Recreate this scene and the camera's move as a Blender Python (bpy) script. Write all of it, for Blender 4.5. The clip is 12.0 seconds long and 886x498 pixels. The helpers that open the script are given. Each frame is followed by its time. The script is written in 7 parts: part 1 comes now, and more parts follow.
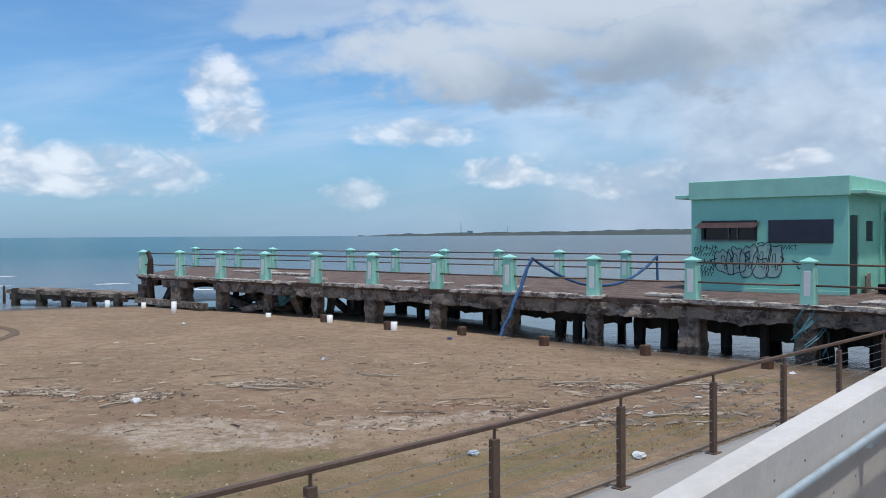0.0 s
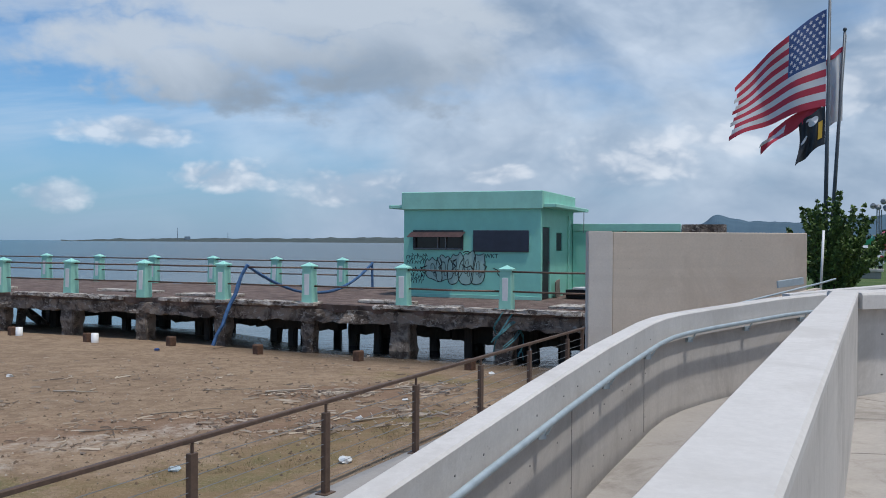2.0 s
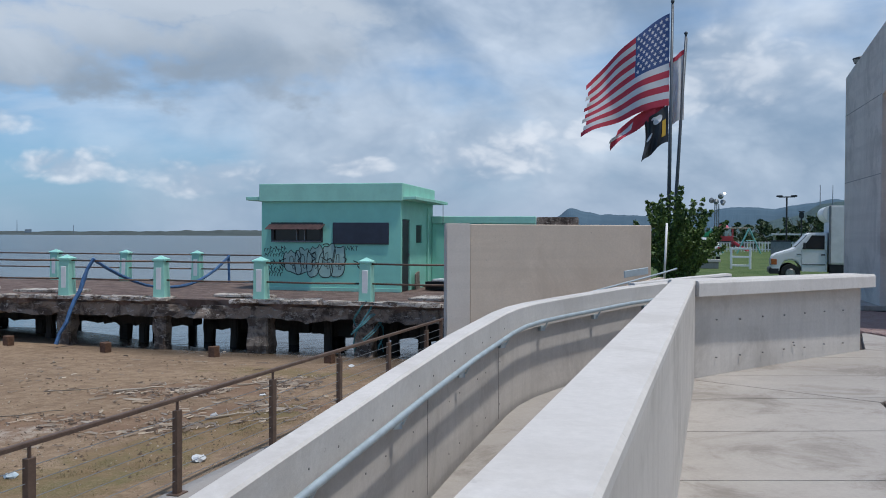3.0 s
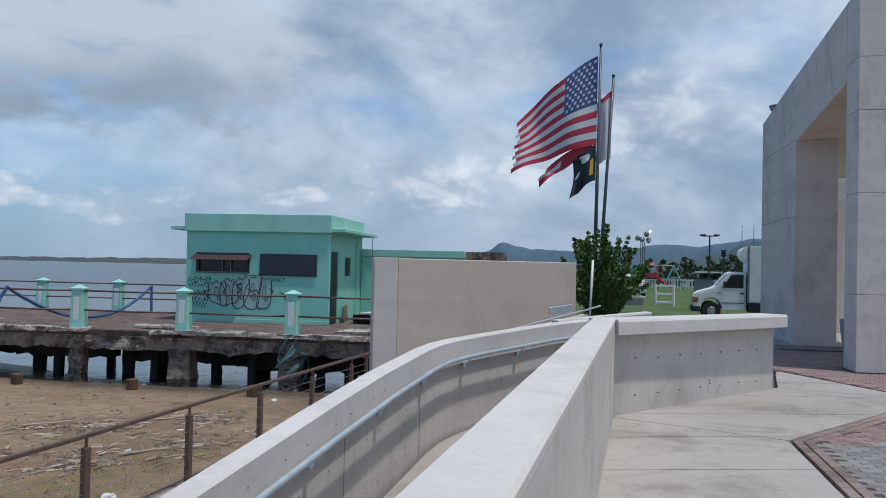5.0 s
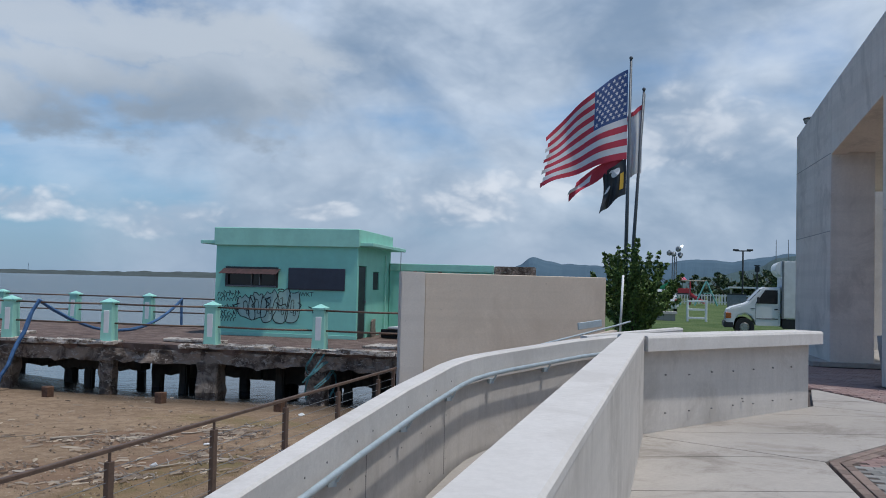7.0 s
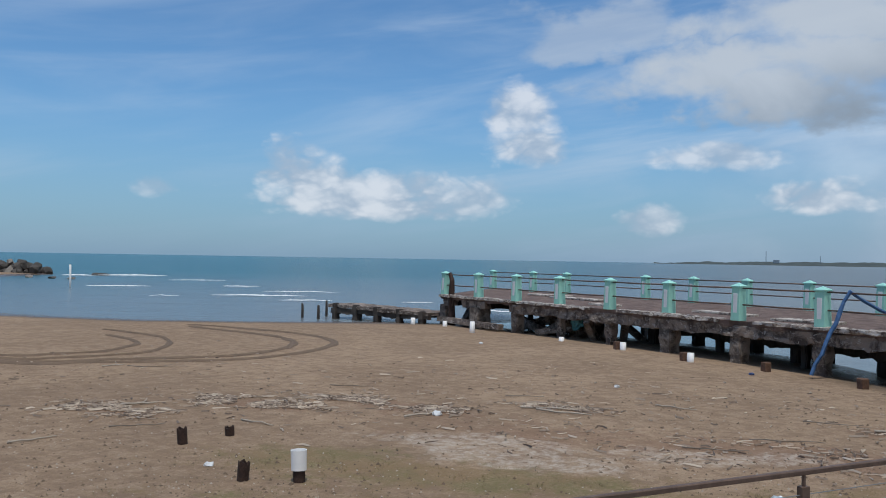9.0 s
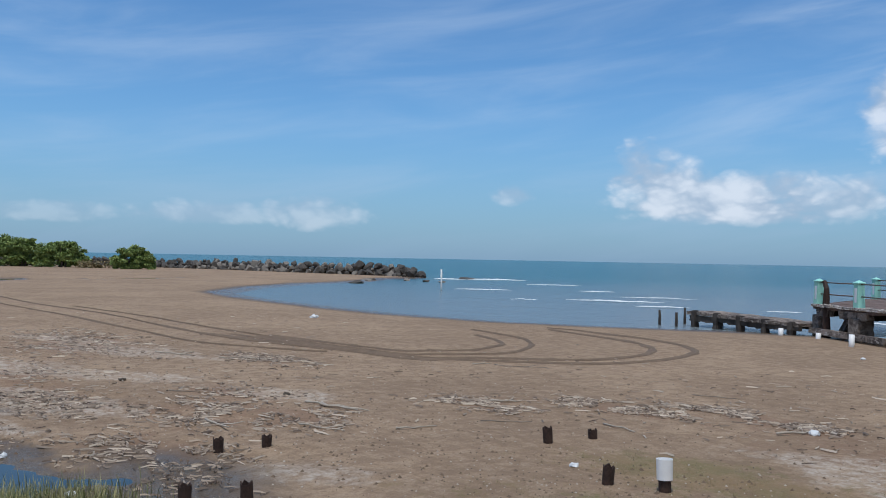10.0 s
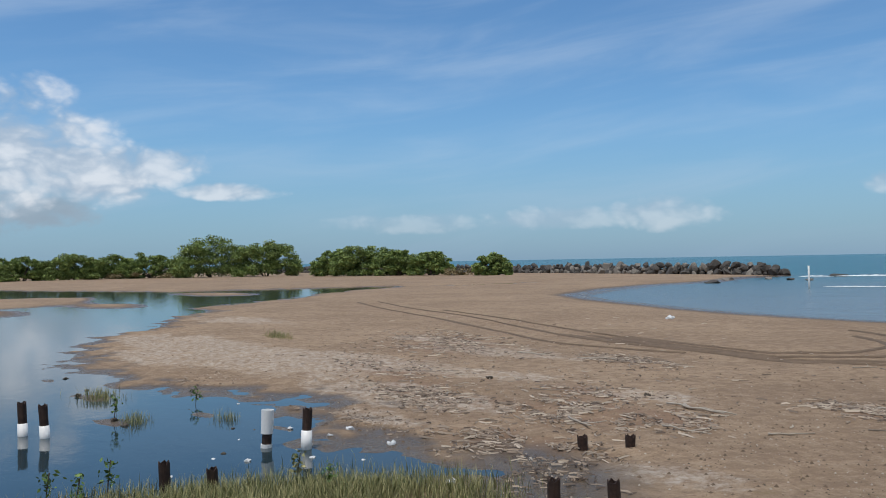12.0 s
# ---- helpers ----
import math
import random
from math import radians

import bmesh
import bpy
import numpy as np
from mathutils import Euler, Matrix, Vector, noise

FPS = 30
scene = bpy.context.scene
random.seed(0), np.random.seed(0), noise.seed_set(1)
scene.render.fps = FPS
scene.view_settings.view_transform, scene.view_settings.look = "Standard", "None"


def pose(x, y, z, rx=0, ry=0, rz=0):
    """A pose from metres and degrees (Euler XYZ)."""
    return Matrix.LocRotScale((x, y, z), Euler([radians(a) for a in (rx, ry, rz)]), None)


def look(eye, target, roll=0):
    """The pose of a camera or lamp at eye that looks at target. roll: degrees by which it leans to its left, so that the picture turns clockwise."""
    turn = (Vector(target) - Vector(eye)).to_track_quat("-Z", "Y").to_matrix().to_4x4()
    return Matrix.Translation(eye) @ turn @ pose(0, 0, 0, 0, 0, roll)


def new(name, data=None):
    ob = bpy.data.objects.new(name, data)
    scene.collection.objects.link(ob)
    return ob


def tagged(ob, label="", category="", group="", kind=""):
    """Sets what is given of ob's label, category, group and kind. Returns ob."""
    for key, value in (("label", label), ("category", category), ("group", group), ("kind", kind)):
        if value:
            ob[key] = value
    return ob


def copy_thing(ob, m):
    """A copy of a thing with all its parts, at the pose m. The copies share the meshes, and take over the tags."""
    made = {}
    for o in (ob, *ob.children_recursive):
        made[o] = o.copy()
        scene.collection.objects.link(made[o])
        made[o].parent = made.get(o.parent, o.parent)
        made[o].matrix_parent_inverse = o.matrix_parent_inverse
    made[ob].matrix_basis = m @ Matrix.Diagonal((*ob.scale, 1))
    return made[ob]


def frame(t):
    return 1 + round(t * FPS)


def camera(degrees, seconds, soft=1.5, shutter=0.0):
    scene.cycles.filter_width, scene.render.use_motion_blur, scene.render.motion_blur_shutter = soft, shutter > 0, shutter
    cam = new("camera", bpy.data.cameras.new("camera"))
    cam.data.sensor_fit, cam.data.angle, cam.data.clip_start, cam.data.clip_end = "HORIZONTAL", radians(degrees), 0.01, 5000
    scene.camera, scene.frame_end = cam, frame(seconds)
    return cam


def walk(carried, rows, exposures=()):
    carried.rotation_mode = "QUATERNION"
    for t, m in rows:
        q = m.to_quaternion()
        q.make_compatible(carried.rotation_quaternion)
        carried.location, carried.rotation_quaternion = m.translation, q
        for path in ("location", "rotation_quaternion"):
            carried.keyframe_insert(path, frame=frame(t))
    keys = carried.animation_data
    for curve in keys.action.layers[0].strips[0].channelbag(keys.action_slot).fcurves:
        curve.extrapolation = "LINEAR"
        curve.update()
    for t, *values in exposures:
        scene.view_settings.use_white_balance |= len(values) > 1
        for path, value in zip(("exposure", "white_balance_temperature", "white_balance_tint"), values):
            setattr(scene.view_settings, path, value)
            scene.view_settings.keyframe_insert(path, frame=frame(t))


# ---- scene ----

# ---------------------------------------------------------------- camera
cam = camera(54.4, 12.0, soft=0.95)
PATH = [  # seconds, x, y, z, pitch, roll, yaw
    (0.0, 0.000, 0.000, 1.657, -0.94, 0.32, 0.00),
    (0.5, 0.018, -0.016, 1.662, -0.76, -0.18, -4.15),
    (1.0, 0.042, -0.012, 1.665, -0.35, -0.28, -7.88),
    (1.5, 0.065, -0.031, 1.675, -0.32, -0.44, -12.36),
    (2.0, 0.161, -0.014, 1.656, -0.45, -0.38, -18.31),
    (2.5, 0.195, -0.025, 1.644, -1.09, -0.15, -26.23),
    (2.7, 0.198, -0.027, 1.644, -1.09, -0.20, -27.10),
    (4.3, 0.222, -0.066, 1.669, 0.45, -1.00, -28.90),
    (4.5, 0.228, -0.070, 1.672, 0.47, -1.05, -29.87),
    (5.0, 0.277, -0.084, 1.688, 1.33, -1.32, -32.00),
    (5.5, 0.411, -0.105, 1.694, 1.84, -2.15, -34.51),
    (6.0, 0.459, -0.103, 1.694, 2.22, -1.08, -36.41),
    (6.5, 0.433, -0.058, 1.698, 2.26, -1.37, -35.86),
    (7.0, 0.381, -0.013, 1.689, 2.25, -1.47, -30.00),
    (7.2, 0.350, -0.013, 1.686, 1.97, -1.47, -25.45),
    (8.8, 0.010, -0.030, 1.655, 0.90, -0.95, 14.10),
    (9.0, -0.023, -0.031, 1.652, 0.65, -0.95, 19.34),
    (9.5, -0.036, -0.035, 1.651, 0.56, -1.06, 32.07),
    (10.0, -0.135, -0.087, 1.640, 0.63, -1.07, 42.53),
    (10.5, -0.199, -0.118, 1.622, 0.30, -0.71, 52.06),
    (11.0, -0.224, -0.137, 1.588, 1.02, 0.62, 60.97),
    (11.5, -0.240, -0.118, 1.592, 1.46, 0.93, 64.22),
    (12.0, -0.223, -0.113, 1.587, 0.79, 1.00, 65.53)]
EXPOSURES = [(t, e, k, 10) for t, e, k in ((0.0, 0.22, 6400), (0.5, 0.20, 6400), (1.0, 0.08, 6390), (2.5, 0.05, 6370), (4.5, 0.08, 6360), (5.5, 0.00, 6360), (7.0, -0.03, 6370), (9.0, -0.06, 6450), (10.0, 0.02, 6180), (10.5, 0.04, 6350), (11.0, 0.08, 6620), (12.0, 0.04, 6620))]
walk(cam, [(t, pose(x, y, z, 90 + p, r, w)) for t, x, y, z, p, r, w in PATH], EXPOSURES)

# ---------------------------------------------------------------- world and sun
SUN_EL, SUN_AZ = 74.0, -66.0        # degrees; azimuth counted from +x towards +y, the side the sun stands on
world = bpy.data.worlds.new("sky")
scene.world = world
world.use_nodes = True
WN, WL = world.node_tree.nodes, world.node_tree.links
WN.clear()


def wmath(op, a, b=None, c=None, clamp=False):
    n = WN.new("ShaderNodeMath")
    n.operation, n.use_clamp = op, clamp
    for i, v in enumerate((a, b, c)):
        if v is None:
            continue
        if isinstance(v, (int, float)):
            n.inputs[i].default_value = v
        else:
            WL.new(v, n.inputs[i])
    return n.outputs[0]


def wstep(v, lo, hi):
    n = WN.new("ShaderNodeMapRange")
    n.interpolation_type = "SMOOTHSTEP"
    n.inputs[1].default_value, n.inputs[2].default_value = lo, hi
    WL.new(v, n.inputs[0])
    return n.outputs[0]


def wmix(f, a, b):
    n = WN.new("ShaderNodeMix")
    n.data_type = "RGBA"
    for i, v in ((0, f), (6, a), (7, b)):
        if isinstance(v, (int, float)):
            n.inputs[i].default_value = v
        elif isinstance(v, tuple):
            n.inputs[i].default_value = (*v, 1)
        else:
            WL.new(v, n.inputs[i])
    return n.outputs[2]


def wnoise(vec, scale, detail=6.0, rough=0.55, distort=0.0):
    n = WN.new("ShaderNodeTexNoise")
    n.inputs["Scale"].default_value, n.inputs["Detail"].default_value = scale, detail
    n.inputs["Roughness"].default_value, n.inputs["Distortion"].default_value = rough, distort
    WL.new(vec, n.inputs["Vector"])
    return n.outputs["Fac"]


wcoord = WN.new("ShaderNodeTexCoord")
wsep = WN.new("ShaderNodeSeparateXYZ")
WL.new(wcoord.outputs["Generated"], wsep.inputs[0])
wx, wy, wz = wsep.outputs
az = wmath("MULTIPLY", wmath("ARCTAN2", wy, wx), 57.2958)
el = wmath("MULTIPLY", wmath("ARCSINE", wz), 57.2958)
azc = wmath("WRAP", az, 250.0, -110.0)             # degrees without a seam over the sea
wpos = WN.new("ShaderNodeCombineXYZ")
WL.new(wmath("MULTIPLY", azc, 0.1), wpos.inputs[0])
WL.new(wmath("MULTIPLY", el, 0.16), wpos.inputs[1])
wflat = WN.new("ShaderNodeCombineXYZ")
WL.new(wmath("MULTIPLY", azc, 0.035), wflat.inputs[0])
WL.new(wmath("MULTIPLY", wmath("ADD", el, wmath("MULTIPLY", azc, 0.12)), 0.22), wflat.inputs[1])

sky = WN.new("ShaderNodeTexSky")
sky.sky_type, sky.sun_disc = "NISHITA", False
sky.sun_elevation, sky.sun_rotation = radians(SUN_EL), radians(90 - SUN_AZ)
sky.air_density, sky.dust_density, sky.ozone_density = 1.0, 0.6, 2.0
skyc = WN.new("ShaderNodeMix")
skyc.data_type, skyc.blend_type = "RGBA", "MULTIPLY"
skyc.inputs[0].default_value = 1.0
skyc.inputs[7].default_value = (0.064, 0.0960, 0.120, 1)
WL.new(sky.outputs[0], skyc.inputs[6])

fine = wnoise(wpos.outputs[0], 1.5, 9.0, 0.56, 0.0)
broad = wnoise(wpos.outputs[0], 0.38, 5.0, 0.5)
streak = wnoise(wflat.outputs[0], 1.4, 6.0, 0.55, 0.5)

# thin high veil
def wpuff(vec, scale, detail):
    """Rounded billows, one at a heart and none between."""
    total = 1.0
    for k in range(detail):
        n = WN.new("ShaderNodeTexVoronoi")
        n.voronoi_dimensions, n.feature = "2D", "SMOOTH_F1"
        n.inputs["Scale"].default_value, n.inputs["Smoothness"].default_value = scale * 2.3 ** k, 0.3
        WL.new(vec, n.inputs["Vector"])
        total = wmath("SUBTRACT", total, wmath("MULTIPLY", n.outputs["Distance"], (0.55, 0.30, 0.18)[k]))
    return total


# warped directions, so that the billows are uneven
warp = WN.new("ShaderNodeVectorMath")
warp.operation = "ADD"
wn = WN.new("ShaderNodeTexNoise")
wn.inputs["Scale"].default_value, wn.inputs["Detail"].default_value = 2.2, 4.0
WL.new(wpos.outputs[0], wn.inputs["Vector"])
wsc = WN.new("ShaderNodeVectorMath")
wsc.operation = "SCALE"
wsc.inputs["Scale"].default_value = 0.42
WL.new(wn.outputs["Color"], wsc.inputs[0])
WL.new(wpos.outputs[0], warp.inputs[0])
WL.new(wsc.outputs[0], warp.inputs[1])
billow = wpuff(warp.outputs[0], 2.4, 3)
veil = wmath("MULTIPLY", wstep(streak, 0.40, 0.80), wmath("ADD", 0.25, wmath("MULTIPLY", wstep(azc, 122.0, 92.0), 0.37)))
col = wmix(veil, skyc.outputs[2], (0.60, 0.70, 0.82))
# pale haze in the lowest degrees over the sea
haze = wmath("MULTIPLY", wstep(el, 11.0, -1.0), 0.64)
col = wmix(haze, col, (0.205, 0.335, 0.530))
# grey deck of cloud over the land side
side = wstep(azc, 104.0, 66.0)
deckn = wmath("ADD", wmath("MULTIPLY", broad, 0.95), wmath("MULTIPLY", fine, 0.25))
deck = wmath("MULTIPLY", wstep(wmath("ADD", deckn, wmath("MULTIPLY", side, 0.34)), 0.66, 0.92), side)
shade = wstep(wmath("ADD", wmath("MULTIPLY", wnoise(wpos.outputs[0], 0.62, 8.0, 0.50, 0.5), 0.92), wmath("MULTIPLY", billow, 0.13)), 0.36, 0.76)
deckc = wmix(shade, (0.240, 0.330, 0.455), (0.665, 0.745, 0.845))
col = wmix(wmath("MULTIPLY", deck, 0.90), col, deckc)
col = wmix(wmath("MULTIPLY", wmath("MULTIPLY", wstep(el, 6.5, 0.5), side), 0.62), col, (0.315, 0.410, 0.545))     # rain haze over the bay
# heaps of cumulus: azimuth, elevation, half width, half height, weight, grey
PUFFS = [(104.4, 9.6, 2.5, 2.0, 1.0, 0.0), (103.6, 7.2, 2.9, 1.7, 1.0, 0.0), (114.2, 3.9, 7.4, 2.0, 1.0, 0.1),
         (119.6, 5.6, 2.4, 2.2, 1.0, 0.0), (117.4, 4.6, 3.4, 1.9, 1.0, 0.0), (112.0, 3.4, 5.0, 1.4, 0.9, 0.1), (108.6, 3.8, 4.4, 1.6, 0.8, 0.1), (96.0, 2.6, 2.0, 1.3, 0.8, 0.1), (128.0, 4.2, 1.5, 0.9, 0.5, 0.1),
         (85.5, 11.0, 12.0, 3.6, 1.0, 1.0), (98.0, 14.5, 8.0, 2.6, 0.50, 0.7), (91.5, 6.6, 4.0, 1.2, 0.85, 0.1), (79.0, 15.0, 16.0, 3.2, 0.95, 0.7), (74.0, 11.5, 7.5, 3.4, 0.85, 0.9),
         (85.3, 4.0, 3.8, 1.2, 0.95, 0.0), (77.6, 3.4, 4.4, 1.4, 0.85, 0.0), (68.5, 4.6, 2.6, 0.9, 0.8, 0.1), (52.0, 7.0, 5.0, 2.0, 0.7, 0.1), (44.0, 10.0, 6.0, 3.0, 0.6, 0.1),
         (59.3, 5.2, 4.6, 2.0, 0.9, 0.1), (184.0, 6.6, 7.5, 4.6, 1.0, 0.0), (180.2, 6.6, 4.4, 3.2, 1.0, 0.0), (177.5, 5.2, 4.4, 1.9, 1.0, 0.0), (184.0, 4.2, 8.5, 2.4, 0.8, 0.5), (175.0, 6.0, 4.0, 1.8, 0.9, 0.0),
         (169.6, 4.6, 3.2, 0.7, 0.85, 0.0), (141.3, 2.8, 3.6, 1.3, 0.5, 0.2), (148.0, 2.5, 5.0, 0.9, 0.38, 0.2), (158.0, 2.4, 5.0, 0.8, 0.3, 0.2)]
white, grey = None, None
soft_edge = wmath("MULTIPLY", wmath("SUBTRACT", wnoise(wpos.outputs[0], 2.0, 9.0, 0.56, 0.3), 0.5), 1.9)
azg = wmath("ADD", azc, wmath("MULTIPLY", wmath("SUBTRACT", wnoise(wpos.outputs[0], 0.75, 5.0, 0.55, 0.0), 0.5), 30.0))
elg = wmath("ADD", el, wmath("MULTIPLY", wmath("SUBTRACT", wnoise(wpos.outputs[0], 1.3, 5.0, 0.55, 0.0), 0.5), 9.0))
rough = wmath("ADD", wmath("MULTIPLY", wmath("SUBTRACT", wnoise(wpos.outputs[0], 2.6, 9.0, 0.6, 0.0), 0.5), 2.1), wmath("MULTIPLY", wmath("SUBTRACT", billow, 0.54), 1.7))
for a, e, wa, we, weight, dark in PUFFS:
    dx = wmath("DIVIDE", wmath("SUBTRACT", azg if dark > 0.3 else azc, a), wa)
    dy = wmath("DIVIDE", wmath("SUBTRACT", elg if dark > 0.3 else el, e), we)
    dy = wmath("MULTIPLY", dy, wmath("ADD", 1.0, wmath("MULTIPLY", wmath("LESS_THAN", dy, 0.0), 0.35)))
    d = wmath("ADD", wmath("MULTIPLY", dx, dx), wmath("MULTIPLY", dy, dy))
    m = wmath("MULTIPLY", wstep(wmath("ADD", wmath("SUBTRACT", 1.0, d), soft_edge if dark > 0.3 else rough), *((0.0, 0.90) if dark > 0.3 else (-0.22, 0.95))), weight)
    if dark > 0.3:
        grey = m if grey is None else wmath("MAXIMUM", grey, m)
    else:
        white = m if white is None else wmath("MAXIMUM", white, m)
greyt = wmath("ADD", wmath("MULTIPLY", wstep(el, 7.5, 15.0), 0.36), wnoise(wpos.outputs[0], 0.9, 7.0, 0.5, 0.5))
greyc = wmix(wstep(greyt, 0.42, 0.86), (0.270, 0.335, 0.415), (0.520, 0.585, 0.665))
col = wmix(wmath("MULTIPLY", grey, 0.93), col, greyc)
whitec = wmix(wstep(wmath("ADD", wmath("MULTIPLY", billow, 0.6), wmath("MULTIPLY", wnoise(wpos.outputs[0], 3.4, 7.0, 0.6), 0.5)), 0.46, 0.76), (0.40, 0.49, 0.61), (0.76, 0.80, 0.86))
col = wmix(wmath("MULTIPLY", white, 0.80), col, whitec)
bg = WN.new("ShaderNodeBackground")
bg.inputs["Strength"].default_value = 1.0
WL.new(col, bg.inputs[0])
WL.new(bg.outputs[0], WN.new("ShaderNodeOutputWorld").inputs[0])

sun = new("sun", bpy.data.lights.new("sun", "SUN"))
sun.data.energy, sun.data.angle, sun.data.color = 2.5, radians(2.0), (1.0, 0.960, 0.905)
sun.matrix_world = look((0, 0, 30), (-math.cos(radians(SUN_EL)) * math.cos(radians(SUN_AZ)),
                                     -math.cos(radians(SUN_EL)) * math.sin(radians(SUN_AZ)), 30 - math.sin(radians(SUN_EL))))


# ---------------------------------------------------------------- materials
class Mat:
    """A small builder for node materials."""

    def __init__(self, name, rough=0.8, metal=0.0, spec=0.5):
        self.m = bpy.data.materials.new(name)
        self.m.use_nodes = True
        self.N, self.L = self.m.node_tree.nodes, self.m.node_tree.links
        self.b = self.N["Principled BSDF"]
        self.b.inputs["Roughness"].default_value = rough
        self.b.inputs["Metallic"].default_value = metal
        self.b.inputs["Specular IOR Level"].default_value = spec
        self.co = self.N.new("ShaderNodeTexCoord").outputs["Object"]

    def put(self, v, socket):
        if isinstance(v, (int, float)):
            socket.default_value = v
        elif isinstance(v, tuple):
            socket.default_value = (*v, 1)
        else:
            self.L.new(v, socket)

    def noise(self, scale, detail=5.0, rough=0.6, distort=0.0, stretch=None, voronoi=False):
        co = self.co
        if stretch:
            mp = self.N.new("ShaderNodeMapping")
            mp.inputs["Scale"].default_value = stretch
            self.L.new(co, mp.inputs[0])
            co = mp.outputs[0]
        if voronoi:
            n = self.N.new("ShaderNodeTexVoronoi")
            n.feature = "DISTANCE_TO_EDGE"
            n.inputs["Scale"].default_value = scale
            self.L.new(co, n.inputs["Vector"])
            return n.outputs["Distance"]
        n = self.N.new("ShaderNodeTexNoise")
        n.inputs["Scale"].default_value, n.inputs["Detail"].default_value = scale, detail
        n.inputs["Roughness"].default_value, n.inputs["Distortion"].default_value = rough, distort
        self.L.new(co, n.inputs["Vector"])
        return n.outputs["Fac"]

    def step(self, v, lo, hi, to0=0.0, to1=1.0):
        n = self.N.new("ShaderNodeMapRange")
        n.interpolation_type = "SMOOTHSTEP"
        for i, k in enumerate((lo, hi, to0, to1)):
            n.inputs[i + 1].default_value = k
        self.L.new(v, n.inputs[0])
        return n.outputs[0]

    def mix(self, f, a, b):
        n = self.N.new("ShaderNodeMix")
        n.data_type = "RGBA"
        for i, v in ((0, f), (6, a), (7, b)):
            self.put(v, n.inputs[i])
        return n.outputs[2]

    def math(self, op, a, b):
        n = self.N.new("ShaderNodeMath")
        n.operation = op
        self.put(a, n.inputs[0])
        self.put(b, n.inputs[1])
        return n.outputs[0]

    def attr(self, name):
        n = self.N.new("ShaderNodeAttribute")
        n.attribute_name = name
        return n.outputs["Fac"]

    def rand(self):
        return self.N.new("ShaderNodeObjectInfo").outputs["Random"]

    def island(self):
        return self.N.new("ShaderNodeNewGeometry").outputs["Random Per Island"]

    def color(self, v):
        self.put(v, self.b.inputs["Base Color"])
        return self

    def rough(self, v):
        self.put(v, self.b.inputs["Roughness"])
        return self

    def bump(self, v, strength=0.3, dist=0.02):
        n = self.N.new("ShaderNodeBump")
        n.inputs["Strength"].default_value, n.inputs["Distance"].default_value = strength, dist
        self.L.new(v, n.inputs["Height"])
        self.L.new(n.outputs[0], self.b.inputs["Normal"])
        return self


def plain(name, base, dark=0.75, rough=0.6, metal=0.0, scale=6.0, bump=0.1, fine=40.0):
    """A surface of one colour with stains at one scale and grain at another."""
    m = Mat(name, rough, metal)
    low = tuple(c * dark for c in base)
    big = m.step(m.noise(scale, 6, 0.65), 0.32, 0.68)
    grain = m.noise(fine, 4, 0.7)
    m.color(m.mix(m.math("MULTIPLY", grain, 0.35), m.mix(big, low, base), low))
    m.rough(m.step(grain, 0.2, 0.8, max(rough - 0.12, 0.02), min(rough + 0.12, 1.0)))
    if bump:
        m.bump(grain, bump, 0.01)
    return m.m


def concrete(name, base, stain, streaks=0.5, joints=0.0):
    m = Mat(name, 0.85, 0, 0.3)
    big = m.step(m.noise(0.9, 6, 0.6, 0.4), 0.30, 0.72)
    run = m.step(m.noise(1.3, 5, 0.7, 0.2, (3.2, 3.2, 0.35)), 0.42, 0.75)
    fine = m.noise(26, 6, 0.75)
    pits = m.step(m.noise(14, 2, 0.5), 0.72, 0.78)
    c = m.mix(big, tuple(k * 0.90 for k in base), base)
    c = m.mix(m.math("MULTIPLY", run, streaks), c, stain)
    c = m.mix(m.math("MULTIPLY", m.step(fine, 0.32, 0.68), 0.30), c, tuple(k * 0.68 for k in base))
    c = m.mix(m.math("MULTIPLY", pits, 0.35), c, tuple(k * 0.45 for k in base))
    if joints:      # faint lying board marks and drifting stains
        board = m.step(m.noise(1.0, 3, 0.5, 0.0, (0.10, 0.10, 3.6)), 0.46, 0.60)
        c = m.mix(m.math("MULTIPLY", board, 0.16 * joints), c, tuple(k * 0.62 for k in base))
        cloud = m.step(m.noise(0.8, 8, 0.74, 0.7), 0.47, 0.66)
        c = m.mix(m.math("MULTIPLY", cloud, 0.62 * joints), c, stain)
    m.color(c)
    m.bump(m.math("SUBTRACT", fine, m.math("MULTIPLY", pits, 0.6)), 0.25, 0.012)
    return m.m


def crust(name, base, dark, pale, cut):
    """Decayed concrete: dark blotches, brown body, pale broken scars."""
    m = Mat(name, 0.9, 0, 0.2)
    a = m.step(m.noise(2.4, 7, 0.7, 0.5), 0.40, 0.60)
    b = m.step(m.noise(5.5, 6, 0.7, 0.8, (1, 1, 1.8)), cut, cut + 0.08)
    f = m.noise(22, 6, 0.75)
    c = m.mix(a, dark, base)
    c = m.mix(m.math("MULTIPLY", b, 0.8), c, pale)
    c = m.mix(m.math("MULTIPLY", f, 0.45), c, dark)
    m.color(c)
    m.bump(m.math("ADD", f, m.math("ADD", a, b)), 0.7, 0.03)
    return m.m


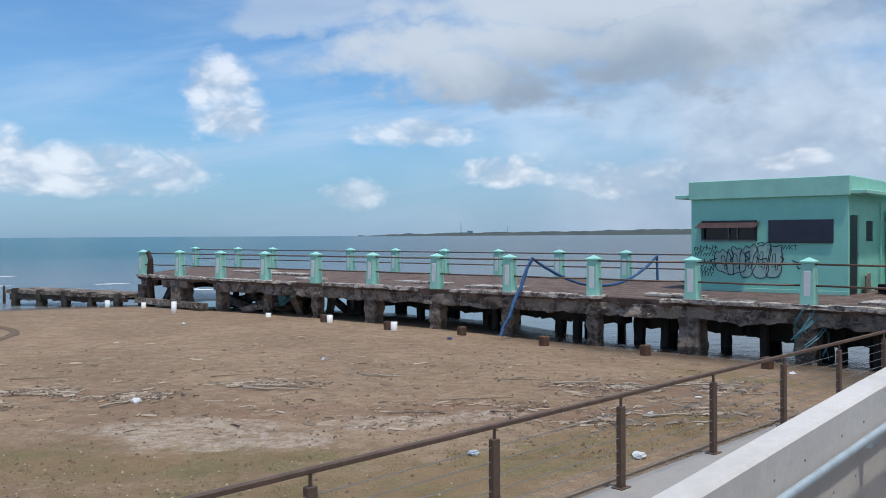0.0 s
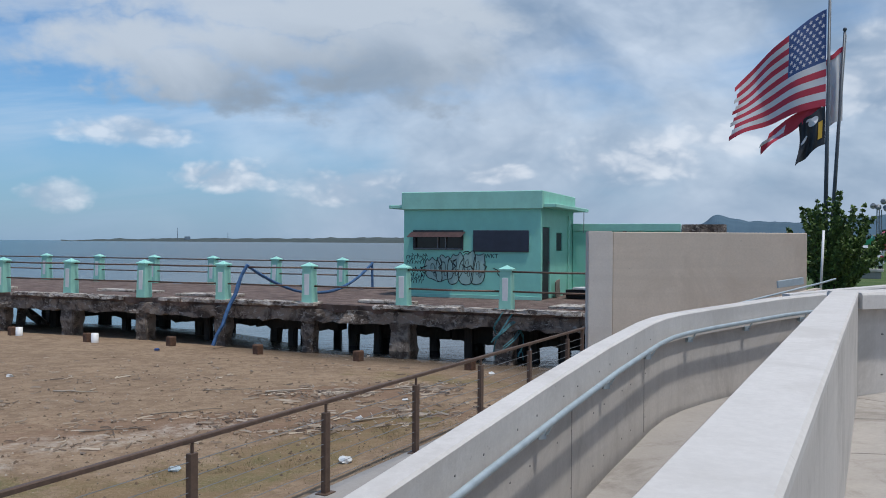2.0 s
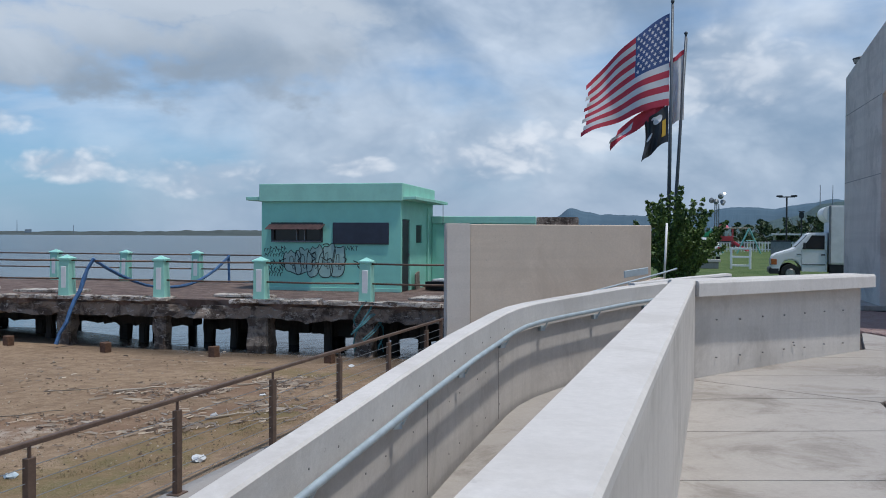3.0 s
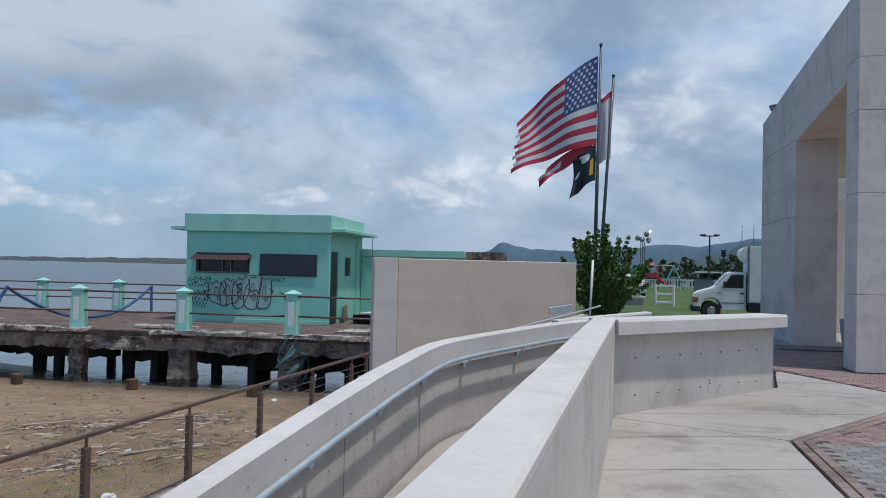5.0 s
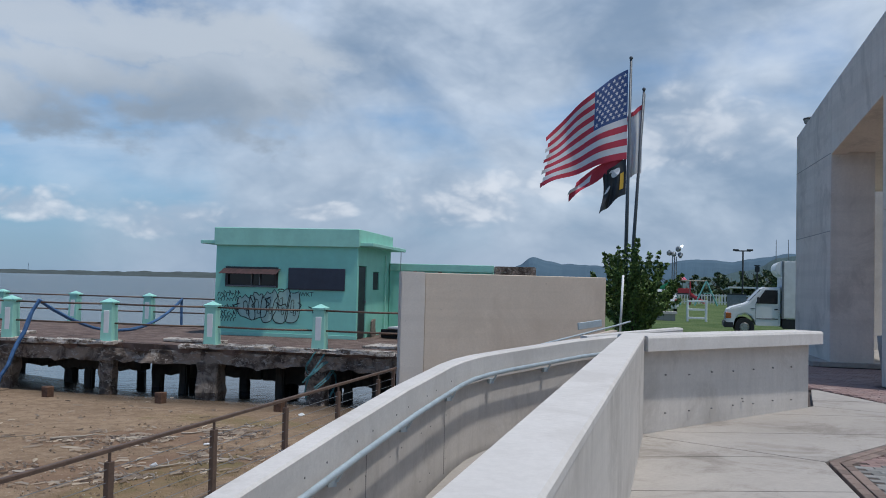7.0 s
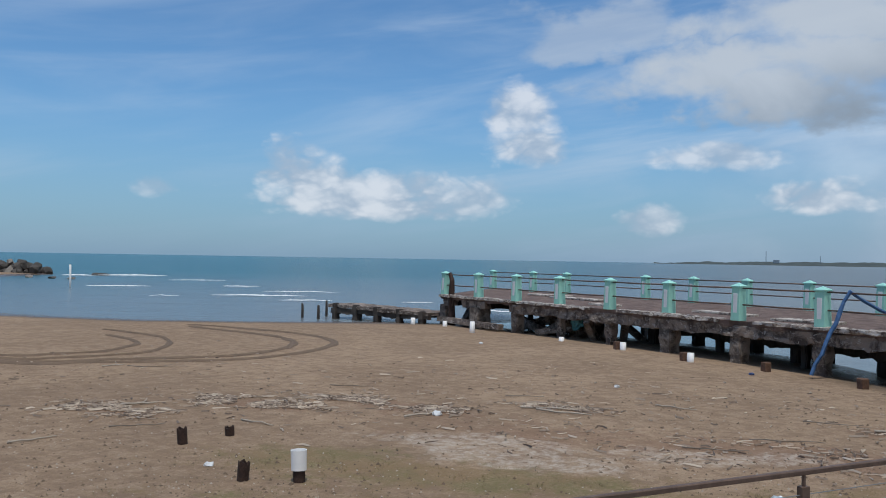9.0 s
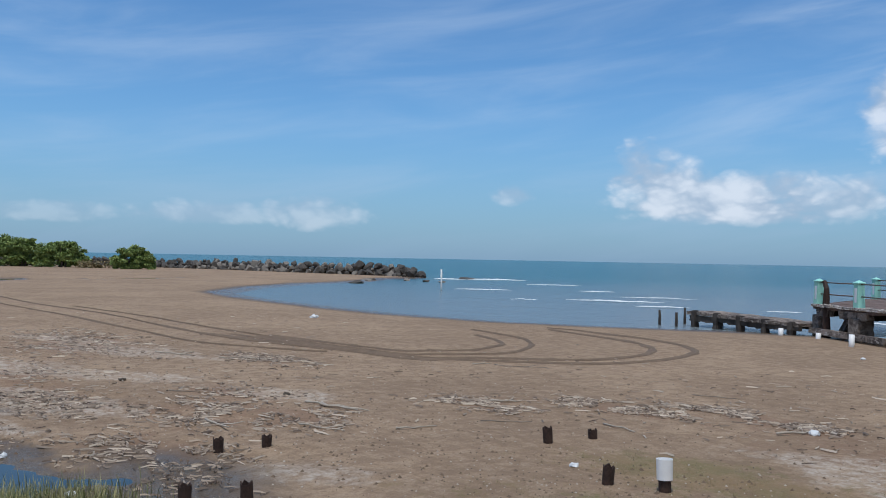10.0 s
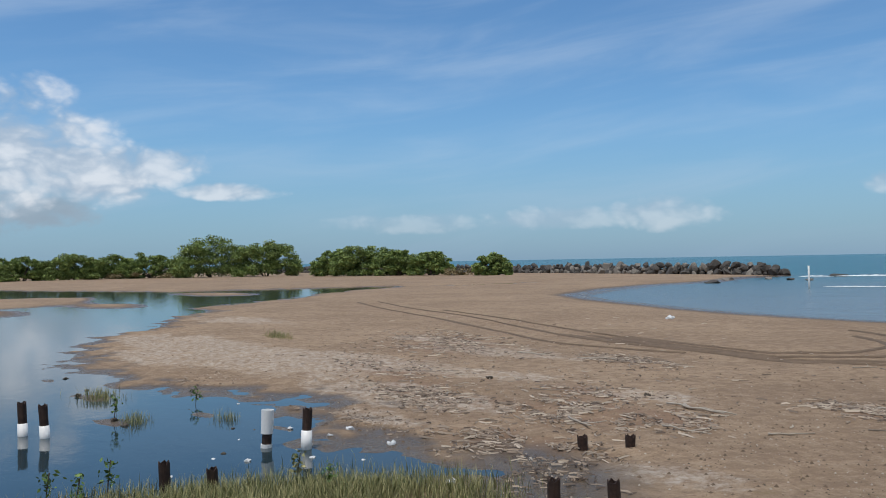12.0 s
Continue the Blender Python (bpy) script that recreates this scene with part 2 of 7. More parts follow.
def ground_material():
    m = Mat("sand", 0.95, 0, 0.22)
    big = m.step(m.noise(0.16, 6, 0.62, 0.6), 0.36, 0.64)
    mid = m.step(m.noise(0.75, 8, 0.70, 0.4), 0.42, 0.66)
    lump = m.noise(3.6, 8, 0.74, 0.3)
    fine = m.noise(21, 6, 0.75)
    clod = m.step(m.noise(8.5, 6, 0.76, 0.4), 0.61, 0.67)
    speck = m.step(m.noise(13.0, 5, 0.72), 0.63, 0.69)
    c = m.mix(big, (0.305, 0.212, 0.136), (0.402, 0.285, 0.184))
    c = m.mix(m.math("MULTIPLY", mid, 0.42), c, (0.225, 0.155, 0.102))
    c = m.mix(m.math("MULTIPLY", m.step(lump, 0.46, 0.60), 0.50), c, (0.195, 0.130, 0.086))
    c = m.mix(m.math("MULTIPLY", m.step(lump, 0.50, 0.36), 0.30), c, (0.500, 0.385, 0.275))
    c = m.mix(m.math("MULTIPLY", m.step(fine, 0.38, 0.66), 0.44), c, (0.180, 0.122, 0.080))
    drift = m.step(m.math("ADD", m.attr("drift"), m.math("MULTIPLY", m.math("SUBTRACT", m.noise(2.1, 8, 0.76, 0.6), 0.5), 2.4)), 0.40, 0.95)
    c = m.mix(m.math("MULTIPLY", drift, 0.55), c, (0.215, 0.125, 0.082))
    c = m.mix(m.math("MULTIPLY", clod, 0.62), c, (0.120, 0.078, 0.052))
    c = m.mix(m.math("MULTIPLY", speck, 0.50), c, (0.540, 0.460, 0.370))
    pale = m.step(m.math("ADD", m.attr("pale"), m.math("MULTIPLY", m.math("SUBTRACT", m.noise(1.3, 8, 0.72, 0.7), 0.5), 2.4)), 0.40, 0.80)
    crack = m.step(m.noise(3.0, voronoi=True), 0.0, 0.07, 0.55, 1.0)
    c = m.mix(m.math("MULTIPLY", m.math("MULTIPLY", pale, crack), m.step(m.noise(5.5, 7, 0.75, 0.4), 0.40, 0.62, 0.05, 0.72)), c, (0.540, 0.465, 0.385))
    grassy = m.step(m.math("ADD", m.attr("grass"), m.math("MULTIPLY", m.math("SUBTRACT", m.noise(1.9, 8, 0.76), 0.5), 2.8)), 0.45, 0.95)
    gcol = m.mix(m.step(m.noise(1.2, 4, 0.6), 0.4, 0.65), (0.240, 0.165, 0.085), (0.170, 0.150, 0.062))
    c = m.mix(m.math("MULTIPLY", grassy, m.step(m.noise(30, 5, 0.8), 0.32, 0.62, 0.20, 0.95)), c, gcol)
    lawn = m.step(m.attr("lawn"), 0.3, 0.7)
    lcol = m.mix(m.step(m.noise(0.5, 5, 0.7), 0.35, 0.65), (0.060, 0.105, 0.030), (0.110, 0.150, 0.055))
    c = m.mix(lawn, c, lcol)
    wetness = m.math("ADD", m.attr("wet"), m.math("MULTIPLY", m.math("SUBTRACT", m.noise(1.7, 7, 0.7), 0.5), 0.5))
    wet = m.step(wetness, 0.12, 0.95)
    c = m.mix(m.math("MULTIPLY", wet, 0.86), c, (0.105, 0.080, 0.058))
    m.color(c)
    m.rough(m.step(wetness, 0.30, 1.05, 0.95, 0.22))
    m.bump(m.math("ADD", m.math("MULTIPLY", fine, 0.5), m.math("MULTIPLY", lump, 1.8)), 0.75, 0.05)
    return m.m


def water_material(name, base, rough, waves, ripple, dist, bay=None):
    m = Mat(name, rough, 0, 0.5)
    swell = m.noise(waves, 4, 0.6, 0.3, (0.45, 1.0, 1))
    small = m.noise(ripple, 5, 0.65, 0.4, (0.6, 1.2, 1))
    tint = m.step(m.noise(0.012, 4, 0.6, 0.0, (0.35, 1.4, 1)), 0.35, 0.65)
    c = m.mix(tint, base, tuple(k * 1.35 for k in base))
    if bay:         # greyer, silty water in the sheltered bay
        sep = m.N.new("ShaderNodeSeparateXYZ")
        m.L.new(m.co, sep.inputs[0])
        across = m.math("DIVIDE", sep.outputs[0], m.math("ADD", m.math("ABSOLUTE", sep.outputs[1], 0.0), 40.0))
        across = m.math("ADD", across, m.math("MULTIPLY", m.math("SUBTRACT", m.noise(0.02, 4, 0.6), 0.5), 0.25))
        c = m.mix(m.step(across, -0.32, 0.05), c, bay)
        far = m.N.new("ShaderNodeVectorMath")
        far.operation = "LENGTH"
        m.L.new(m.co, far.inputs[0])
        reach = m.math("ADD", far.outputs["Value"], m.math("MULTIPLY", m.noise(0.05, 4, 0.6), 60.0))
        c = m.mix(m.step(reach, 190.0, 60.0), c, (0.150, 0.175, 0.185))     # silty shallows, with pale sky reflection put into their colour
    m.color(c)
    m.b.inputs["IOR"].default_value = 1.33
    m.bump(m.math("ADD", swell, m.math("MULTIPLY", small, 0.35)), 0.9, dist)
    return m.m


def paver(name, base):
    m = Mat(name, 0.85, 0, 0.3)
    k = m.rand()
    c = m.mix(k, tuple(v * 0.72 for v in base), tuple(min(v * 1.28, 1) for v in base))
    c = m.mix(m.math("MULTIPLY", m.noise(35, 5, 0.7), 0.4), c, tuple(v * 0.6 for v in base))
    c = m.mix(m.math("MULTIPLY", m.step(m.noise(1.1, 5, 0.6), 0.5, 0.7), 0.35), c, (0.42, 0.36, 0.33))
    m.color(c)
    m.bump(m.noise(40, 4, 0.7), 0.3, 0.006)
    return m.m


def leaves_material(name, lo, hi):
    m = Mat(name, 0.55, 0, 0.3)
    m.color(m.mix(m.island(), lo, hi))
    m.b.inputs["Transmission Weight"].default_value = 0.0
    return m.m


def emitter(name, colour, power):
    m = Mat(name)
    m.color((0.9, 0.9, 0.9))
    m.b.inputs["Emission Color"].default_value = (*colour, 1)
    m.b.inputs["Emission Strength"].default_value = power
    return m.m


M_GROUND = ground_material()
M_SEA = water_material("sea_water", (0.012, 0.088, 0.098), 0.25, 0.35, 1.6, 0.35, (0.075, 0.098, 0.108))
M_LAGOON = water_material("lagoon_water", (0.020, 0.035, 0.042), 0.03, 0.5, 3.0, 0.008)
M_CALM = water_material("sheltered_water", (0.085, 0.110, 0.130), 0.05, 0.7, 3.0, 0.02)
M_CONC = concrete("pale_concrete", (0.640, 0.595, 0.550), (0.41, 0.375, 0.340), 0.40, 1.2)
M_COPING = concrete("coping_concrete", (0.690, 0.655, 0.620), (0.50, 0.465, 0.430), 0.35, 0.9)
M_SLAB = concrete("slab_concrete", (0.450, 0.412, 0.375), (0.25, 0.222, 0.195), 0.25, 1.5)
M_TOWER = concrete("monument_concrete", (0.780, 0.700, 0.630), (0.50, 0.445, 0.40), 0.30, 1.2)
M_APRON = concrete("apron_concrete", (0.38, 0.355, 0.33), (0.25, 0.24, 0.23), 0.4)
M_CREAM = concrete("cream_render", (0.69, 0.575, 0.465), (0.53, 0.43, 0.34), 0.12, 1.0)
M_CREAM_L = concrete("pale_cream_render", (0.68, 0.615, 0.55), (0.56, 0.49, 0.43), 0.2, 0.8)
M_OLD = crust("weathered_concrete", (0.360, 0.290, 0.240), (0.080, 0.062, 0.052), (0.62, 0.56, 0.50), 0.54)
# near-black: shade below the decks put into pile colour; also rotten stakes
M_SHADED_PILE_STAKE = concrete("shaded_pile_dark_stake", (0.085, 0.07, 0.058), (0.018, 0.016, 0.015), 1.0)
M_DECK = crust("deck_concrete", (0.235, 0.170, 0.143), (0.120, 0.086, 0.076), (0.46, 0.40, 0.35), 0.60)
M_EDGE = crust("broken_edge", (0.54, 0.46, 0.39), (0.130, 0.100, 0.084), (0.80, 0.74, 0.68), 0.46)
M_PILE_F = crust("pale_pile_concrete", (0.36, 0.30, 0.25), (0.10, 0.078, 0.064), (0.56, 0.50, 0.44), 0.58)
M_MINT = plain("mint_paint", (0.285, 0.685, 0.560), 0.88, 0.62, 0, 1.6, 0.15)
M_MINT_L = plain("pale_mint_paint", (0.34, 0.69, 0.575), 0.86, 0.6, 0, 2.2, 0.12)
M_MINT_CAP = plain("mint_cap_paint", (0.36, 0.74, 0.64), 0.85, 0.55, 0, 5.0, 0.1)
M_PANEL = plain("white_panel_paint", (0.78, 0.80, 0.80), 0.90, 0.6, 0, 8.0, 0.1)
M_RUST = plain("rusted_steel", (0.070, 0.038, 0.027), 0.40, 0.8, 0.2, 9.0, 0.5)
M_RUST_B = plain("brown_rusted_steel", (0.165, 0.088, 0.055), 0.5, 0.85, 0.1, 9.0, 0.5)
M_RAIL = plain("brown_rail_steel", (0.165, 0.105, 0.076), 0.65, 0.55, 0.3, 6.0, 0.2)
M_GALV = plain("galvanised_pipe", (0.50, 0.58, 0.62), 0.8, 0.45, 0.35, 7.0, 0.1)
M_BLACK = plain("black_paint", (0.028, 0.030, 0.036), 0.6, 0.5, 0, 5.0, 0.15)
M_TIE = plain("dusty_hole", (0.27, 0.26, 0.25), 0.7, 0.9, 0, 9.0, 0.1)
M_POLE = plain("dark_pole_metal", (0.095, 0.110, 0.130), 0.75, 0.45, 0.3, 5.0, 0.05)
M_NAVY = plain("navy_shutter", (0.030, 0.038, 0.062), 0.7, 0.5, 0, 3.0, 0.15)
M_AWN = plain("red_brown_awning", (0.075, 0.034, 0.034), 0.55, 0.7, 0, 5.0, 0.3)
M_INK = plain("spray_paint_black", (0.020, 0.034, 0.034), 0.7, 0.7, 0, 9.0, 0.0)
M_FILL = plain("spray_paint_silver", (0.36, 0.55, 0.50), 0.88, 0.6, 0, 6.0, 0.0)
M_TARP = plain("blue_strap", (0.065, 0.165, 0.36), 0.55, 0.7, 0, 7.0, 0.3)
M_TEAL = plain("teal_net", (0.10, 0.30, 0.33), 0.55, 0.8, 0, 12.0, 0.4)
M_PVC = plain("white_pvc", (0.88, 0.87, 0.85), 0.92, 0.45, 0, 9.0, 0.1)
M_WOOD = plain("grey_driftwood", (0.30, 0.25, 0.20), 0.5, 0.85, 0, 5.0, 0.5)
M_WOODL = plain("bleached_driftwood", (0.50, 0.43, 0.35), 0.65, 0.85, 0, 5.0, 0.5)
M_BARK = plain("bark", (0.12, 0.095, 0.07), 0.5, 0.9, 0, 6.0, 0.5)
M_WHITE = plain("white_enamel", (0.78, 0.79, 0.79), 0.9, 0.35, 0, 2.0, 0.03)
M_WHITE_M = plain("white_matt", (0.70, 0.71, 0.71), 0.85, 0.7, 0, 3.0, 0.05)
M_TYRE = plain("rubber", (0.022, 0.022, 0.023), 0.7, 0.75, 0, 8.0, 0.2)
M_GLASS = plain("dark_glass", (0.018, 0.022, 0.026), 0.8, 0.06, 0, 3.0, 0.0)
M_CHROME = plain("dull_chrome", (0.50, 0.50, 0.50), 0.8, 0.3, 0.9, 6.0, 0.05)
M_AMBER = plain("amber_lens", (0.50, 0.13, 0.02), 0.8, 0.3, 0, 9.0, 0.0)
M_GREYMET = plain("grey_metal", (0.24, 0.26, 0.28), 0.7, 0.5, 0.4, 5.0, 0.1)
M_RED = plain("red_plastic", (0.48, 0.045, 0.055), 0.8, 0.45, 0, 4.0, 0.05)
M_PINK = plain("pink_plastic", (0.70, 0.13, 0.21), 0.85, 0.45, 0, 4.0, 0.05)
M_GREEN = plain("green_plastic", (0.04, 0.33, 0.15), 0.8, 0.45, 0, 4.0, 0.05)
M_AQUA = plain("aqua_steel", (0.16, 0.44, 0.42), 0.8, 0.45, 0, 4.0, 0.05)
M_ROCK = concrete("dark_boulder", (0.100, 0.090, 0.080), (0.032, 0.030, 0.029), 0.7)
M_ROCKL = concrete("pale_boulder", (0.25, 0.225, 0.195), (0.08, 0.07, 0.06), 0.7)
M_F_RED = plain("flag_red", (0.56, 0.050, 0.085), 0.85, 0.8, 0, 2.0, 0.1)
M_F_WHITE = plain("flag_white", (0.72, 0.71, 0.72), 0.88, 0.8, 0, 2.0, 0.1)
M_F_BLUE = plain("flag_blue", (0.065, 0.110, 0.270), 0.85, 0.8, 0, 2.0, 0.1)
M_F_YELLOW = plain("flag_yellow", (0.62, 0.38, 0.05), 0.85, 0.8, 0, 2.0, 0.1)
M_LEAF_MANG = leaves_material("mangrove_leaves", (0.090, 0.140, 0.040), (0.290, 0.370, 0.105))
M_LEAF_BUSH = leaves_material("bush_leaves", (0.030, 0.060, 0.018), (0.17, 0.26, 0.065))
M_LEAF_FAR = leaves_material("far_leaves", (0.030, 0.055, 0.026), (0.095, 0.135, 0.060))
M_GRASS = leaves_material("marsh_grass", (0.110, 0.135, 0.040), (0.420, 0.370, 0.180))
M_GRASS_D = leaves_material("dry_grass", (0.120, 0.105, 0.045), (0.300, 0.230, 0.120))
M_FOAM = plain("sea_foam", (0.80, 0.82, 0.82), 0.85, 0.9, 0, 3.0, 0.4)
M_TRACK = plain("damp_rut_sand", (0.178, 0.122, 0.080), 0.72, 0.95, 0, 3.0, 0.5)
M_FARLAND = plain("far_shore", (0.070, 0.092, 0.085), 0.55, 1.0, 0, 0.02, 0.0, 0.2)
# far works lightened and blued, so haze is part of their colour
M_HAZY = plain("haze_painted_far_metal", (0.19, 0.25, 0.31), 0.8, 0.9, 0, 0.05, 0.0, 0.3)
# hill colours hold painted haze: blue on the far range, fainter on the near
M_HILL = plain("haze_blue_hill", (0.062, 0.118, 0.165), 0.80, 1.0, 0, 0.004, 0.0, 0.03)
M_HILL_N = plain("faint_haze_hill", (0.048, 0.092, 0.095), 0.72, 1.0, 0, 0.006, 0.0, 0.04)
M_PAVE_RED = paver("red_paver", (0.270, 0.182, 0.166))
M_PAVE_GREY = paver("grey_paver", (0.245, 0.238, 0.225))
M_PAVE_BROWN = paver("brown_paver", (0.235, 0.175, 0.148))
M_STICK = leaves_material("stick_litter", (0.070, 0.045, 0.032), (0.46, 0.36, 0.27))
M_STRAW = leaves_material("bleached_sticks", (0.17, 0.125, 0.092), (0.60, 0.50, 0.39))
M_JOINT = plain("paver_bed", (0.105, 0.080, 0.068), 0.7, 0.95, 0, 6.0, 0.3)
M_LAMP = emitter("lamp_glow", (1.0, 0.98, 0.92), 3.0)


# ---------------------------------------------------------------- mesh helpers
def finish(bm, smooth=False):
    if smooth:
        for f in bm.faces:
            f.smooth = True
    me = bpy.data.meshes.new("mesh")
    bm.normal_update()
    bm.to_mesh(me)
    bm.free()
    return me


def part(name, bm, material, parent, label="", m=None, smooth=False, kind=""):
    me = finish(bm, smooth) if isinstance(bm, bmesh.types.BMesh) else bm
    if not me.materials:
        me.materials.append(material)
    ob = new(name, me)
    ob.parent = parent
    if m is not None:
        ob.matrix_basis = m
    return tagged(ob, label, kind=kind)


def thing(name, label, category, m=None, group="", kind=""):
    ob = new(name)
    ob.empty_display_size = 0.2
    if m is not None:
        ob.matrix_basis = m
    return tagged(ob, label, category, group, kind)


def solid(name, bm, material, label, category, m=None, group="", kind="", smooth=False):
    me = finish(bm, smooth) if isinstance(bm, bmesh.types.BMesh) else bm
    if not me.materials:
        me.materials.append(material)
    ob = new(name, me)
    if m is not None:
        ob.matrix_basis = m
    return tagged(ob, label, category, group, kind)


def box(x0, y0, z0, x1, y1, z1, bevel=0.0, bm=None, m=None):
    own = bm is None
    bm = bm or bmesh.new()
    got = bmesh.ops.create_cube(bm, size=1.0)["verts"]
    mat = Matrix.Translation(((x0 + x1) / 2, (y0 + y1) / 2, (z0 + z1) / 2)) @ Matrix.Diagonal((x1 - x0, y1 - y0, z1 - z0, 1))
    bmesh.ops.transform(bm, matrix=(m @ mat) if m is not None else mat, verts=got)
    if bevel:
        edges = list({e for v in got for e in v.link_edges})
        bmesh.ops.bevel(bm, geom=edges, offset=bevel, segments=1 if own and bevel < 0.02 else 2, affect="EDGES", clamp_overlap=True)
    return bm


def prism(points, z0, z1, bevel=0.0, bm=None):
    bm = bm or bmesh.new()
    n = len(points)
    lo = [bm.verts.new((x, y, z0)) for x, y in points]
    hi = [bm.verts.new((x, y, z1)) for x, y in points]
    faces = [bm.faces.new(lo[::-1]), bm.faces.new(hi)]
    for i in range(n):
        faces.append(bm.faces.new((lo[i], lo[(i + 1) % n], hi[(i + 1) % n], hi[i])))
    bmesh.ops.recalc_face_normals(bm, faces=faces)
    if bevel:
        bmesh.ops.bevel(bm, geom=list({e for f in faces for e in f.edges}), offset=bevel, segments=2, affect="EDGES", clamp_overlap=True)
    return bm


def tube(points, radius, sides=8, bm=None, taper=None):
    bm = bm or bmesh.new()
    pts = [Vector(p) for p in points]
    rings = []
    for i, p in enumerate(pts):
        d = (pts[min(i + 1, len(pts) - 1)] - pts[max(i - 1, 0)]).normalized()
        side = d.cross(Vector((0, 0, 1)))
        if side.length < 1e-3:
            side = d.cross(Vector((0, 1, 0)))
        side.normalize()
        up = side.cross(d)
        r = radius if taper is None else radius + (taper - radius) * i / (len(pts) - 1)
        rings.append([bm.verts.new(p + (side * math.cos(a) + up * math.sin(a)) * r)
                      for a in (2 * math.pi * k / sides for k in range(sides))])
    for a, b in zip(rings, rings[1:]):
        for k in range(sides):
            bm.faces.new((a[k], a[(k + 1) % sides], b[(k + 1) % sides], b[k]))
    bm.faces.new(rings[0])
    bm.faces.new(rings[-1][::-1])
    bmesh.ops.recalc_face_normals(bm, faces=bm.faces[:])
    return bm


def sweep(profile, path, bm=None):
    """A closed profile of (offset to the left, height) carried along path points (x, y, z)."""
    bm = bm or bmesh.new()
    pts = [Vector(p) for p in path]
    rings = []
    for i, p in enumerate(pts):
        a = (pts[i] - pts[i - 1]) if i else (pts[1] - pts[0])
        b = (pts[i + 1] - pts[i]) if i < len(pts) - 1 else a
        a, b = Vector((a.x, a.y)).normalized(), Vector((b.x, b.y)).normalized()
        na, nb = Vector((-a.y, a.x)), Vector((-b.y, b.x))
        n = (na + nb).normalized()
        n = n / max(n.dot(na), 0.3)
        rings.append([bm.verts.new((p.x + n.x * o, p.y + n.y * o, p.z + h)) for o, h in profile])
    k = len(profile)
    for a, b in zip(rings, rings[1:]):
        for j in range(k):
            bm.faces.new((a[j], a[(j + 1) % k], b[(j + 1) % k], b[j]))
    bm.faces.new(rings[0][::-1])
    bm.faces.new(rings[-1])
    bmesh.ops.recalc_face_normals(bm, faces=bm.faces[:])
    return bm


def roughen(bm, amount, scale=3.0, seed=0.0):
    for v in bm.verts:
        v.co += noise.noise_vector(v.co * scale + Vector((seed, seed * 1.7, 0))) * amount
    return bm


def cut(bm, times=1):
    bmesh.ops.subdivide_edges(bm, edges=bm.edges[:], cuts=times, use_grid_fill=True)
    return bm


def mesh_from(verts, faces, material=None):
    me = bpy.data.meshes.new("mesh")
    me.from_pydata(verts, [], faces)
    if material:
        me.materials.append(material)
    me.update()
    return me


def leaf_mesh(centres, count, size, spread, rng, flat=0.75):
    """Small leaf quads strewn over clumps (centre, radius)."""
    verts, faces = [], []
    for c, r in centres:
        for _ in range(count):
            d = Vector((rng.gauss(0, 1), rng.gauss(0, 1), rng.gauss(0, 1))).normalized()
            p = Vector(c) + Vector((d.x * r[0], d.y * r[1], d.z * r[2])) * (rng.random() ** spread)
            a = Vector((rng.gauss(0, 1), rng.gauss(0, 1), rng.gauss(0, flat))).normalized() * size * rng.uniform(0.6, 1.4)
            b = a.cross(Vector((rng.gauss(0, 1), rng.gauss(0, 1), rng.gauss(0, 1)))).normalized() * a.length * 0.5
            i = len(verts)
            verts += [p - a, p + b, p + a, p - b]
            faces.append((i, i + 1, i + 2, i + 3))
    return mesh_from([tuple(v) for v in verts], faces)


def rnd(seed):
    return random.Random(seed)


# ---------------------------------------------------------------- ground sheet, sea and lagoon
WATER = -1.22
SHORE = [(3000, 2600), (60, 90), (17, 26), (12.5, 19.5), (8.9, 15.7), (9.3, 17.6), (8.2, 19.0), (6.3, 20.5), (5.0, 21.6), (3.8, 23.2), (3.1, 25.6), (1.7, 28.4),
         (-2.0, 31.6), (-5.4, 33.6), (-8.6, 34.3), (-12.0, 36.2), (-15.0, 35.2), (-17.8, 33.9), (-20.0, 32.8), (-22.5, 31.9), (-24.9, 31.0), (-28.2, 30.6),
         (-31.7, 30.5), (-36.6, 31.0), (-42.8, 32.2), (-49.3, 33.7), (-55.9, 36.2), (-63.3, 44.4), (-70, 55), (-74, 66), (-84, 80),
         (-88, 92), (-106, 92), (-136, 91), (-175, 86), (-240, 68), (-420, 20), (-900, -200), (-3000, -900), (-3000, -3500), (3500, -3500)]
LAGOON = [(-9.4, 3.9), (-10.4, 5.0), (-11.6, 5.2), (-12.7, 4.2), (-15.0, 4.2), (-18.4, 3.3), (-20.1, 2.6), (-21.8, 1.3), (-26.6, 0.3), (-30.2, 0.2), (-37.3, 2.2),
          (-44.8, 5.2), (-58.0, 8.6), (-67.0, 15.9), (-81.0, 26.0), (-90, 36), (-92.5, 35.5), (-94, 23), (-96.0, 11.3), (-122, -6), (-170, -30),
          (-175, -90), (-60, -60), (-13, -30), (-11.2, -4), (-10.6, 0.5), (-9.7, 2.4)]
SPIT = [(-64, -6), (-68, -1.2), (-74, 2.6), (-80, 3.4), (-86, 3.0), (-88, -2), (-92, -10), (-74, -12)]
POOL = [(-93, 58), (-89, 52), (-86.5, 46), (-85, 39.5), (-87, 38), (-90, 45), (-93, 52)]
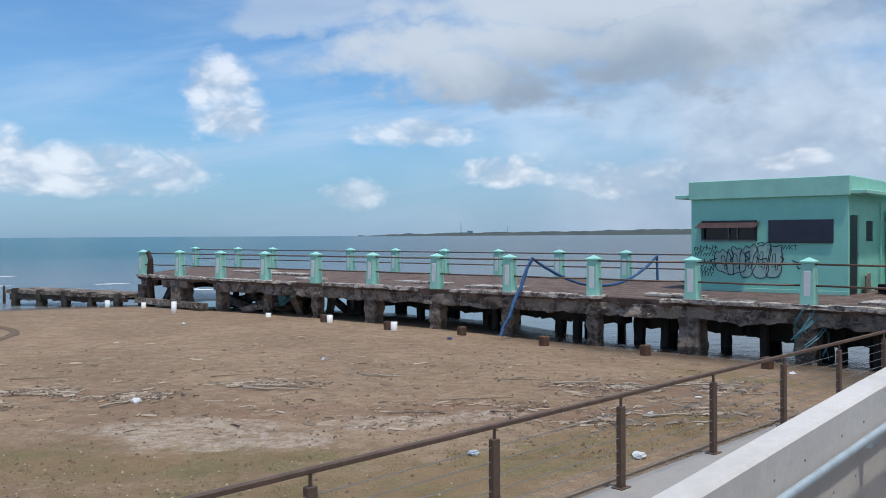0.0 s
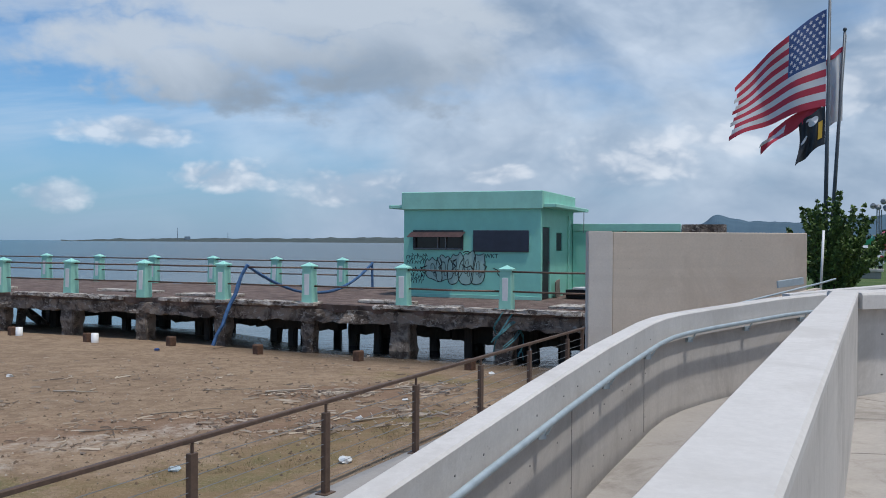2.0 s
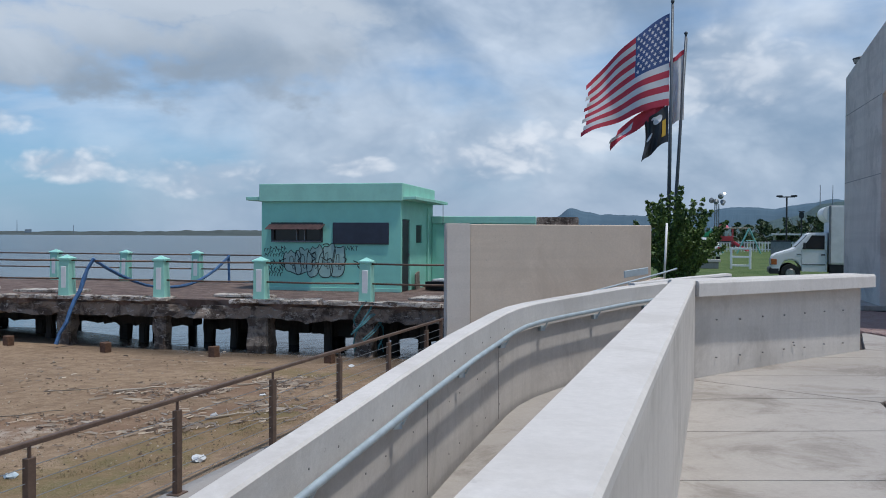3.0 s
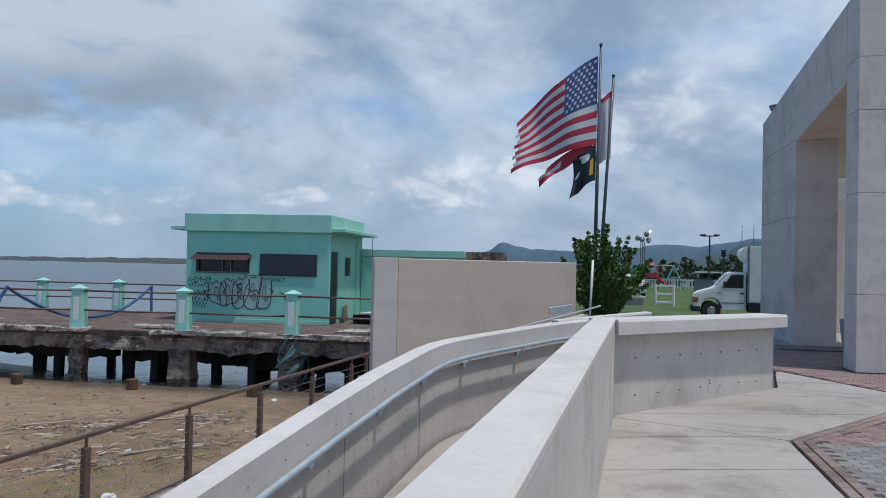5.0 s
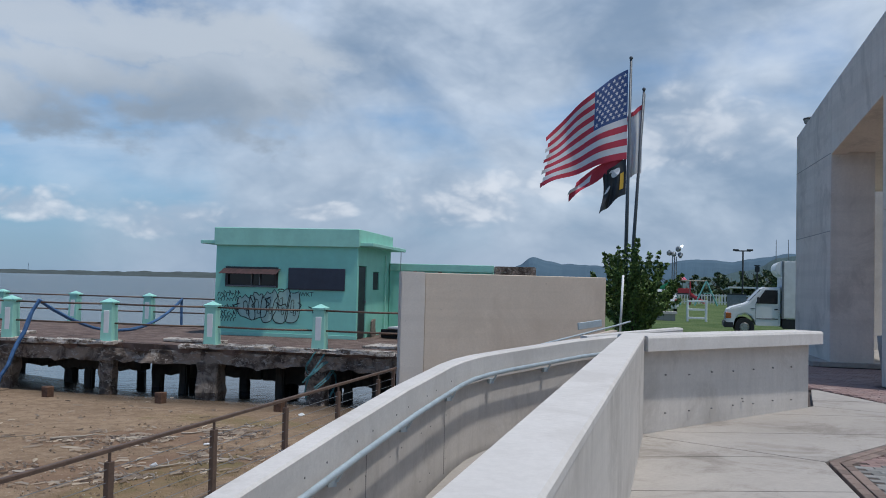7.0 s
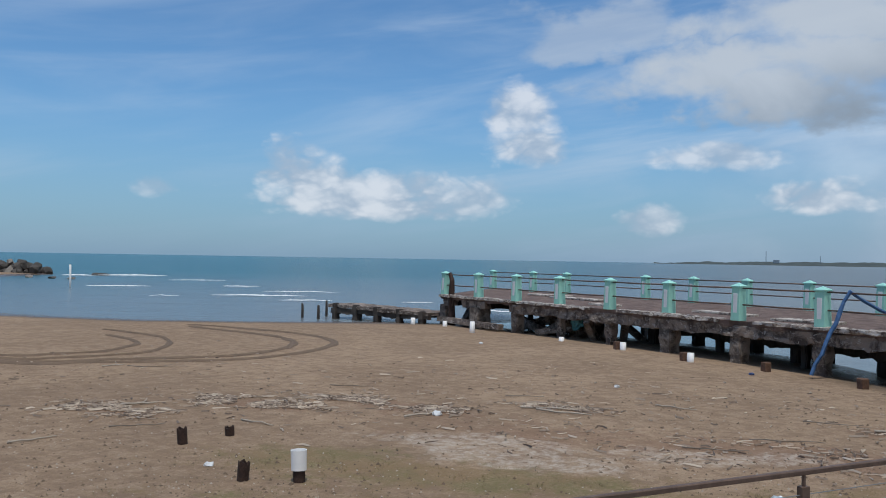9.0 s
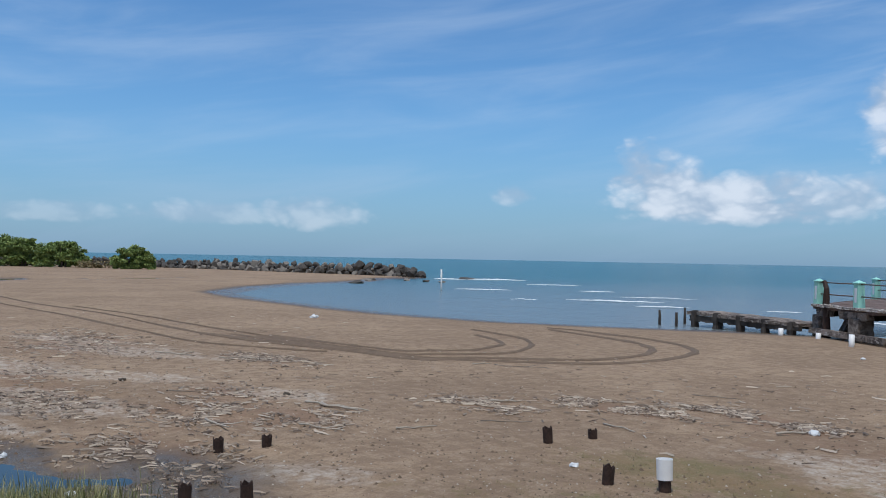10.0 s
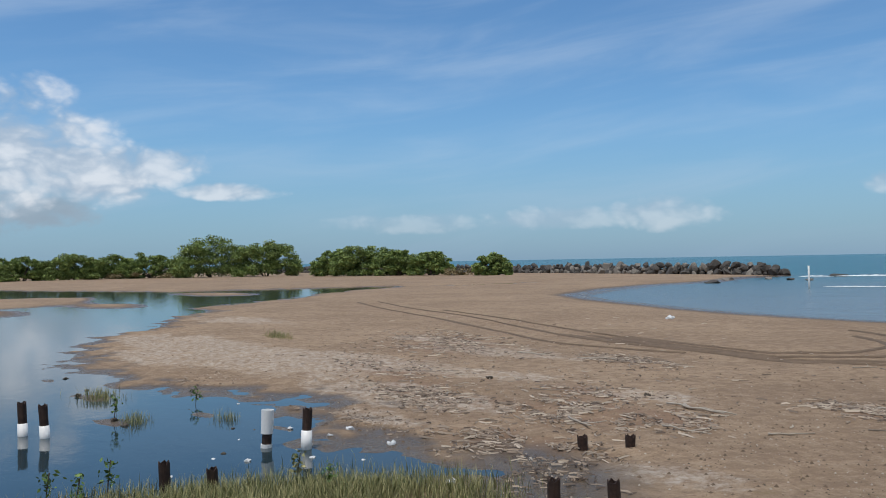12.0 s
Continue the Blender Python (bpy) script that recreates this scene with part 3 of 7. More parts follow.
ISLETS = [(-19.9, 0.85, 0.8, 0.035), (-16.5, 1.1, 0.75, 0.02), (-16.2, 2.8, 0.6, 0.015), (-14.7, 3.5, 0.5, 0.012), (-23.5, 0.0, 0.7, 0.012), (-76, -1.5, 7.0, 0.10), (-66, 3.5, 5.0, 0.06), (-60, -4.0, 6.0, 0.05), (-84, 14.0, 6.0, 0.08)]
RAISED = [(8.9, 15.9), (12.6, 19.6), (17, 26.2), (60, 91), (3000, 2600), (3500, -3500), (-40, -3500), (-9, -30), (-6, -6), (-2.2, 0.5), (5, 8)]


def side_distance(px, py, poly):
    """Distance to a polygon's edge, positive inside."""
    best = np.full(px.shape, 1e9)
    inside = np.zeros(px.shape, bool)
    for (x0, y0), (x1, y1) in zip(poly, poly[1:] + poly[:1]):
        dx, dy = x1 - x0, y1 - y0
        t = np.clip(((px - x0) * dx + (py - y0) * dy) / (dx * dx + dy * dy), 0, 1)
        best = np.minimum(best, np.hypot(px - x0 - t * dx, py - y0 - t * dy))
        cross = (y0 > py) != (y1 > py)
        inside ^= cross & (px < dx * (py - y0) / (dy if dy else 1e-9) + x0)
    return np.where(inside, best, -best)


def smooth(v, lo, hi):
    t = np.clip((v - lo) / (hi - lo), 0, 1)
    return t * t * (3 - 2 * t)


def waves2(px, py, seed):
    """Cheap smooth relief from a few turned sine waves."""
    g = np.random.RandomState(seed)
    out = np.zeros(px.shape)
    for k in range(14):
        a, w = g.uniform(0, 6.28), g.uniform(0.25, 2.6)
        out += np.sin(px * w * math.cos(a) + py * w * math.sin(a) + g.uniform(0, 6.28)) / (0.6 + w)
    return out / 6


def blot(px, py, x, y, rx, ry, turn=0.0):
    c, s = math.cos(turn), math.sin(turn)
    u, v = (px - x) * c + (py - y) * s, -(px - x) * s + (py - y) * c
    return np.exp(-(u / rx) ** 2 - (v / ry) ** 2)


# drift lines of sticks: x, y, half sizes, how many
BANDS = [(-18.5, 13.3, 1.5, 0.6, 150), (-12.8, 8.0, 1.5, 0.8, 170), (-10.3, 12.2, 1.1, 0.55, 150), (-11.4, 9.1, 0.9, 0.5, 60), (-8.5, 13.8, 1.5, 0.5, 190), (-6.8, 14.9, 1.2, 0.45, 120), (-5.3, 14.5, 0.7, 0.35, 80),
         (-26.3, 12.2, 3.2, 1.3, 190), (-24.0, 10.3, 2.6, 1.2, 130), (-16.3, 6.7, 2.2, 0.8, 170), (-20.4, 7.7, 2.6, 1.2, 90), (-14.5, 9.6, 1.8, 0.8, 70), (-12.0, 5.9, 1.0, 0.7, 70), (-10.6, 6.4, 0.8, 0.5, 60),
         (2.7, 12.5, 0.9, 0.4, 70), (3.6, 14.9, 1.2, 0.6, 80), (4.7, 15.3, 1.2, 0.6, 60), (2.6, 15.6, 1.2, 0.5, 40), (0.7, 13.4, 1.2, 0.5, 30), (-3.2, 15.6, 1.0, 0.35, 60), (-2.5, 13.0, 4.0, 1.4, 50), (4.0, 13.0, 1.6, 0.8, 70),
         (-8, 18, 7, 4, 60), (0, 18, 6, 3, 60), (-20, 12, 9, 5, 110), (-30, 18, 10, 6, 50)]


def land_height(px, py):
    px, py = np.asarray(px, float), np.asarray(py, float)
    sea, lag = side_distance(px, py, SHORE), side_distance(px, py, LAGOON)
    spit, pool = side_distance(px, py, SPIT), side_distance(px, py, POOL)
    jit = waves2(px, py, 4) * 0.7 + waves2(px * 2.7, py * 2.7, 31) * 0.35
    h = np.minimum(-1.05, WATER + 0.030 * (sea + jit * 0.6) + 0.02)
    h = np.where(sea < 0, np.maximum(WATER + 0.05 * sea, -4.0), h)
    ragged = 0.5 + jit * 0.8 + waves2(px * 1.9, py * 1.9, 12) * 1.5 + waves2(px * 6.3, py * 6.3, 44) * 1.2
    basin = np.maximum(WATER + 0.02 - 0.045 * (lag + ragged * smooth(np.hypot(px, py), 6, 14)), -1.55)
    for x, y, r, top in ISLETS:
        basin = np.maximum(basin, WATER - 0.10 + (0.10 + top) * blot(px + 0.35 * ragged, py + 0.2 * ragged, x, y, r * 1.5, r * 0.7, 0.3))
    basin = np.where(spit > -2, np.maximum(basin, np.minimum(WATER + 0.05 * (spit + jit), -1.08)), basin)
    h = np.where(lag > -4, np.minimum(h, basin), h)
    h = np.where(pool > -1.5, np.minimum(h, WATER - 0.05 * pool), h)
    h = h + waves2(px, py, 9) * 0.022 * smooth(sea, 1, 8)
    return h


def ground_z(x, y):
    return float(land_height(np.array([x]), np.array([y]))[0])


def build_ground():
    radii = np.concatenate([np.linspace(0.5, 6, 12), np.linspace(6.4, 40, 225), np.geomspace(40.4, 320, 130), np.geomspace(340, 4800, 30)])
    turns = np.linspace(0, 2 * math.pi, 1021)[:-1]
    R, A = np.meshgrid(radii, turns, indexing="ij")
    px, py = (R * np.cos(A)).ravel(), (R * np.sin(A)).ravel()
    h = land_height(px, py)
    sea = side_distance(px, py, SHORE)
    lag = side_distance(px, py, LAGOON)
    up = side_distance(px, py, RAISED)
    lift = smooth(up, 0.3, 1.2) * smooth(np.hypot(px, py), 25.0, 28.0) * (px > 8)
    h = h * (1 - lift) + 0.02 * lift
    rise = smooth(np.hypot(px, py), 60, 900) * lift
    h = h + rise * 1.5
    n, m = len(radii), len(turns)
    idx = np.arange(n * m).reshape(n, m)
    nxt = np.roll(idx, -1, axis=1)
    quads = np.stack([idx[:-1], idx[1:], nxt[1:], nxt[:-1]], -1).reshape(-1, 4)
    verts = np.stack([px, py, h], 1)
    me = bpy.data.meshes.new("ground")
    me.from_pydata(verts.tolist(), [], quads.tolist())
    me.materials.append(M_GROUND)
    wet = np.maximum(1 - smooth(sea, 0.3, 3.2), (1 - smooth(h - WATER, 0.006, 0.075)) * 0.95 * (lag > -6))
    wet = np.maximum(wet, 0.9 * blot(px, py, -10.2, 5.8, 2.1, 1.0) + 0.6 * blot(px, py, -8.9, 4.6, 1.2, 0.9) + 0.4 * blot(px, py, -9.6, 5.2, 1.4, 0.9))
    drift = np.zeros(len(px))
    for x, y, rx, ry, n in BANDS[:-4]:
        drift += 0.75 * blot(px, py, x, y, rx * 1.2, ry * 1.2)
    pale = np.zeros(len(px))
    for x, y, rx, ry, t in [(-3.9, 12.3, 1.5, 0.5, 0.1), (-0.8, 12.4, 1.2, 0.45, 0.0), (0.6, 12.9, 0.7, 0.4, 0.2), (-30, 4.4, 7, 1.7, 0.25),
                            (-23.5, 5.2, 4, 1.5, 0.3), (-16.2, 6.2, 3, 0.8, 0.4), (-13.4, 10.1, 1.5, 0.4, 0.5), (-22.5, 7.4, 3, 1.2, 0.4), (-22, 11.5, 4, 1.1, 0.4),
                            (-8.6, 6.8, 1.3, 0.6, 0.5), (-16.8, 6.5, 2.2, 0.8, 0.3), (-26.6, 11.6, 3.0, 0.8, 0.3), (-31.5, 3.7, 4.0, 1.2, 0.2), (-42, 8, 5, 1.5, 0.3), (-27.1, 2.4, 3.0, 0.7, 0.2), (-14.4, 5.2, 1.6, 0.4, 0.3), (-3.6, 11.8, 1.0, 0.6, 0.2), (-13.9, 10.4, 1.2, 0.4, 0.5), (-2.4, 11.2, 1.5, 0.5, 0.2), (-18, 9.2, 3, 0.7, 0.5)]:
        pale += blot(px, py, x, y, rx, ry, t)
    grass = np.zeros(len(px))
    for x, y, rx, ry, t in [(1.2, 10.4, 3.0, 0.8, 0.75), (3.2, 12.0, 2.2, 0.7, 0.75), (-1.4, 8.3, 2.6, 1.1, 0.7), (-4.5, 7.6, 3.2, 1.5, 0.4), (-2.8, 10.3, 2.4, 0.7, 0.2),
                            (-9.8, 2.8, 1.8, 2.8, 0.2), (-8.5, 4.6, 1.2, 0.8, 0), (-31, 7.3, 1.6, 0.35, 0.2), (-5.6, 10.4, 1.8, 0.8, 0.4), (5.4, 16.6, 2.4, 0.8, -0.7),
                            (-200, 14, 60, 6, 1.5)]:
        grass += blot(px, py, x, y, rx, ry, t)
    for key, val in (("wet", wet), ("pale", pale), ("grass", grass), ("drift", drift), ("lawn", lift)):
        me.attributes.new(key, "FLOAT", "POINT").data.foreach_set("value", np.clip(val, 0, 2).astype(np.float32))
    me.polygons.foreach_set("use_smooth", np.ones(len(quads), bool))
    me.update()
    tagged(new("ground", me), "brown damp sand beach running into lawn inland", "ground", kind="structure")


build_ground()


def disc(radii, sectors, z, bump=None):
    verts, faces = [(0, 0, z)], []
    for r in radii:
        verts += [(r * math.cos(2 * math.pi * k / sectors), r * math.sin(2 * math.pi * k / sectors), z) for k in range(sectors)]
    for k in range(sectors):
        faces.append((0, 1 + k, 1 + (k + 1) % sectors))
    for i in range(len(radii) - 1):
        for k in range(sectors):
            a, b = 1 + i * sectors + k, 1 + i * sectors + (k + 1) % sectors
            faces.append((a, a + sectors, b + sectors, b))
    return mesh_from(verts, faces)


solid("sea", disc([20, 60, 200, 800, 2500, 4900], 96, WATER - 0.05), M_SEA, "teal sea with small waves reaching the horizon", "water", kind="structure")
bm = bmesh.new()
bm.faces.new([bm.verts.new((x, y, WATER)) for x, y in [(-7.5, 9), (-20, 5.5), (-45, 12), (-84, 42), (-84, 62), (-100, 66), (-110, 20), (-140, 2), (-200, -30), (-190, -100), (-50, -70), (-8, -32)]])
bmesh.ops.recalc_face_normals(bm, faces=bm.faces[:])
solid("lagoon", bm, M_LAGOON, "still shallow lagoon mirroring the sky", "water", kind="structure")
PIER_AXES = Matrix(((-0.769, 0.640, 0, 7.78), (0.640, 0.769, 0, 18.44), (0, 0, 1, 0), (0, 0, 0, 1)))
bm = bmesh.new()
bm.faces.new([bm.verts.new(PIER_AXES @ Vector((s, v, WATER - 0.015))) for s, v in [(-8, -3), (27, -3), (26, 16), (-8, 16)]])
bmesh.ops.recalc_face_normals(bm, faces=bm.faces[:])
for f in bm.faces:
    if f.normal.z < 0:
        f.normal_flip()
solid("sheltered_water", bm, M_CALM, "calm grey water under the pier", "water", kind="structure")

# ---------------------------------------------------------------- far shore and hills
def ridge(name, material, label, dist, profile, depth, rough, seed, base=-2.0):
    """A range of hills: profile of (azimuth, height) pairs, with small crests."""
    verts, faces = [], []
    steps = 700
    a0, a1 = profile[0][0], profile[-1][0]
    cols = []
    for i in range(steps + 1):
        a = a0 + (a1 - a0) * i / steps
        for (p, hp), (q, hq) in zip(profile, profile[1:]):
            if min(p, q) <= a <= max(p, q):
                t = (a - p) / (q - p)
                t = t * t * (3 - 2 * t)
                h = hp + (hq - hp) * t
                break
        h += rough * (noise.fractal(Vector((a * 0.9 + seed, seed, 0)), 1.0, 2.0, 5))
        c, s = math.cos(radians(a)), math.sin(radians(a))
        col = []
        for k in range(7):
            f = k / 6
            d = dist + depth * f
            hh = base + (max(h, 0.3) - base) * math.sin(f * math.pi / 2) + rough * 0.5 * noise.noise(Vector((a * 2.2, f * 5, seed))) * (0 < k < 6)
            col.append((d * c, d * s, hh))
        col.append(((dist + depth * 1.4) * c, (dist + depth * 1.4) * s, base))
        cols.append(col)
    k = len(cols[0])
    for col in cols:
        verts += col
    for i in range(steps):
        for j in range(k - 1):
            p = i * k + j
            faces.append((p, p + k, p + k + 1, p + 1))
    me = mesh_from(verts, faces)
    return solid(name, me, material, label, "hills", kind="structure", smooth=False)


ridge("backdrop_hills", M_HILL, "wooded hills behind the park, haze put in as blue colour", 2600,
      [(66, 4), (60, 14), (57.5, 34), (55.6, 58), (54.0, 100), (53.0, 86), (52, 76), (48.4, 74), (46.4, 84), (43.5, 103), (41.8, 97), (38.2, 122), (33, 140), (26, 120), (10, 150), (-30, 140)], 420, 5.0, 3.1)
ridge("backdrop_hills_near", M_HILL_N, "dark wooded foothills behind the park, slight haze put into the colour", 1500,
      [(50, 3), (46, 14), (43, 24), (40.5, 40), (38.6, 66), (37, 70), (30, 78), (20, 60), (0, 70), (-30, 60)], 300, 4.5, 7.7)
ridge("backdrop_far_shore", M_FARLAND, "low wooded far shore across the bay", 2300,
      [(95.6, 0.3), (94.3, 1.6), (92.4, 4.5), (90.5, 6.5), (88, 8.0), (84, 9.5), (80, 12), (75.6, 14), (72, 16), (66, 18), (58, 22)], 260, 3.2, 1.3)
for a, h, w, nm, lab in ((88.8, 30, 0.9, "chimney", "tall pale factory chimney on the far shore"), (85.7, 20, 0.7, "chimney", "slim dark mast on the far shore"), (88.2, 8, 7.0, "factory", "grey factory block on the far shore")):
    b = box(-w, -w, 0, w, w, h, 0.3)
    if nm == "chimney":
        for v in b.verts:
            v.co.x *= 1 - 0.45 * v.co.z / h
            v.co.y *= 1 - 0.45 * v.co.z / h
    solid(nm, b, M_HAZY, lab, nm, pose(2280 * math.cos(radians(a)), 2280 * math.sin(radians(a)), 4))
for a in (38.9, 38.2):
    solid("radio_mast", tube([(0, 0, 0), (0, 0, 34)], 0.8, 6, taper=0.4), M_GREYMET, "thin radio mast on the ridge", "mast", pose(1560 * math.cos(radians(a)), 1560 * math.sin(radians(a)), 55), group="masts on the ridge")

# ---------------------------------------------------------------- breakwater of boulders
def boulder_mesh(seed):
    g = rnd(seed)
    bm = bmesh.new()
    bmesh.ops.create_icosphere(bm, subdivisions=2, radius=1.0)
    cuts = [(Vector((g.gauss(0, 1), g.gauss(0, 1), g.gauss(0, 1))).normalized(), g.uniform(0.48, 0.80)) for _ in range(13)]
    for v in bm.verts:
        for n, d in cuts:
            k = v.co.dot(n) - d
            if k > 0:
                v.co -= n * k
    me = finish(bm)
    me.materials.append(M_ROCKL if seed % 3 == 0 else M_ROCK)
    return me


ROCKS = [boulder_mesh(k) for k in range(10)]
LINE = [(-88.5, 90.5), (-96, 90.0), (-106, 88.5), (-136, 88), (-174, 83), (-242, 65), (-330, 36)]


def along(line, s):
    for a, b in zip(line, line[1:]):
        d = math.dist(a, b)
        if s <= d:
            return a[0] + (b[0] - a[0]) * s / d, a[1] + (b[1] - a[1]) * s / d
        s -= d
    return line[-1]


breakwater = thing("breakwater", "long breakwater of dark heaped boulders at the sand's end", "breakwater")
g = rnd(5)
placed, s = 0, 0.0
rest_v, rest_f = [], []
while s < 250:
    x, y = along(LINE, s)
    r = g.uniform(0.45, 0.95)
    for row, (off, up) in enumerate(((-1.7, -0.95), (-0.2, -0.55), (-0.8, 0.10), (1.6, -0.9), (-1.0, -0.35))):
        if row == 2 and g.random() < 0.35:
            continue
        rr = r * g.uniform(0.6, 1.35)
        m = pose(x + g.uniform(-0.5, 0.5), y + off + g.uniform(-0.4, 0.4), up + g.uniform(-0.12, 0.22), g.uniform(0, 360), g.uniform(0, 360), g.uniform(0, 360)) @ Matrix.Diagonal((rr * g.uniform(0.8, 1.2), rr, rr * g.uniform(0.7, 1.0), 1))
        me = ROCKS[g.randrange(10)]
        if placed < 290:
            part("boulder", me, None, breakwater, m=m)
            placed += 1
        else:
            i = len(rest_v)
            rest_v += [tuple(m @ v.co) for v in me.vertices]
            rest_f += [tuple(i + k for k in p.vertices) for p in me.polygons]
    s += r * 1.25
part("boulders", mesh_from(rest_v, rest_f, M_ROCK), M_ROCK, breakwater, kind="stuff")
for x, y, r in ((-79.4, 72.5, 0.9), (-77.5, 71.0, 0.6), (-71.4, 63.6, 0.7), (-77.6, 77.7, 0.6), (-73.1, 76.5, 0.5), (-70.0, 76.0, 0.35), (-80, 92, 0.8)):
    solid("boulder", ROCKS[int(r * 10) % 10].copy(), None, "dark wet boulder lying in the shallows", "boulder", pose(x, y, WATER + 0.05, 0, 0, x * 40) @ Matrix.Diagonal((r * 1.7, r, r * 0.45, 1)), group="loose boulders")

# ---------------------------------------------------------------- mangrove trees behind the sand
def mangrove(az_deg, dist, height, width, seed, clear=0.0):
    g = rnd(seed)
    x, y = dist * math.cos(radians(az_deg)), dist * math.sin(radians(az_deg))
    tree = thing("mangrove_tree", "dense bushy green mangrove tree on the sand", "tree", pose(x, y, -1.15, 0, 0, az_deg), group="mangroves on the sand spit")
    trunk = bmesh.new()
    for _ in range(6):
        a = g.uniform(0, 6.28)
        tip = (math.cos(a) * width * 0.06, math.sin(a) * width * 0.3, height * g.uniform(0.45, 0.75))
        tube([(math.cos(a) * 0.5, math.sin(a) * 0.5, 0), (tip[0] * 0.4, tip[1] * 0.4, tip[2] * 0.45), tip], 0.16, 5, trunk, 0.05)
    part("trunk", trunk, M_BARK, tree)
    clumps = []
    for _ in range(int(70 + width * 4.5)):
        v = g.uniform(-1, 1)
        top = height * (1 - 0.42 * abs(v) ** 2.2) * g.uniform(0.78, 1.0)
        zc = g.uniform(0.10, 1.0) * top * 0.92
        r = g.uniform(0.07, 0.15) * height
        clumps.append(((g.uniform(-0.25, 0.25) * width * 0.6, v * width * 0.46, max(zc, r * 0.5)), (r * 1.0, r * 1.5, r * 0.75)))
    part("crown", leaf_mesh(clumps, 150, 0.21, 0.6, g), M_LEAF_MANG, tree)


for k, (a, d, h, w) in enumerate([(184.5, 190, 5.6, 16), (181.6, 195, 4.6, 12), (178.9, 196, 5.2, 15), (176.6, 197, 4.8, 12), (174.2, 196, 5.0, 16), (170.6, 190, 8.0, 17), (167.2, 188, 6.9, 15),
                                  (162.6, 172, 4.8, 10), (160.6, 168, 5.6, 14), (158.6, 165, 5.0, 10), (156.4, 160, 4.3, 8), (152.3, 150, 3.4, 6.6), (187.5, 200, 6, 20)]):
    mangrove(a, d, h * 1.22, w, 40 + k)
# low shrubs between the trees
for k, (a, d) in enumerate([(176.0, 195), (173.0, 193), (154.6, 154)]):
    g = rnd(80 + k)
    shrub = thing("shrub", "low dry grey-green shrub on the sand", "shrub", pose(d * math.cos(radians(a)), d * math.sin(radians(a)), -1.1))
    part("leaves", leaf_mesh([((g.uniform(-2, 2), g.uniform(-3, 3), g.uniform(0.2, 1.0)), (0.8, 1.2, 0.6)) for _ in range(9)], 90, 0.2, 0.5, g), M_GRASS_D, shrub)

# ---------------------------------------------------------------- surf, pole in the sea, stakes
def foam_line(x, y, length, turn, width, seed):
    g = rnd(seed)
    verts, faces = [], []
    n = 40
    for i in range(n + 1):
        t = i / n - 0.5
        w = width * (1 - (2 * t) ** 2) * (0.55 + 0.9 * noise.noise(Vector((t * 9, seed, 0))) ** 2 + 0.3 * g.random())
        off = 0.8 * noise.noise(Vector((t * 4, seed * 3.0, 5)))
        for q, hgt in ((-0.5, 0.0), (0.0, 1.0), (0.5, 0.0)):
            verts.append((t * length * 0.72, off + q * w, 0.02 + hgt * 0.16 * min(w, 1.0)))
    for i in range(n):
        for j in range(2):
            a = i * 3 + j
            faces.append((a, a + 3, a + 4, a + 1))
    solid("wave_crest", mesh_from(verts, faces), M_FOAM, "white breaking wave crest near the beach", "wave", pose(x, y, WATER, 0, 0, turn), group="breaking waves", smooth=True)


for k, row in enumerate([(-76, 93, 13, 38, 1.1), (-80, 88, 6, 30, 1.0), (-52, 62, 8, 35, 0.5), (-44, 69, 5, 32, 0.5), (-33, 54, 10, 26, 0.55), (-27, 50, 5, 24, 0.4), (-38, 50, 3, 28, 0.25), (-13, 46, 4, 15, 0.35), (-34, 62, 9, 25, 0.4), (-58, 82, 9, 33, 0.5), (-20, 52, 3, 20, 0.3)]):
    foam_line(*row, k + 1)
solid("pole_in_sea", tube([(0, 0, -1.5), (0.02, 0, 0.5), (0, 0, 1.85)], 0.085, 10), M_PVC, "white round pole standing in the sea", "pole", pose(-54.5, 59.0, WATER), smooth=True)
for x, y, h in ((-19.99, 36.64, 0.62), (-18.9, 36.2, 0.60), (-19.5, 38.2, 0.72)):
    solid("stake", roughen(cut(tube([(0, 0, -0.8), (0.02, 0.01, h * 0.5), (0.0, 0.03, h)], 0.085, 8, taper=0.055)), 0.02, 5, x), M_SHADED_PILE_STAKE, "dark rotten timber stake standing in water", "stake", pose(x, y, WATER), group="stakes by the jetty")

# ---------------------------------------------------------------- pier
PU, PV = Vector((-0.769, 0.640, 0)), Vector((0.640, 0.769, 0))
PIER = Matrix(((PU.x, PV.x, 0, 7.78), (PU.y, PV.y, 0, 18.44), (0, 0, 1, 0), (0, 0, 0, 1)))   # x along, y across, z up
DECK = 0.08
STEP = 2.625
pier = thing("pier", "old concrete pier with broken edges and mint posts", "pier", PIER)


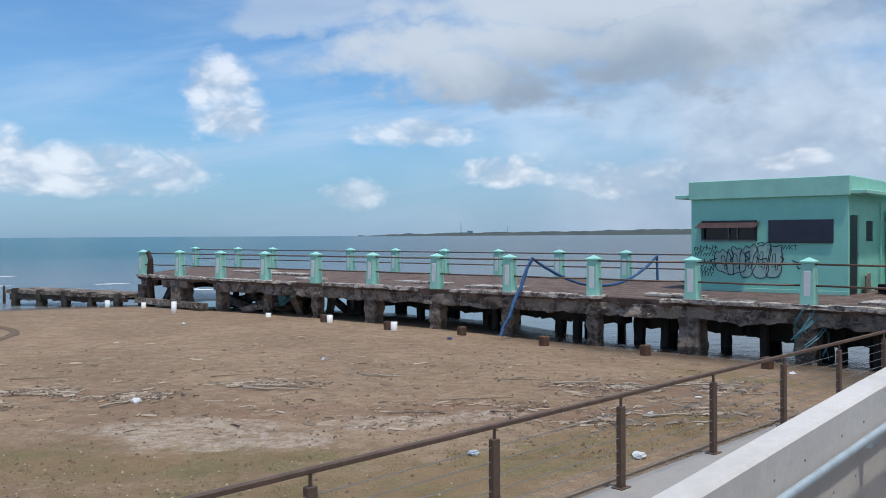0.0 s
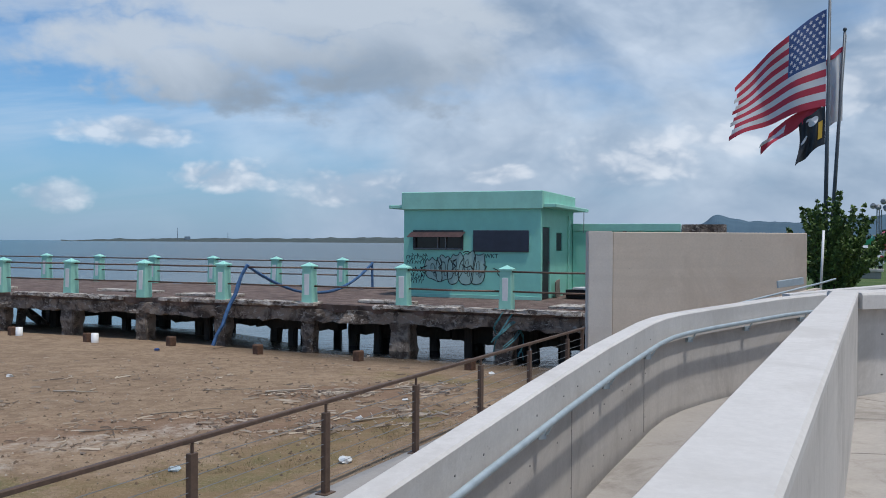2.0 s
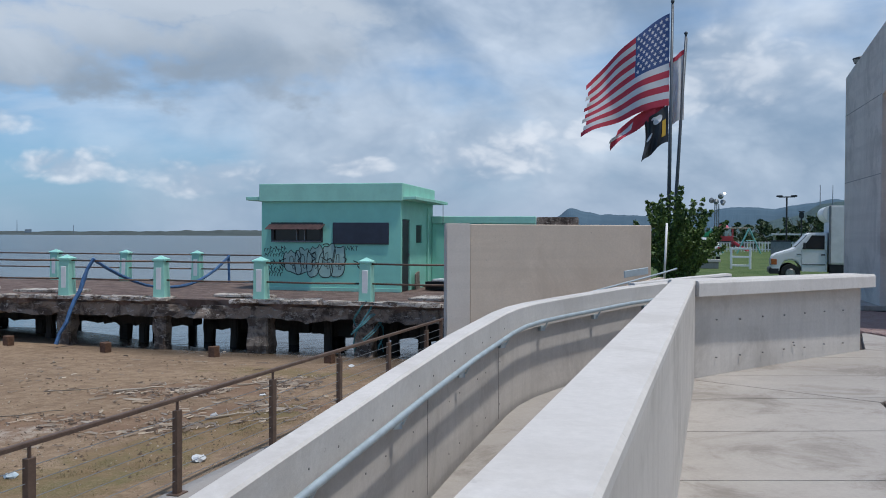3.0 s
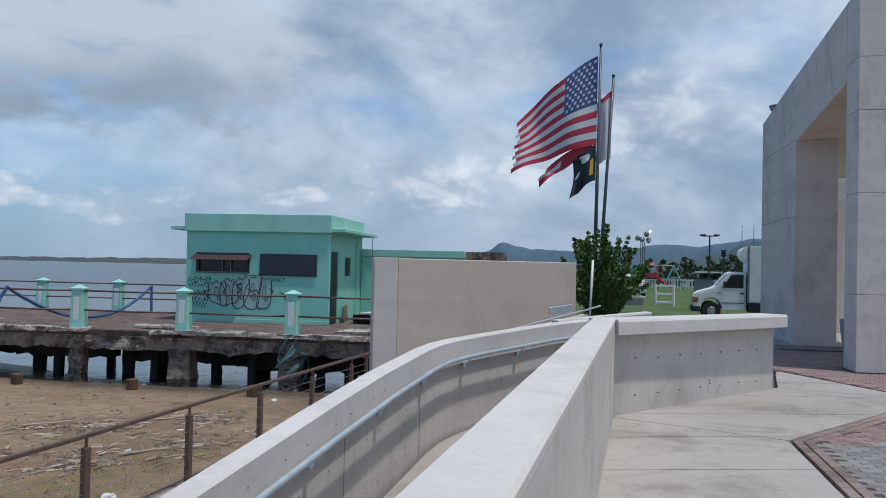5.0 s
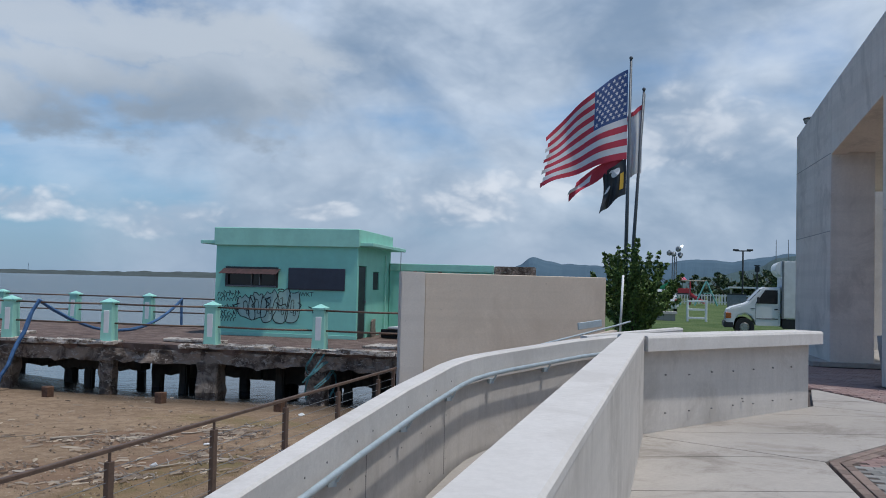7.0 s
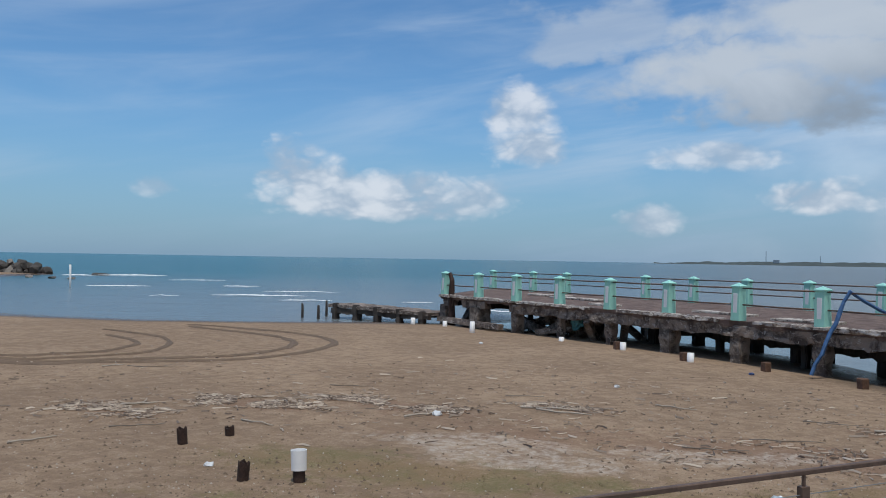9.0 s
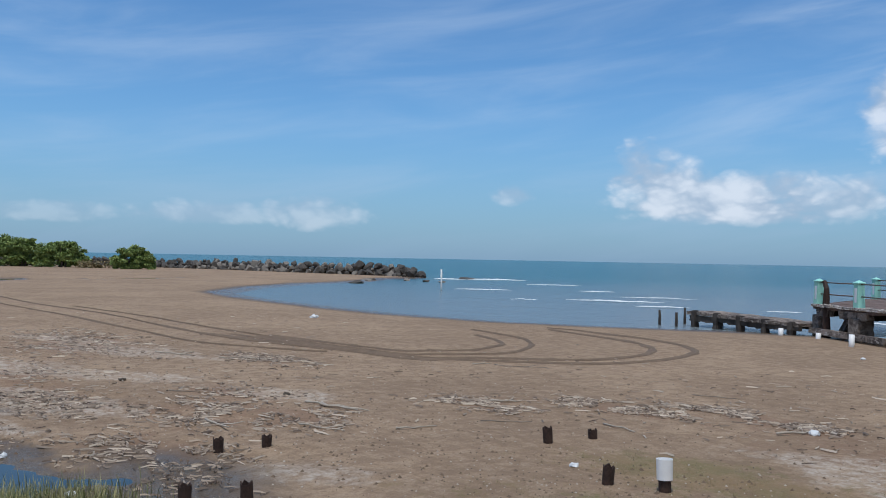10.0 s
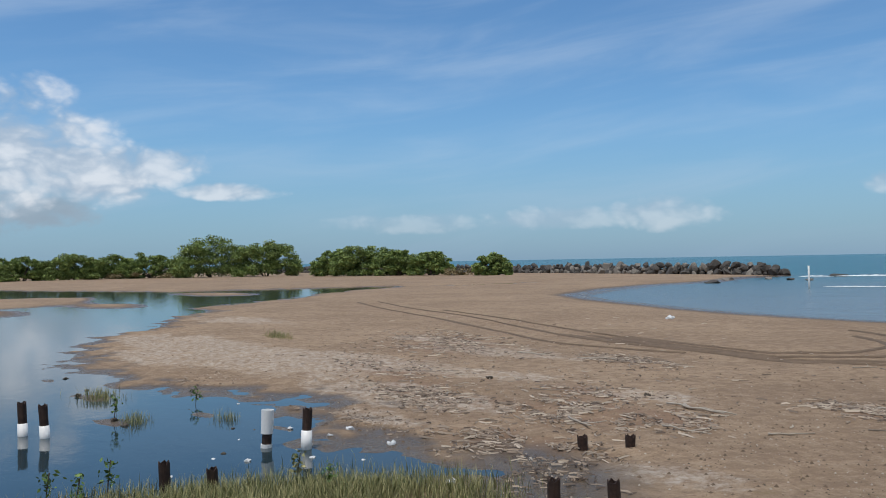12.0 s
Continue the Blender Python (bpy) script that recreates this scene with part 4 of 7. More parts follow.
def deck_piece(s0, s1, v0, v1, seed, z=DECK, t=0.17):
    b = bmesh.new()
    n, k = max(2, int((s1 - s0) / 0.22)), max(2, int((v1 - v0) / 0.5))
    g = rnd(seed)
    top = [[None] * (k + 1) for _ in range(n + 1)]
    low = [[None] * (k + 1) for _ in range(n + 1)]
    for i in range(n + 1):
        for j in range(k + 1):
            x, y = s0 + (s1 - s0) * i / n, v0 + (v1 - v0) * j / k
            e = noise.noise(Vector((x * 1.7, y * 0.8 + seed, 2.0)))
            if j == 0:
                y += 0.04 + 0.20 * e
            if j == k:
                y -= 0.05 + 0.10 * e
            wob = 0.018 * noise.noise(Vector((x * 2.5, y * 2.5, seed)))
            top[i][j] = b.verts.new((x, y, z + wob - (0.03 * max(e, 0) if j in (0, k) else 0)))
            low[i][j] = b.verts.new((x, y + (0.05 if j == 0 else 0), z - t + 0.04 * e))
    for i in range(n):
        for j in range(k):
            b.faces.new((top[i][j], top[i + 1][j], top[i + 1][j + 1], top[i][j + 1]))
            b.faces.new((low[i][j + 1], low[i + 1][j + 1], low[i + 1][j], low[i][j]))
        b.faces.new((low[i][0], low[i + 1][0], top[i + 1][0], top[i][0]))
        b.faces.new((top[i][k], top[i + 1][k], low[i + 1][k], low[i][k]))
    for j in range(k):
        b.faces.new((top[0][j], top[0][j + 1], low[0][j + 1], low[0][j]))
        b.faces.new((low[n][j], low[n][j + 1], top[n][j + 1], top[n][j]))
    return b


part("deck", deck_piece(-4.2, 6.0, 0, 9.2, 1), M_DECK, pier, "stained brown concrete deck")
part("deck", deck_piece(6.0, 15.2, 0, 7.1, 2), M_DECK, pier)
part("deck", deck_piece(15.2, 26.5, 0, 7.1, 3), M_DECK, pier)
end = deck_piece(26.5, 33.0, 0.4, 7.1, 4)
for v in end.verts:         # the pier's end runs oblique
    v.co.x = min(v.co.x, 26.35 + 0.93 * v.co.y)
part("deck", end, M_DECK, pier)
# crumbling pale lip along the near edge, lying on the deck
g = rnd(17)
s = -4.2
while s < 26.3:
    w = g.uniform(0.5, 1.6)
    if g.random() < 0.86:
        bb = roughen(cut(box(s, -0.05 - g.uniform(0, 0.06), DECK - 0.06, s + w, g.uniform(0.12, 0.50), DECK + g.uniform(0.014, 0.04)), 3), 0.05, 6, s)
        part("edge_lip", bb, M_EDGE, pier, "pale crumbling concrete edge")
    s += w * 1.02
# loose slabs and rubble on the deck
for s, v, w, d, t in ((3.4, 0.9, 1.5, 0.5, 4), (9.2, 1.4, 1.9, 0.6, -6), (12.6, 2.0, 2.3, 0.5, 3), (21.5, 3.6, 3.2, 0.7, 5), (24.3, 4.4, 2.2, 0.8, -3), (-1.6, 1.4, 1.6, 0.9, 8), (17.4, 1.4, 1.3, 0.4, 2)):
    solid("broken_slab", roughen(cut(box(-w / 2, -d / 2, 0, w / 2, d / 2, 0.07, 0.01), 1), 0.035, 3, s), M_EDGE, "broken concrete slab lying on the pier deck", "rubble", PIER @ pose(s, v, DECK + 0.005, 0, 0, t), group="broken slabs on the deck")


def girder(s0, s1, v, z1, z0, w, seed):
    b = box(s0, v - w / 2, z0, s1, v + w / 2, z1)
    bmesh.ops.subdivide_edges(b, edges=[e for e in b.edges if abs(e.verts[0].co.x - e.verts[1].co.x) > 1], cuts=int((s1 - s0) / 0.12))
    bmesh.ops.subdivide_edges(b, edges=[e for e in b.edges if abs(e.verts[0].co.z - e.verts[1].co.z) > 0.1], cuts=3)
    for vert in b.verts:
        if vert.co.z < (z0 + z1) / 2:
            vert.co.z += 0.10 * noise.noise(Vector((vert.co.x * 1.1, seed, 0))) + 0.07 * noise.noise(Vector((vert.co.x * 4.5, seed, 3)))
        vert.co.y += 0.07 * noise.noise(Vector((vert.co.x * 2.6, seed, vert.co.z * 4)))
    return b


for s0, s1 in ((-4.2, 21.35), (23.0, 24.7), (25.5, 26.2)):      # two bays have lost their edge beam
    part("girder", girder(s0, s1, 0.20, DECK - 0.14, -0.37, 0.30, 1), M_OLD, pier, "stained concrete edge beam")
# sagging beams and broken slabs hanging low behind, shade painted in near-black
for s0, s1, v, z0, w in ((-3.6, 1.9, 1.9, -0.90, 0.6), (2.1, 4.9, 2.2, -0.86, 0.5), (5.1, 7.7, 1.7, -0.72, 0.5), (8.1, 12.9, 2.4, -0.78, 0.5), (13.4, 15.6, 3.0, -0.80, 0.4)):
    part("sagging_beam", girder(s0, s1, v, -0.30, z0, w, s0), M_SHADED_PILE_STAKE, pier, "sagging beam under the deck, darkened in its colour for shade")
# inner girders, crossbeams and rear piles carry the same painted-in shade
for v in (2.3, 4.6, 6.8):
    part("girder", girder(-4.2, 26.0 if v < 6 else 32.4, v, DECK - 0.14, -0.34, 0.30, v), M_SHADED_PILE_STAKE, pier)
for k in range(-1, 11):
    part("crossbeam", girder(0.2, 6.9, 0, DECK - 0.15, -0.36, 0.3, k + 20), M_SHADED_PILE_STAKE, pier, m=pose(k * STEP, 0, 0, 0, 0, 90))


def pile_mesh(w, z0, z1, seed):
    b = box(-w / 2, -w / 2, z0, w / 2, w / 2, z1, 0.03)
    bmesh.ops.subdivide_edges(b, edges=[e for e in b.edges if abs(e.verts[0].co.z - e.verts[1].co.z) > 0.4], cuts=7)
    for v in b.verts:
        k = 1 + 0.30 * noise.noise(Vector((v.co.z * 2.6, seed, 0)))
        v.co.x, v.co.y = v.co.x * k, v.co.y * k
    return roughen(b, 0.035, 5, seed)


for k in range(-1, 11):
    wid = (0.46, 0.54, 0.34, 0.36, 0.40, 0.46, 0.32, 0.24, 0.38, 0.64, 0.46, 0.5)[k % 12]
    part("support_column", pile_mesh(wid, -1.7, -0.30, k), (M_PILE_F if k in (1, 3, 4, 5, 8, 9) else M_OLD) if k > -1 else M_SHADED_PILE_STAKE, pier, "stained concrete pile", m=pose(k * STEP + 0.05, 0.28, 0))
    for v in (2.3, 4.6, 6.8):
        part("support_column", pile_mesh(0.25, -2.4, -0.30, k * 3 + v), M_SHADED_PILE_STAKE, pier, m=pose(k * STEP + 0.3 * math.sin(k * 7 + v), v, 0))
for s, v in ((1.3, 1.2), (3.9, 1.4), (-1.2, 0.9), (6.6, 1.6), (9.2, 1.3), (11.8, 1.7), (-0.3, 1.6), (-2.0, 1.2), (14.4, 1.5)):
    part("support_column", pile_mesh(0.20, -2.2, -0.1, s), M_SHADED_PILE_STAKE, pier, m=pose(s, v, 0))
# fallen beams and wreckage under the far end
for s, v, L, yaw, tilt, w in ((19.6, 0.9, 2.4, 10, 17, 0.28), (21.3, 1.2, 2.2, -8, -14, 0.3), (17.2, 0.7, 1.7, 60, 38, 0.26), (18.5, 1.4, 2.3, 5, 26, 0.3), (24.0, -0.1, 5.0, 2, 0, 0.24), (25.6, 0.9, 2.2, 15, 35, 0.3), (20.2, 2.0, 3.4, 3, -9, 0.34), (18.2, 2.2, 2.6, 20, 44, 0.2), (17.4, 2.8, 2.4, -30, -40, 0.22), (16.6, 1.6, 2.0, 35, 48, 0.24), (22.0, 1.7, 2.4, -4, 12, 0.3), (19.0, 0.6, 1.8, -25, 8, 0.2)):
    solid("fallen_beam", roughen(cut(box(-L / 2, -w / 2, -w / 2, L / 2, w / 2, w / 2, 0.02), 2), 0.04, 3, s), M_OLD, "broken concrete beam lying under the pier", "rubble", PIER @ pose(s, v, -0.88 if tilt else -0.95, 0, tilt, yaw), group="fallen beams")
solid("torn_net", roughen(cut(box(-0.3, -0.12, 0, 0.3, 0.12, 0.42, 0.05), 3), 0.12, 5, 1), M_TEAL, "crumpled green net caught in the rubble", "net", PIER @ pose(17.9, 0.7, -0.72, 0, 20, 0))


def post_thing():
    """Square tapered post with a low pyramid cap and a raised white panel on its faces."""
    p = thing("pier_post", "mint green concrete post with white panel and cap", "post", group="posts on the pier")
    b = box(-0.155, -0.155, 0, 0.155, 0.155, 0.93, 0.012)
    for v in b.verts:
        f = 1 - 0.14 * v.co.z / 0.93
        v.co.x, v.co.y = v.co.x * f, v.co.y * f
    part("shaft", b, M_MINT_L, p)
    c = bmesh.new()
    q = [(-0.16, -0.16), (0.16, -0.16), (0.16, 0.16), (-0.16, 0.16)]
    lo = [c.verts.new((x, y, 0.925)) for x, y in q]
    mid = [c.verts.new((x * 1.02, y * 1.02, 0.965)) for x, y in q]
    tip = c.verts.new((0, 0, 1.055))
    for i in range(4):
        c.faces.new((lo[i], lo[(i + 1) % 4], mid[(i + 1) % 4], mid[i]))
        c.faces.new((mid[i], mid[(i + 1) % 4], tip))
    c.faces.new(lo[::-1])
    part("cap", c, M_MINT_CAP, p, "bright mint pyramid cap")
    for m in (pose(0, -0.138, 0.49, 0, 0, 0), pose(0, 0.138, 0.49, 0, 0, 180)):
        part("panel", box(-0.070, -0.012, -0.27, 0.070, 0.02, 0.27, 0.006), M_PANEL, p, "white painted panel", m)
    return p


def on_pier(s, v, z, rx=0, ry=0, rz=0):
    return Matrix.Translation(PIER @ Vector((s, v, z))) @ pose(0, 0, 0, rx, ry, rz + math.degrees(math.atan2(-PU.y, -PU.x)))


base_post = post_thing()
base_post.matrix_basis = on_pier(0, 0.16, DECK)
for k in [-1] + list(range(1, 11)):
    copy_thing(base_post, on_pier(k * STEP, 0.16, DECK - 0.01, 0.5 * math.sin(k * 3), 0.8 * math.sin(k * 5.3), 1.5 * math.sin(k)))
for k in (3, 4, 5, 6, 7, 8, 10, 11, 12.35):
    copy_thing(base_post, on_pier(k * STEP, 6.85, DECK - 0.01, 0.6 * math.sin(k * 2), 0.8 * math.sin(k * 4.3), 180))
for k in range(-1, 10):
    for z in (0.90, 0.44):
        rail = tube([(k * STEP + 0.11, 0.16, DECK + z), ((k + 0.5) * STEP, 0.16, DECK + z - 0.012), ((k + 1) * STEP - 0.11, 0.16, DECK + z)], 0.022, 8)
        solid("pier_rail", rail, M_RAIL, "thin brown steel pipe between pier posts", "rail", PIER, group="rails of the pier", smooth=True)
for k, q in ((3, 4), (4, 5), (5, 6), (6, 7), (7, 8), (8, 10), (10, 11), (11, 12.35), (1.7, 3)):
    for z in (0.90, 0.44):
        solid("pier_rail", tube([(k * STEP + 0.1, 6.85, DECK + z), (q * STEP - 0.1, 6.85, DECK + z)], 0.022, 8), M_RAIL, "thin brown steel pipe between pier posts", "rail", PIER, group="rails of the pier", smooth=True)
# leaning broken pile at the pier's end
solid("leaning_post", roughen(cut(tube([(0, 0, -1.3), (0.05, 0, 0.0), (0.02, 0, 0.75), (0.20, 0, 1.04)], 0.17, 8, taper=0.07)), 0.03, 4, 2), M_RUST, "rusty broken post rising at the pier's end", "post", PIER @ pose(25.6, 0.10, 0))

# ---------------------------------------------------------------- blue strap over the pier, net on a pile
strap = bmesh.new()
A, B, C = Vector((7.62, -0.62, -1.04)), Vector((7.12, 0.12, 1.02)), Vector((6.7, 6.75, 0.95))
pts = [A.lerp(B, t / 8) + Vector((0.03 * math.sin(t * 2.1), 0, 0)) for t in range(9)]
tube(pts, 0.05, 6, strap)
part_strap = thing("blue_strap", "faded blue strap hanging from the pier rail to the sand", "strap", PIER)
part("strap", roughen(strap, 0.02, 9), M_TARP, part_strap)
sag = [B.lerp(C, t / 24) - Vector((0, 0, 3.4 * (t / 24) * (1 - t / 24) * (0.92 + 0.2 * (t / 24)))) for t in range(25)]
part("rope", roughen(tube([(p.x, p.y, max(p.z, DECK + 0.05)) for p in sag], 0.042, 6), 0.015, 8), M_TARP, part_strap, "sagging blue rope")
part("pole", tube([(6.7, 6.75, DECK), (6.74, 6.78, 0.97)], 0.045, 6), M_TARP, part_strap, "blue upright bar")
net = bmesh.new()
for k in range(14):
    a = k * 0.9
    tube([(0.30 * math.cos(a + t * 0.35) * (1 + 0.2 * math.sin(k)), -0.02 + 0.26 * math.sin(a + t * 0.3) * (1 + 0.1 * t), 0.10 - 0.145 * t * (0.6 + 0.5 * ((k * 37) % 10) / 10)) for t in range(9)], 0.014, 4, net)
solid("tangled_net", roughen(net, 0.04, 6), M_TEAL, "teal fishing net tangled round a pile", "net", PIER @ pose(0, 0.2, 0.02))

# ---------------------------------------------------------------- pier house
HOUSE = PIER @ pose(0.18, 3.86, DECK)
house = thing("pier_house", "mint green flat-roofed hut on the pier", "house", HOUSE)
HL, HD, HH = 4.10, 3.90, 2.55


def wall_with_holes(x0, x1, z0, z1, holes, t):
    """A wall in the plane y = 0..t with rectangular holes (x0, z0, x1, z1)."""
    b = bmesh.new()
    xs = sorted({x0, x1, *[h[0] for h in holes], *[h[2] for h in holes]})
    zs = sorted({z0, z1, *[h[1] for h in holes], *[h[3] for h in holes]})
    for xa, xb in zip(xs, xs[1:]):
        for za, zb in zip(zs, zs[1:]):
            if not any(h[0] <= xa and xb <= h[2] and h[1] <= za and zb <= h[3] for h in holes):
                box(xa, 0, za, xb, t, zb, 0, b)
    bmesh.ops.remove_doubles(b, verts=b.verts[:], dist=1e-4)
    b.verts.index_update()
    seen = {}
    for f in b.faces[:]:
        seen.setdefault(frozenset(v.index for v in f.verts), []).append(f)
    bmesh.ops.delete(b, geom=[f for fs in seen.values() if len(fs) > 1 for f in fs], context="FACES")
    return b


# x runs from the door corner (0) to the seaward corner (HL), y into the house
part("front_wall", wall_with_holes(0, HL, 0, HH, [(0.36, 1.36, 1.94, 1.90), (2.28, 1.38, 3.78, 1.90)], 0.15), M_MINT, house)
part("side_wall", wall_with_holes(0.152, HD - 0.152, 0, HH, [(0.16, 0, 0.98, 2.02), (1.72, 1.34, 2.45, 1.88)], 0.15), M_MINT, house, m=Matrix(((0, 1, 0, 0), (1, 0, 0, 0), (0, 0, 1, 0), (0, 0, 0, 1))))
part("side_wall", box(HL - 0.15, 0.152, 0, HL, HD - 0.152, HH), M_MINT, house)
part("rear_wall", box(0, HD - 0.15, 0, HL, HD, HH), M_MINT, house)
part("floor_slab", box(0.16, 0.16, 0.0, HL - 0.16, HD - 0.16, 0.02), M_OLD, house)
part("roof_slab", box(-0.42, 0.02, HH, HL + 0.50, HD + 0.3, HH + 0.10, 0.012), M_MINT_L, house, "pale mint roof slab with overhang")
part("parapet", box(-0.06, -0.10, HH - 0.04, HL + 0.04, 0.018, HH + 0.46, 0.015), M_MINT_L, house, "pale mint parapet")
part("parapet", box(-0.06, 0.020, HH + 0.102, 0.06, HD, HH + 0.46, 0.012), M_MINT_L, house)
part("parapet", box(HL - 0.08, 0.020, HH + 0.102, HL + 0.04, HD, HH + 0.46, 0.012), M_MINT_L, house)
part("parapet", box(0.062, HD - 0.12, HH + 0.102, HL - 0.082, HD, HH + 0.46, 0.012), M_MINT_L, house)
w = part("window", box(0.34, -0.035, 1.34, 1.96, 0.02, 1.92, 0.01), M_NAVY, house, "closed navy window shutter")
part("shutter_frame", sweep([(0, -0.02), (0.03, -0.02), (0.03, 0.02), (0, 0.02)], [(0.34, -0.04, 1.335), (1.96, -0.04, 1.335)]), M_BLACK, w)
w = part("window", wall_with_holes(2.26, 3.80, 1.36, 1.92, [(2.34, 1.42, 3.72, 1.84)], 0.10), M_BLACK, house, "dark louvred window with rusty awning", m=pose(0, -0.03, 0))
part("pane", box(2.30, 0.07, 1.40, 3.76, 0.08, 1.88), M_GLASS, w)
for x in (2.78, 3.02):
    part("mullion", box(x, 0.01, 1.42, x + 0.03, 0.06, 1.84), M_GREYMET, w)
part("sill", box(2.30, -0.05, 1.37, 3.76, 0.0, 1.40), M_GREYMET, w)
aw = bmesh.new()
ridges = []
for i in range(53):
    x, z = 2.20 + i * 1.66 / 52, 0.004 * math.sin(i * 1.571)
    ridges.append([aw.verts.new((x, y, 1.87 + y * 0.42 + z + t)) for y, t in ((-0.36, 0), (0.0, 0), (0.0, 0.006), (-0.36, 0.006))])
for p, q in zip(ridges, ridges[1:]):
    for j in range(4):
        aw.faces.new((p[j], p[(j + 1) % 4], q[(j + 1) % 4], q[j]))
aw.faces.new(ridges[0][::-1])
aw.faces.new(ridges[-1])
part("awning", aw, M_AWN, house, "red-brown tin awning")
d = part("door", box(0.0, 0.18, 0.01, 0.05, 0.97, 2.0, 0.006), M_BLACK, house, "dark closed metal door", m=pose(0.03, 0, 0))
part("door_handle", box(-0.05, 0.84, 0.98, 0.0, 0.90, 1.06, 0.01), M_GREYMET, d)
w = part("window", box(0.0, 1.74, 1.36, 0.04, 2.43, 1.86, 0.005), M_BLACK, house, "small dark window", m=pose(0.03, 0, 0))
part("drainpipe", tube([(-0.05, 3.05, 0.0), (-0.05, 3.05, 2.4)], 0.025, 6), M_MINT_L, house)
part("roof_wire", tube([(-0.40, 3.6, 2.55), (-0.40, 3.6, 1.9)], 0.012, 5), M_GREYMET, house)
part("plinth", box(-0.015, -0.02, 0.0, HL + 0.02, -0.001, 0.10, 0.004), M_MINT_L, house)

# spray-painted lettering forms on the front: bubble outlines with pale fill
graf = thing("graffiti", "black and silver spray-painted bubble shapes on the hut wall", "graffiti", HOUSE)


def bubble(cx, cz, w, h, lean, seed, closed=True):
    g = rnd(seed)
    pts = []
    for k in range(28):
        a = 2 * math.pi * k / 28
        sx, sz = math.cos(a), math.sin(a)
        k2 = 1 + 0.16 * math.sin(2 * a + seed) + 0.08 * math.sin(3 * a + seed * 2)
        e = 0.72
        x = cx + w / 2 * math.copysign(abs(sx) ** e, sx) * k2
        z = cz + h / 2 * math.copysign(abs(sz) ** e, sz) * k2 + 0.0
        if sz > 0.6:
            z += 0.05 * math.sin(k * 1.9 + seed)
        pts.append((x + lean * (z - cz), z))
    return pts


def ribbon(pts, width, y, closed=True):
    b = bmesh.new()
    n = len(pts)
    rows = []
    for i in range(n):
        p, q = pts[(i - 1) % n if closed else max(i - 1, 0)], pts[(i + 1) % n if closed else min(i + 1, n - 1)]
        d = Vector((q[0] - p[0], q[1] - p[1]))
        d = d.normalized() if d.length else Vector((1, 0))
        nx, nz = -d.y * width / 2, d.x * width / 2
        wv = 0.75 + 0.5 * ((i * 7) % 5) / 5
        rows.append((b.verts.new((pts[i][0] + nx * wv, y, pts[i][1] + nz * wv)), b.verts.new((pts[i][0] - nx * wv, y, pts[i][1] - nz * wv))))
    for i in range(n if closed else n - 1):
        a, c = rows[i], rows[(i + 1) % n]
        b.faces.new((a[0], a[1], c[1], c[0]))
    return b


for k, (cx, cz, w_, h_, lean) in enumerate([(3.16, 0.78, 0.44, 0.70, 0.12), (2.84, 0.82, 0.46, 0.80, 0.06), (2.50, 0.84, 0.46, 0.84, -0.02), (2.14, 0.83, 0.50, 0.82, -0.08), (1.80, 0.80, 0.44, 0.74, -0.16)]):
    pts = bubble(cx, cz, w_, h_, lean, k + 1)
    f = bmesh.new()
    f.faces.new([f.verts.new((x, -0.004 - 0.001 * k, z)) for x, z in pts])
    part("fill", f, M_FILL, graf, "thin silver fill")
    part("outline", ribbon(pts, 0.024, -0.010 - 0.001 * k), M_INK, graf, "black outline")
    for q, (ox, oz, sc) in enumerate(((0.02, 0.05, 0.42), (-0.05, -0.12, 0.20))):       # inner counters of the letter
        part("outline", ribbon([(cx + ox + (x - cx) * sc * (0.55 + 0.25 * q), cz + oz + (z - cz) * sc) for x, z in pts], 0.016, -0.015 - 0.001 * k), M_INK, graf)
for pts in ([(2.95, 1.12), (2.90, 0.95), (3.00, 0.85), (2.92, 0.72)], [(2.45, 1.10), (2.62, 1.02), (2.48, 0.90), (2.64, 0.76)], [(2.30, 0.95), (2.16, 0.86), (2.02, 0.92), (1.98, 0.80)],
            [(1.80, 0.78), (1.66, 0.72), (1.56, 0.90), (1.70, 0.98)], [(1.36, 0.86), (1.22, 0.80), (1.10, 0.86), (1.06, 0.70), (1.18, 0.64), (1.26, 0.76)], [(3.36, 0.90), (3.52, 0.84), (3.48, 0.70), (3.34, 0.74)],
            [(2.26, 1.28), (2.20, 1.32), (2.10, 1.32), (2.06, 1.27)]):
    part("stroke", ribbon([(a[0] + (b[0] - a[0]) * t / 4, a[1] + (b[1] - a[1]) * t / 4) for a, b in zip(pts, pts[1:]) for t in range(4)], 0.03, -0.016, False), M_INK, graf)
g = rnd(3)
for x0, x1, z in ((3.40, 4.02, 1.16), (3.44, 4.00, 1.02), (3.40, 3.98, 0.60), (3.46, 3.96, 0.46), (3.44, 4.0, 0.78)):   # small unreadable scrawls
    x = x1
    while x > x0:
        part("stroke", ribbon([(x, z - 0.07), (x - 0.02, z + 0.02), (x - 0.01, z + 0.09)][: g.choice((2, 3))] + [(x - 0.07, z + g.uniform(-0.05, 0.08))], 0.024, -0.005, False), M_INK, graf)
        x -= 0.085
cu = bpy.data.curves.new("letters", "FONT")
cu.body, cu.size, cu.extrude, cu.align_x = "WKT", 0.17, 0.001, "CENTER"
txt = new("letters_source", cu)
me = bpy.data.meshes.new_from_object(txt)
bpy.data.objects.remove(txt)
part("letters", me, M_INK, graf, m=pose(1.42, -0.008, 1.14, 90, 0, 180))

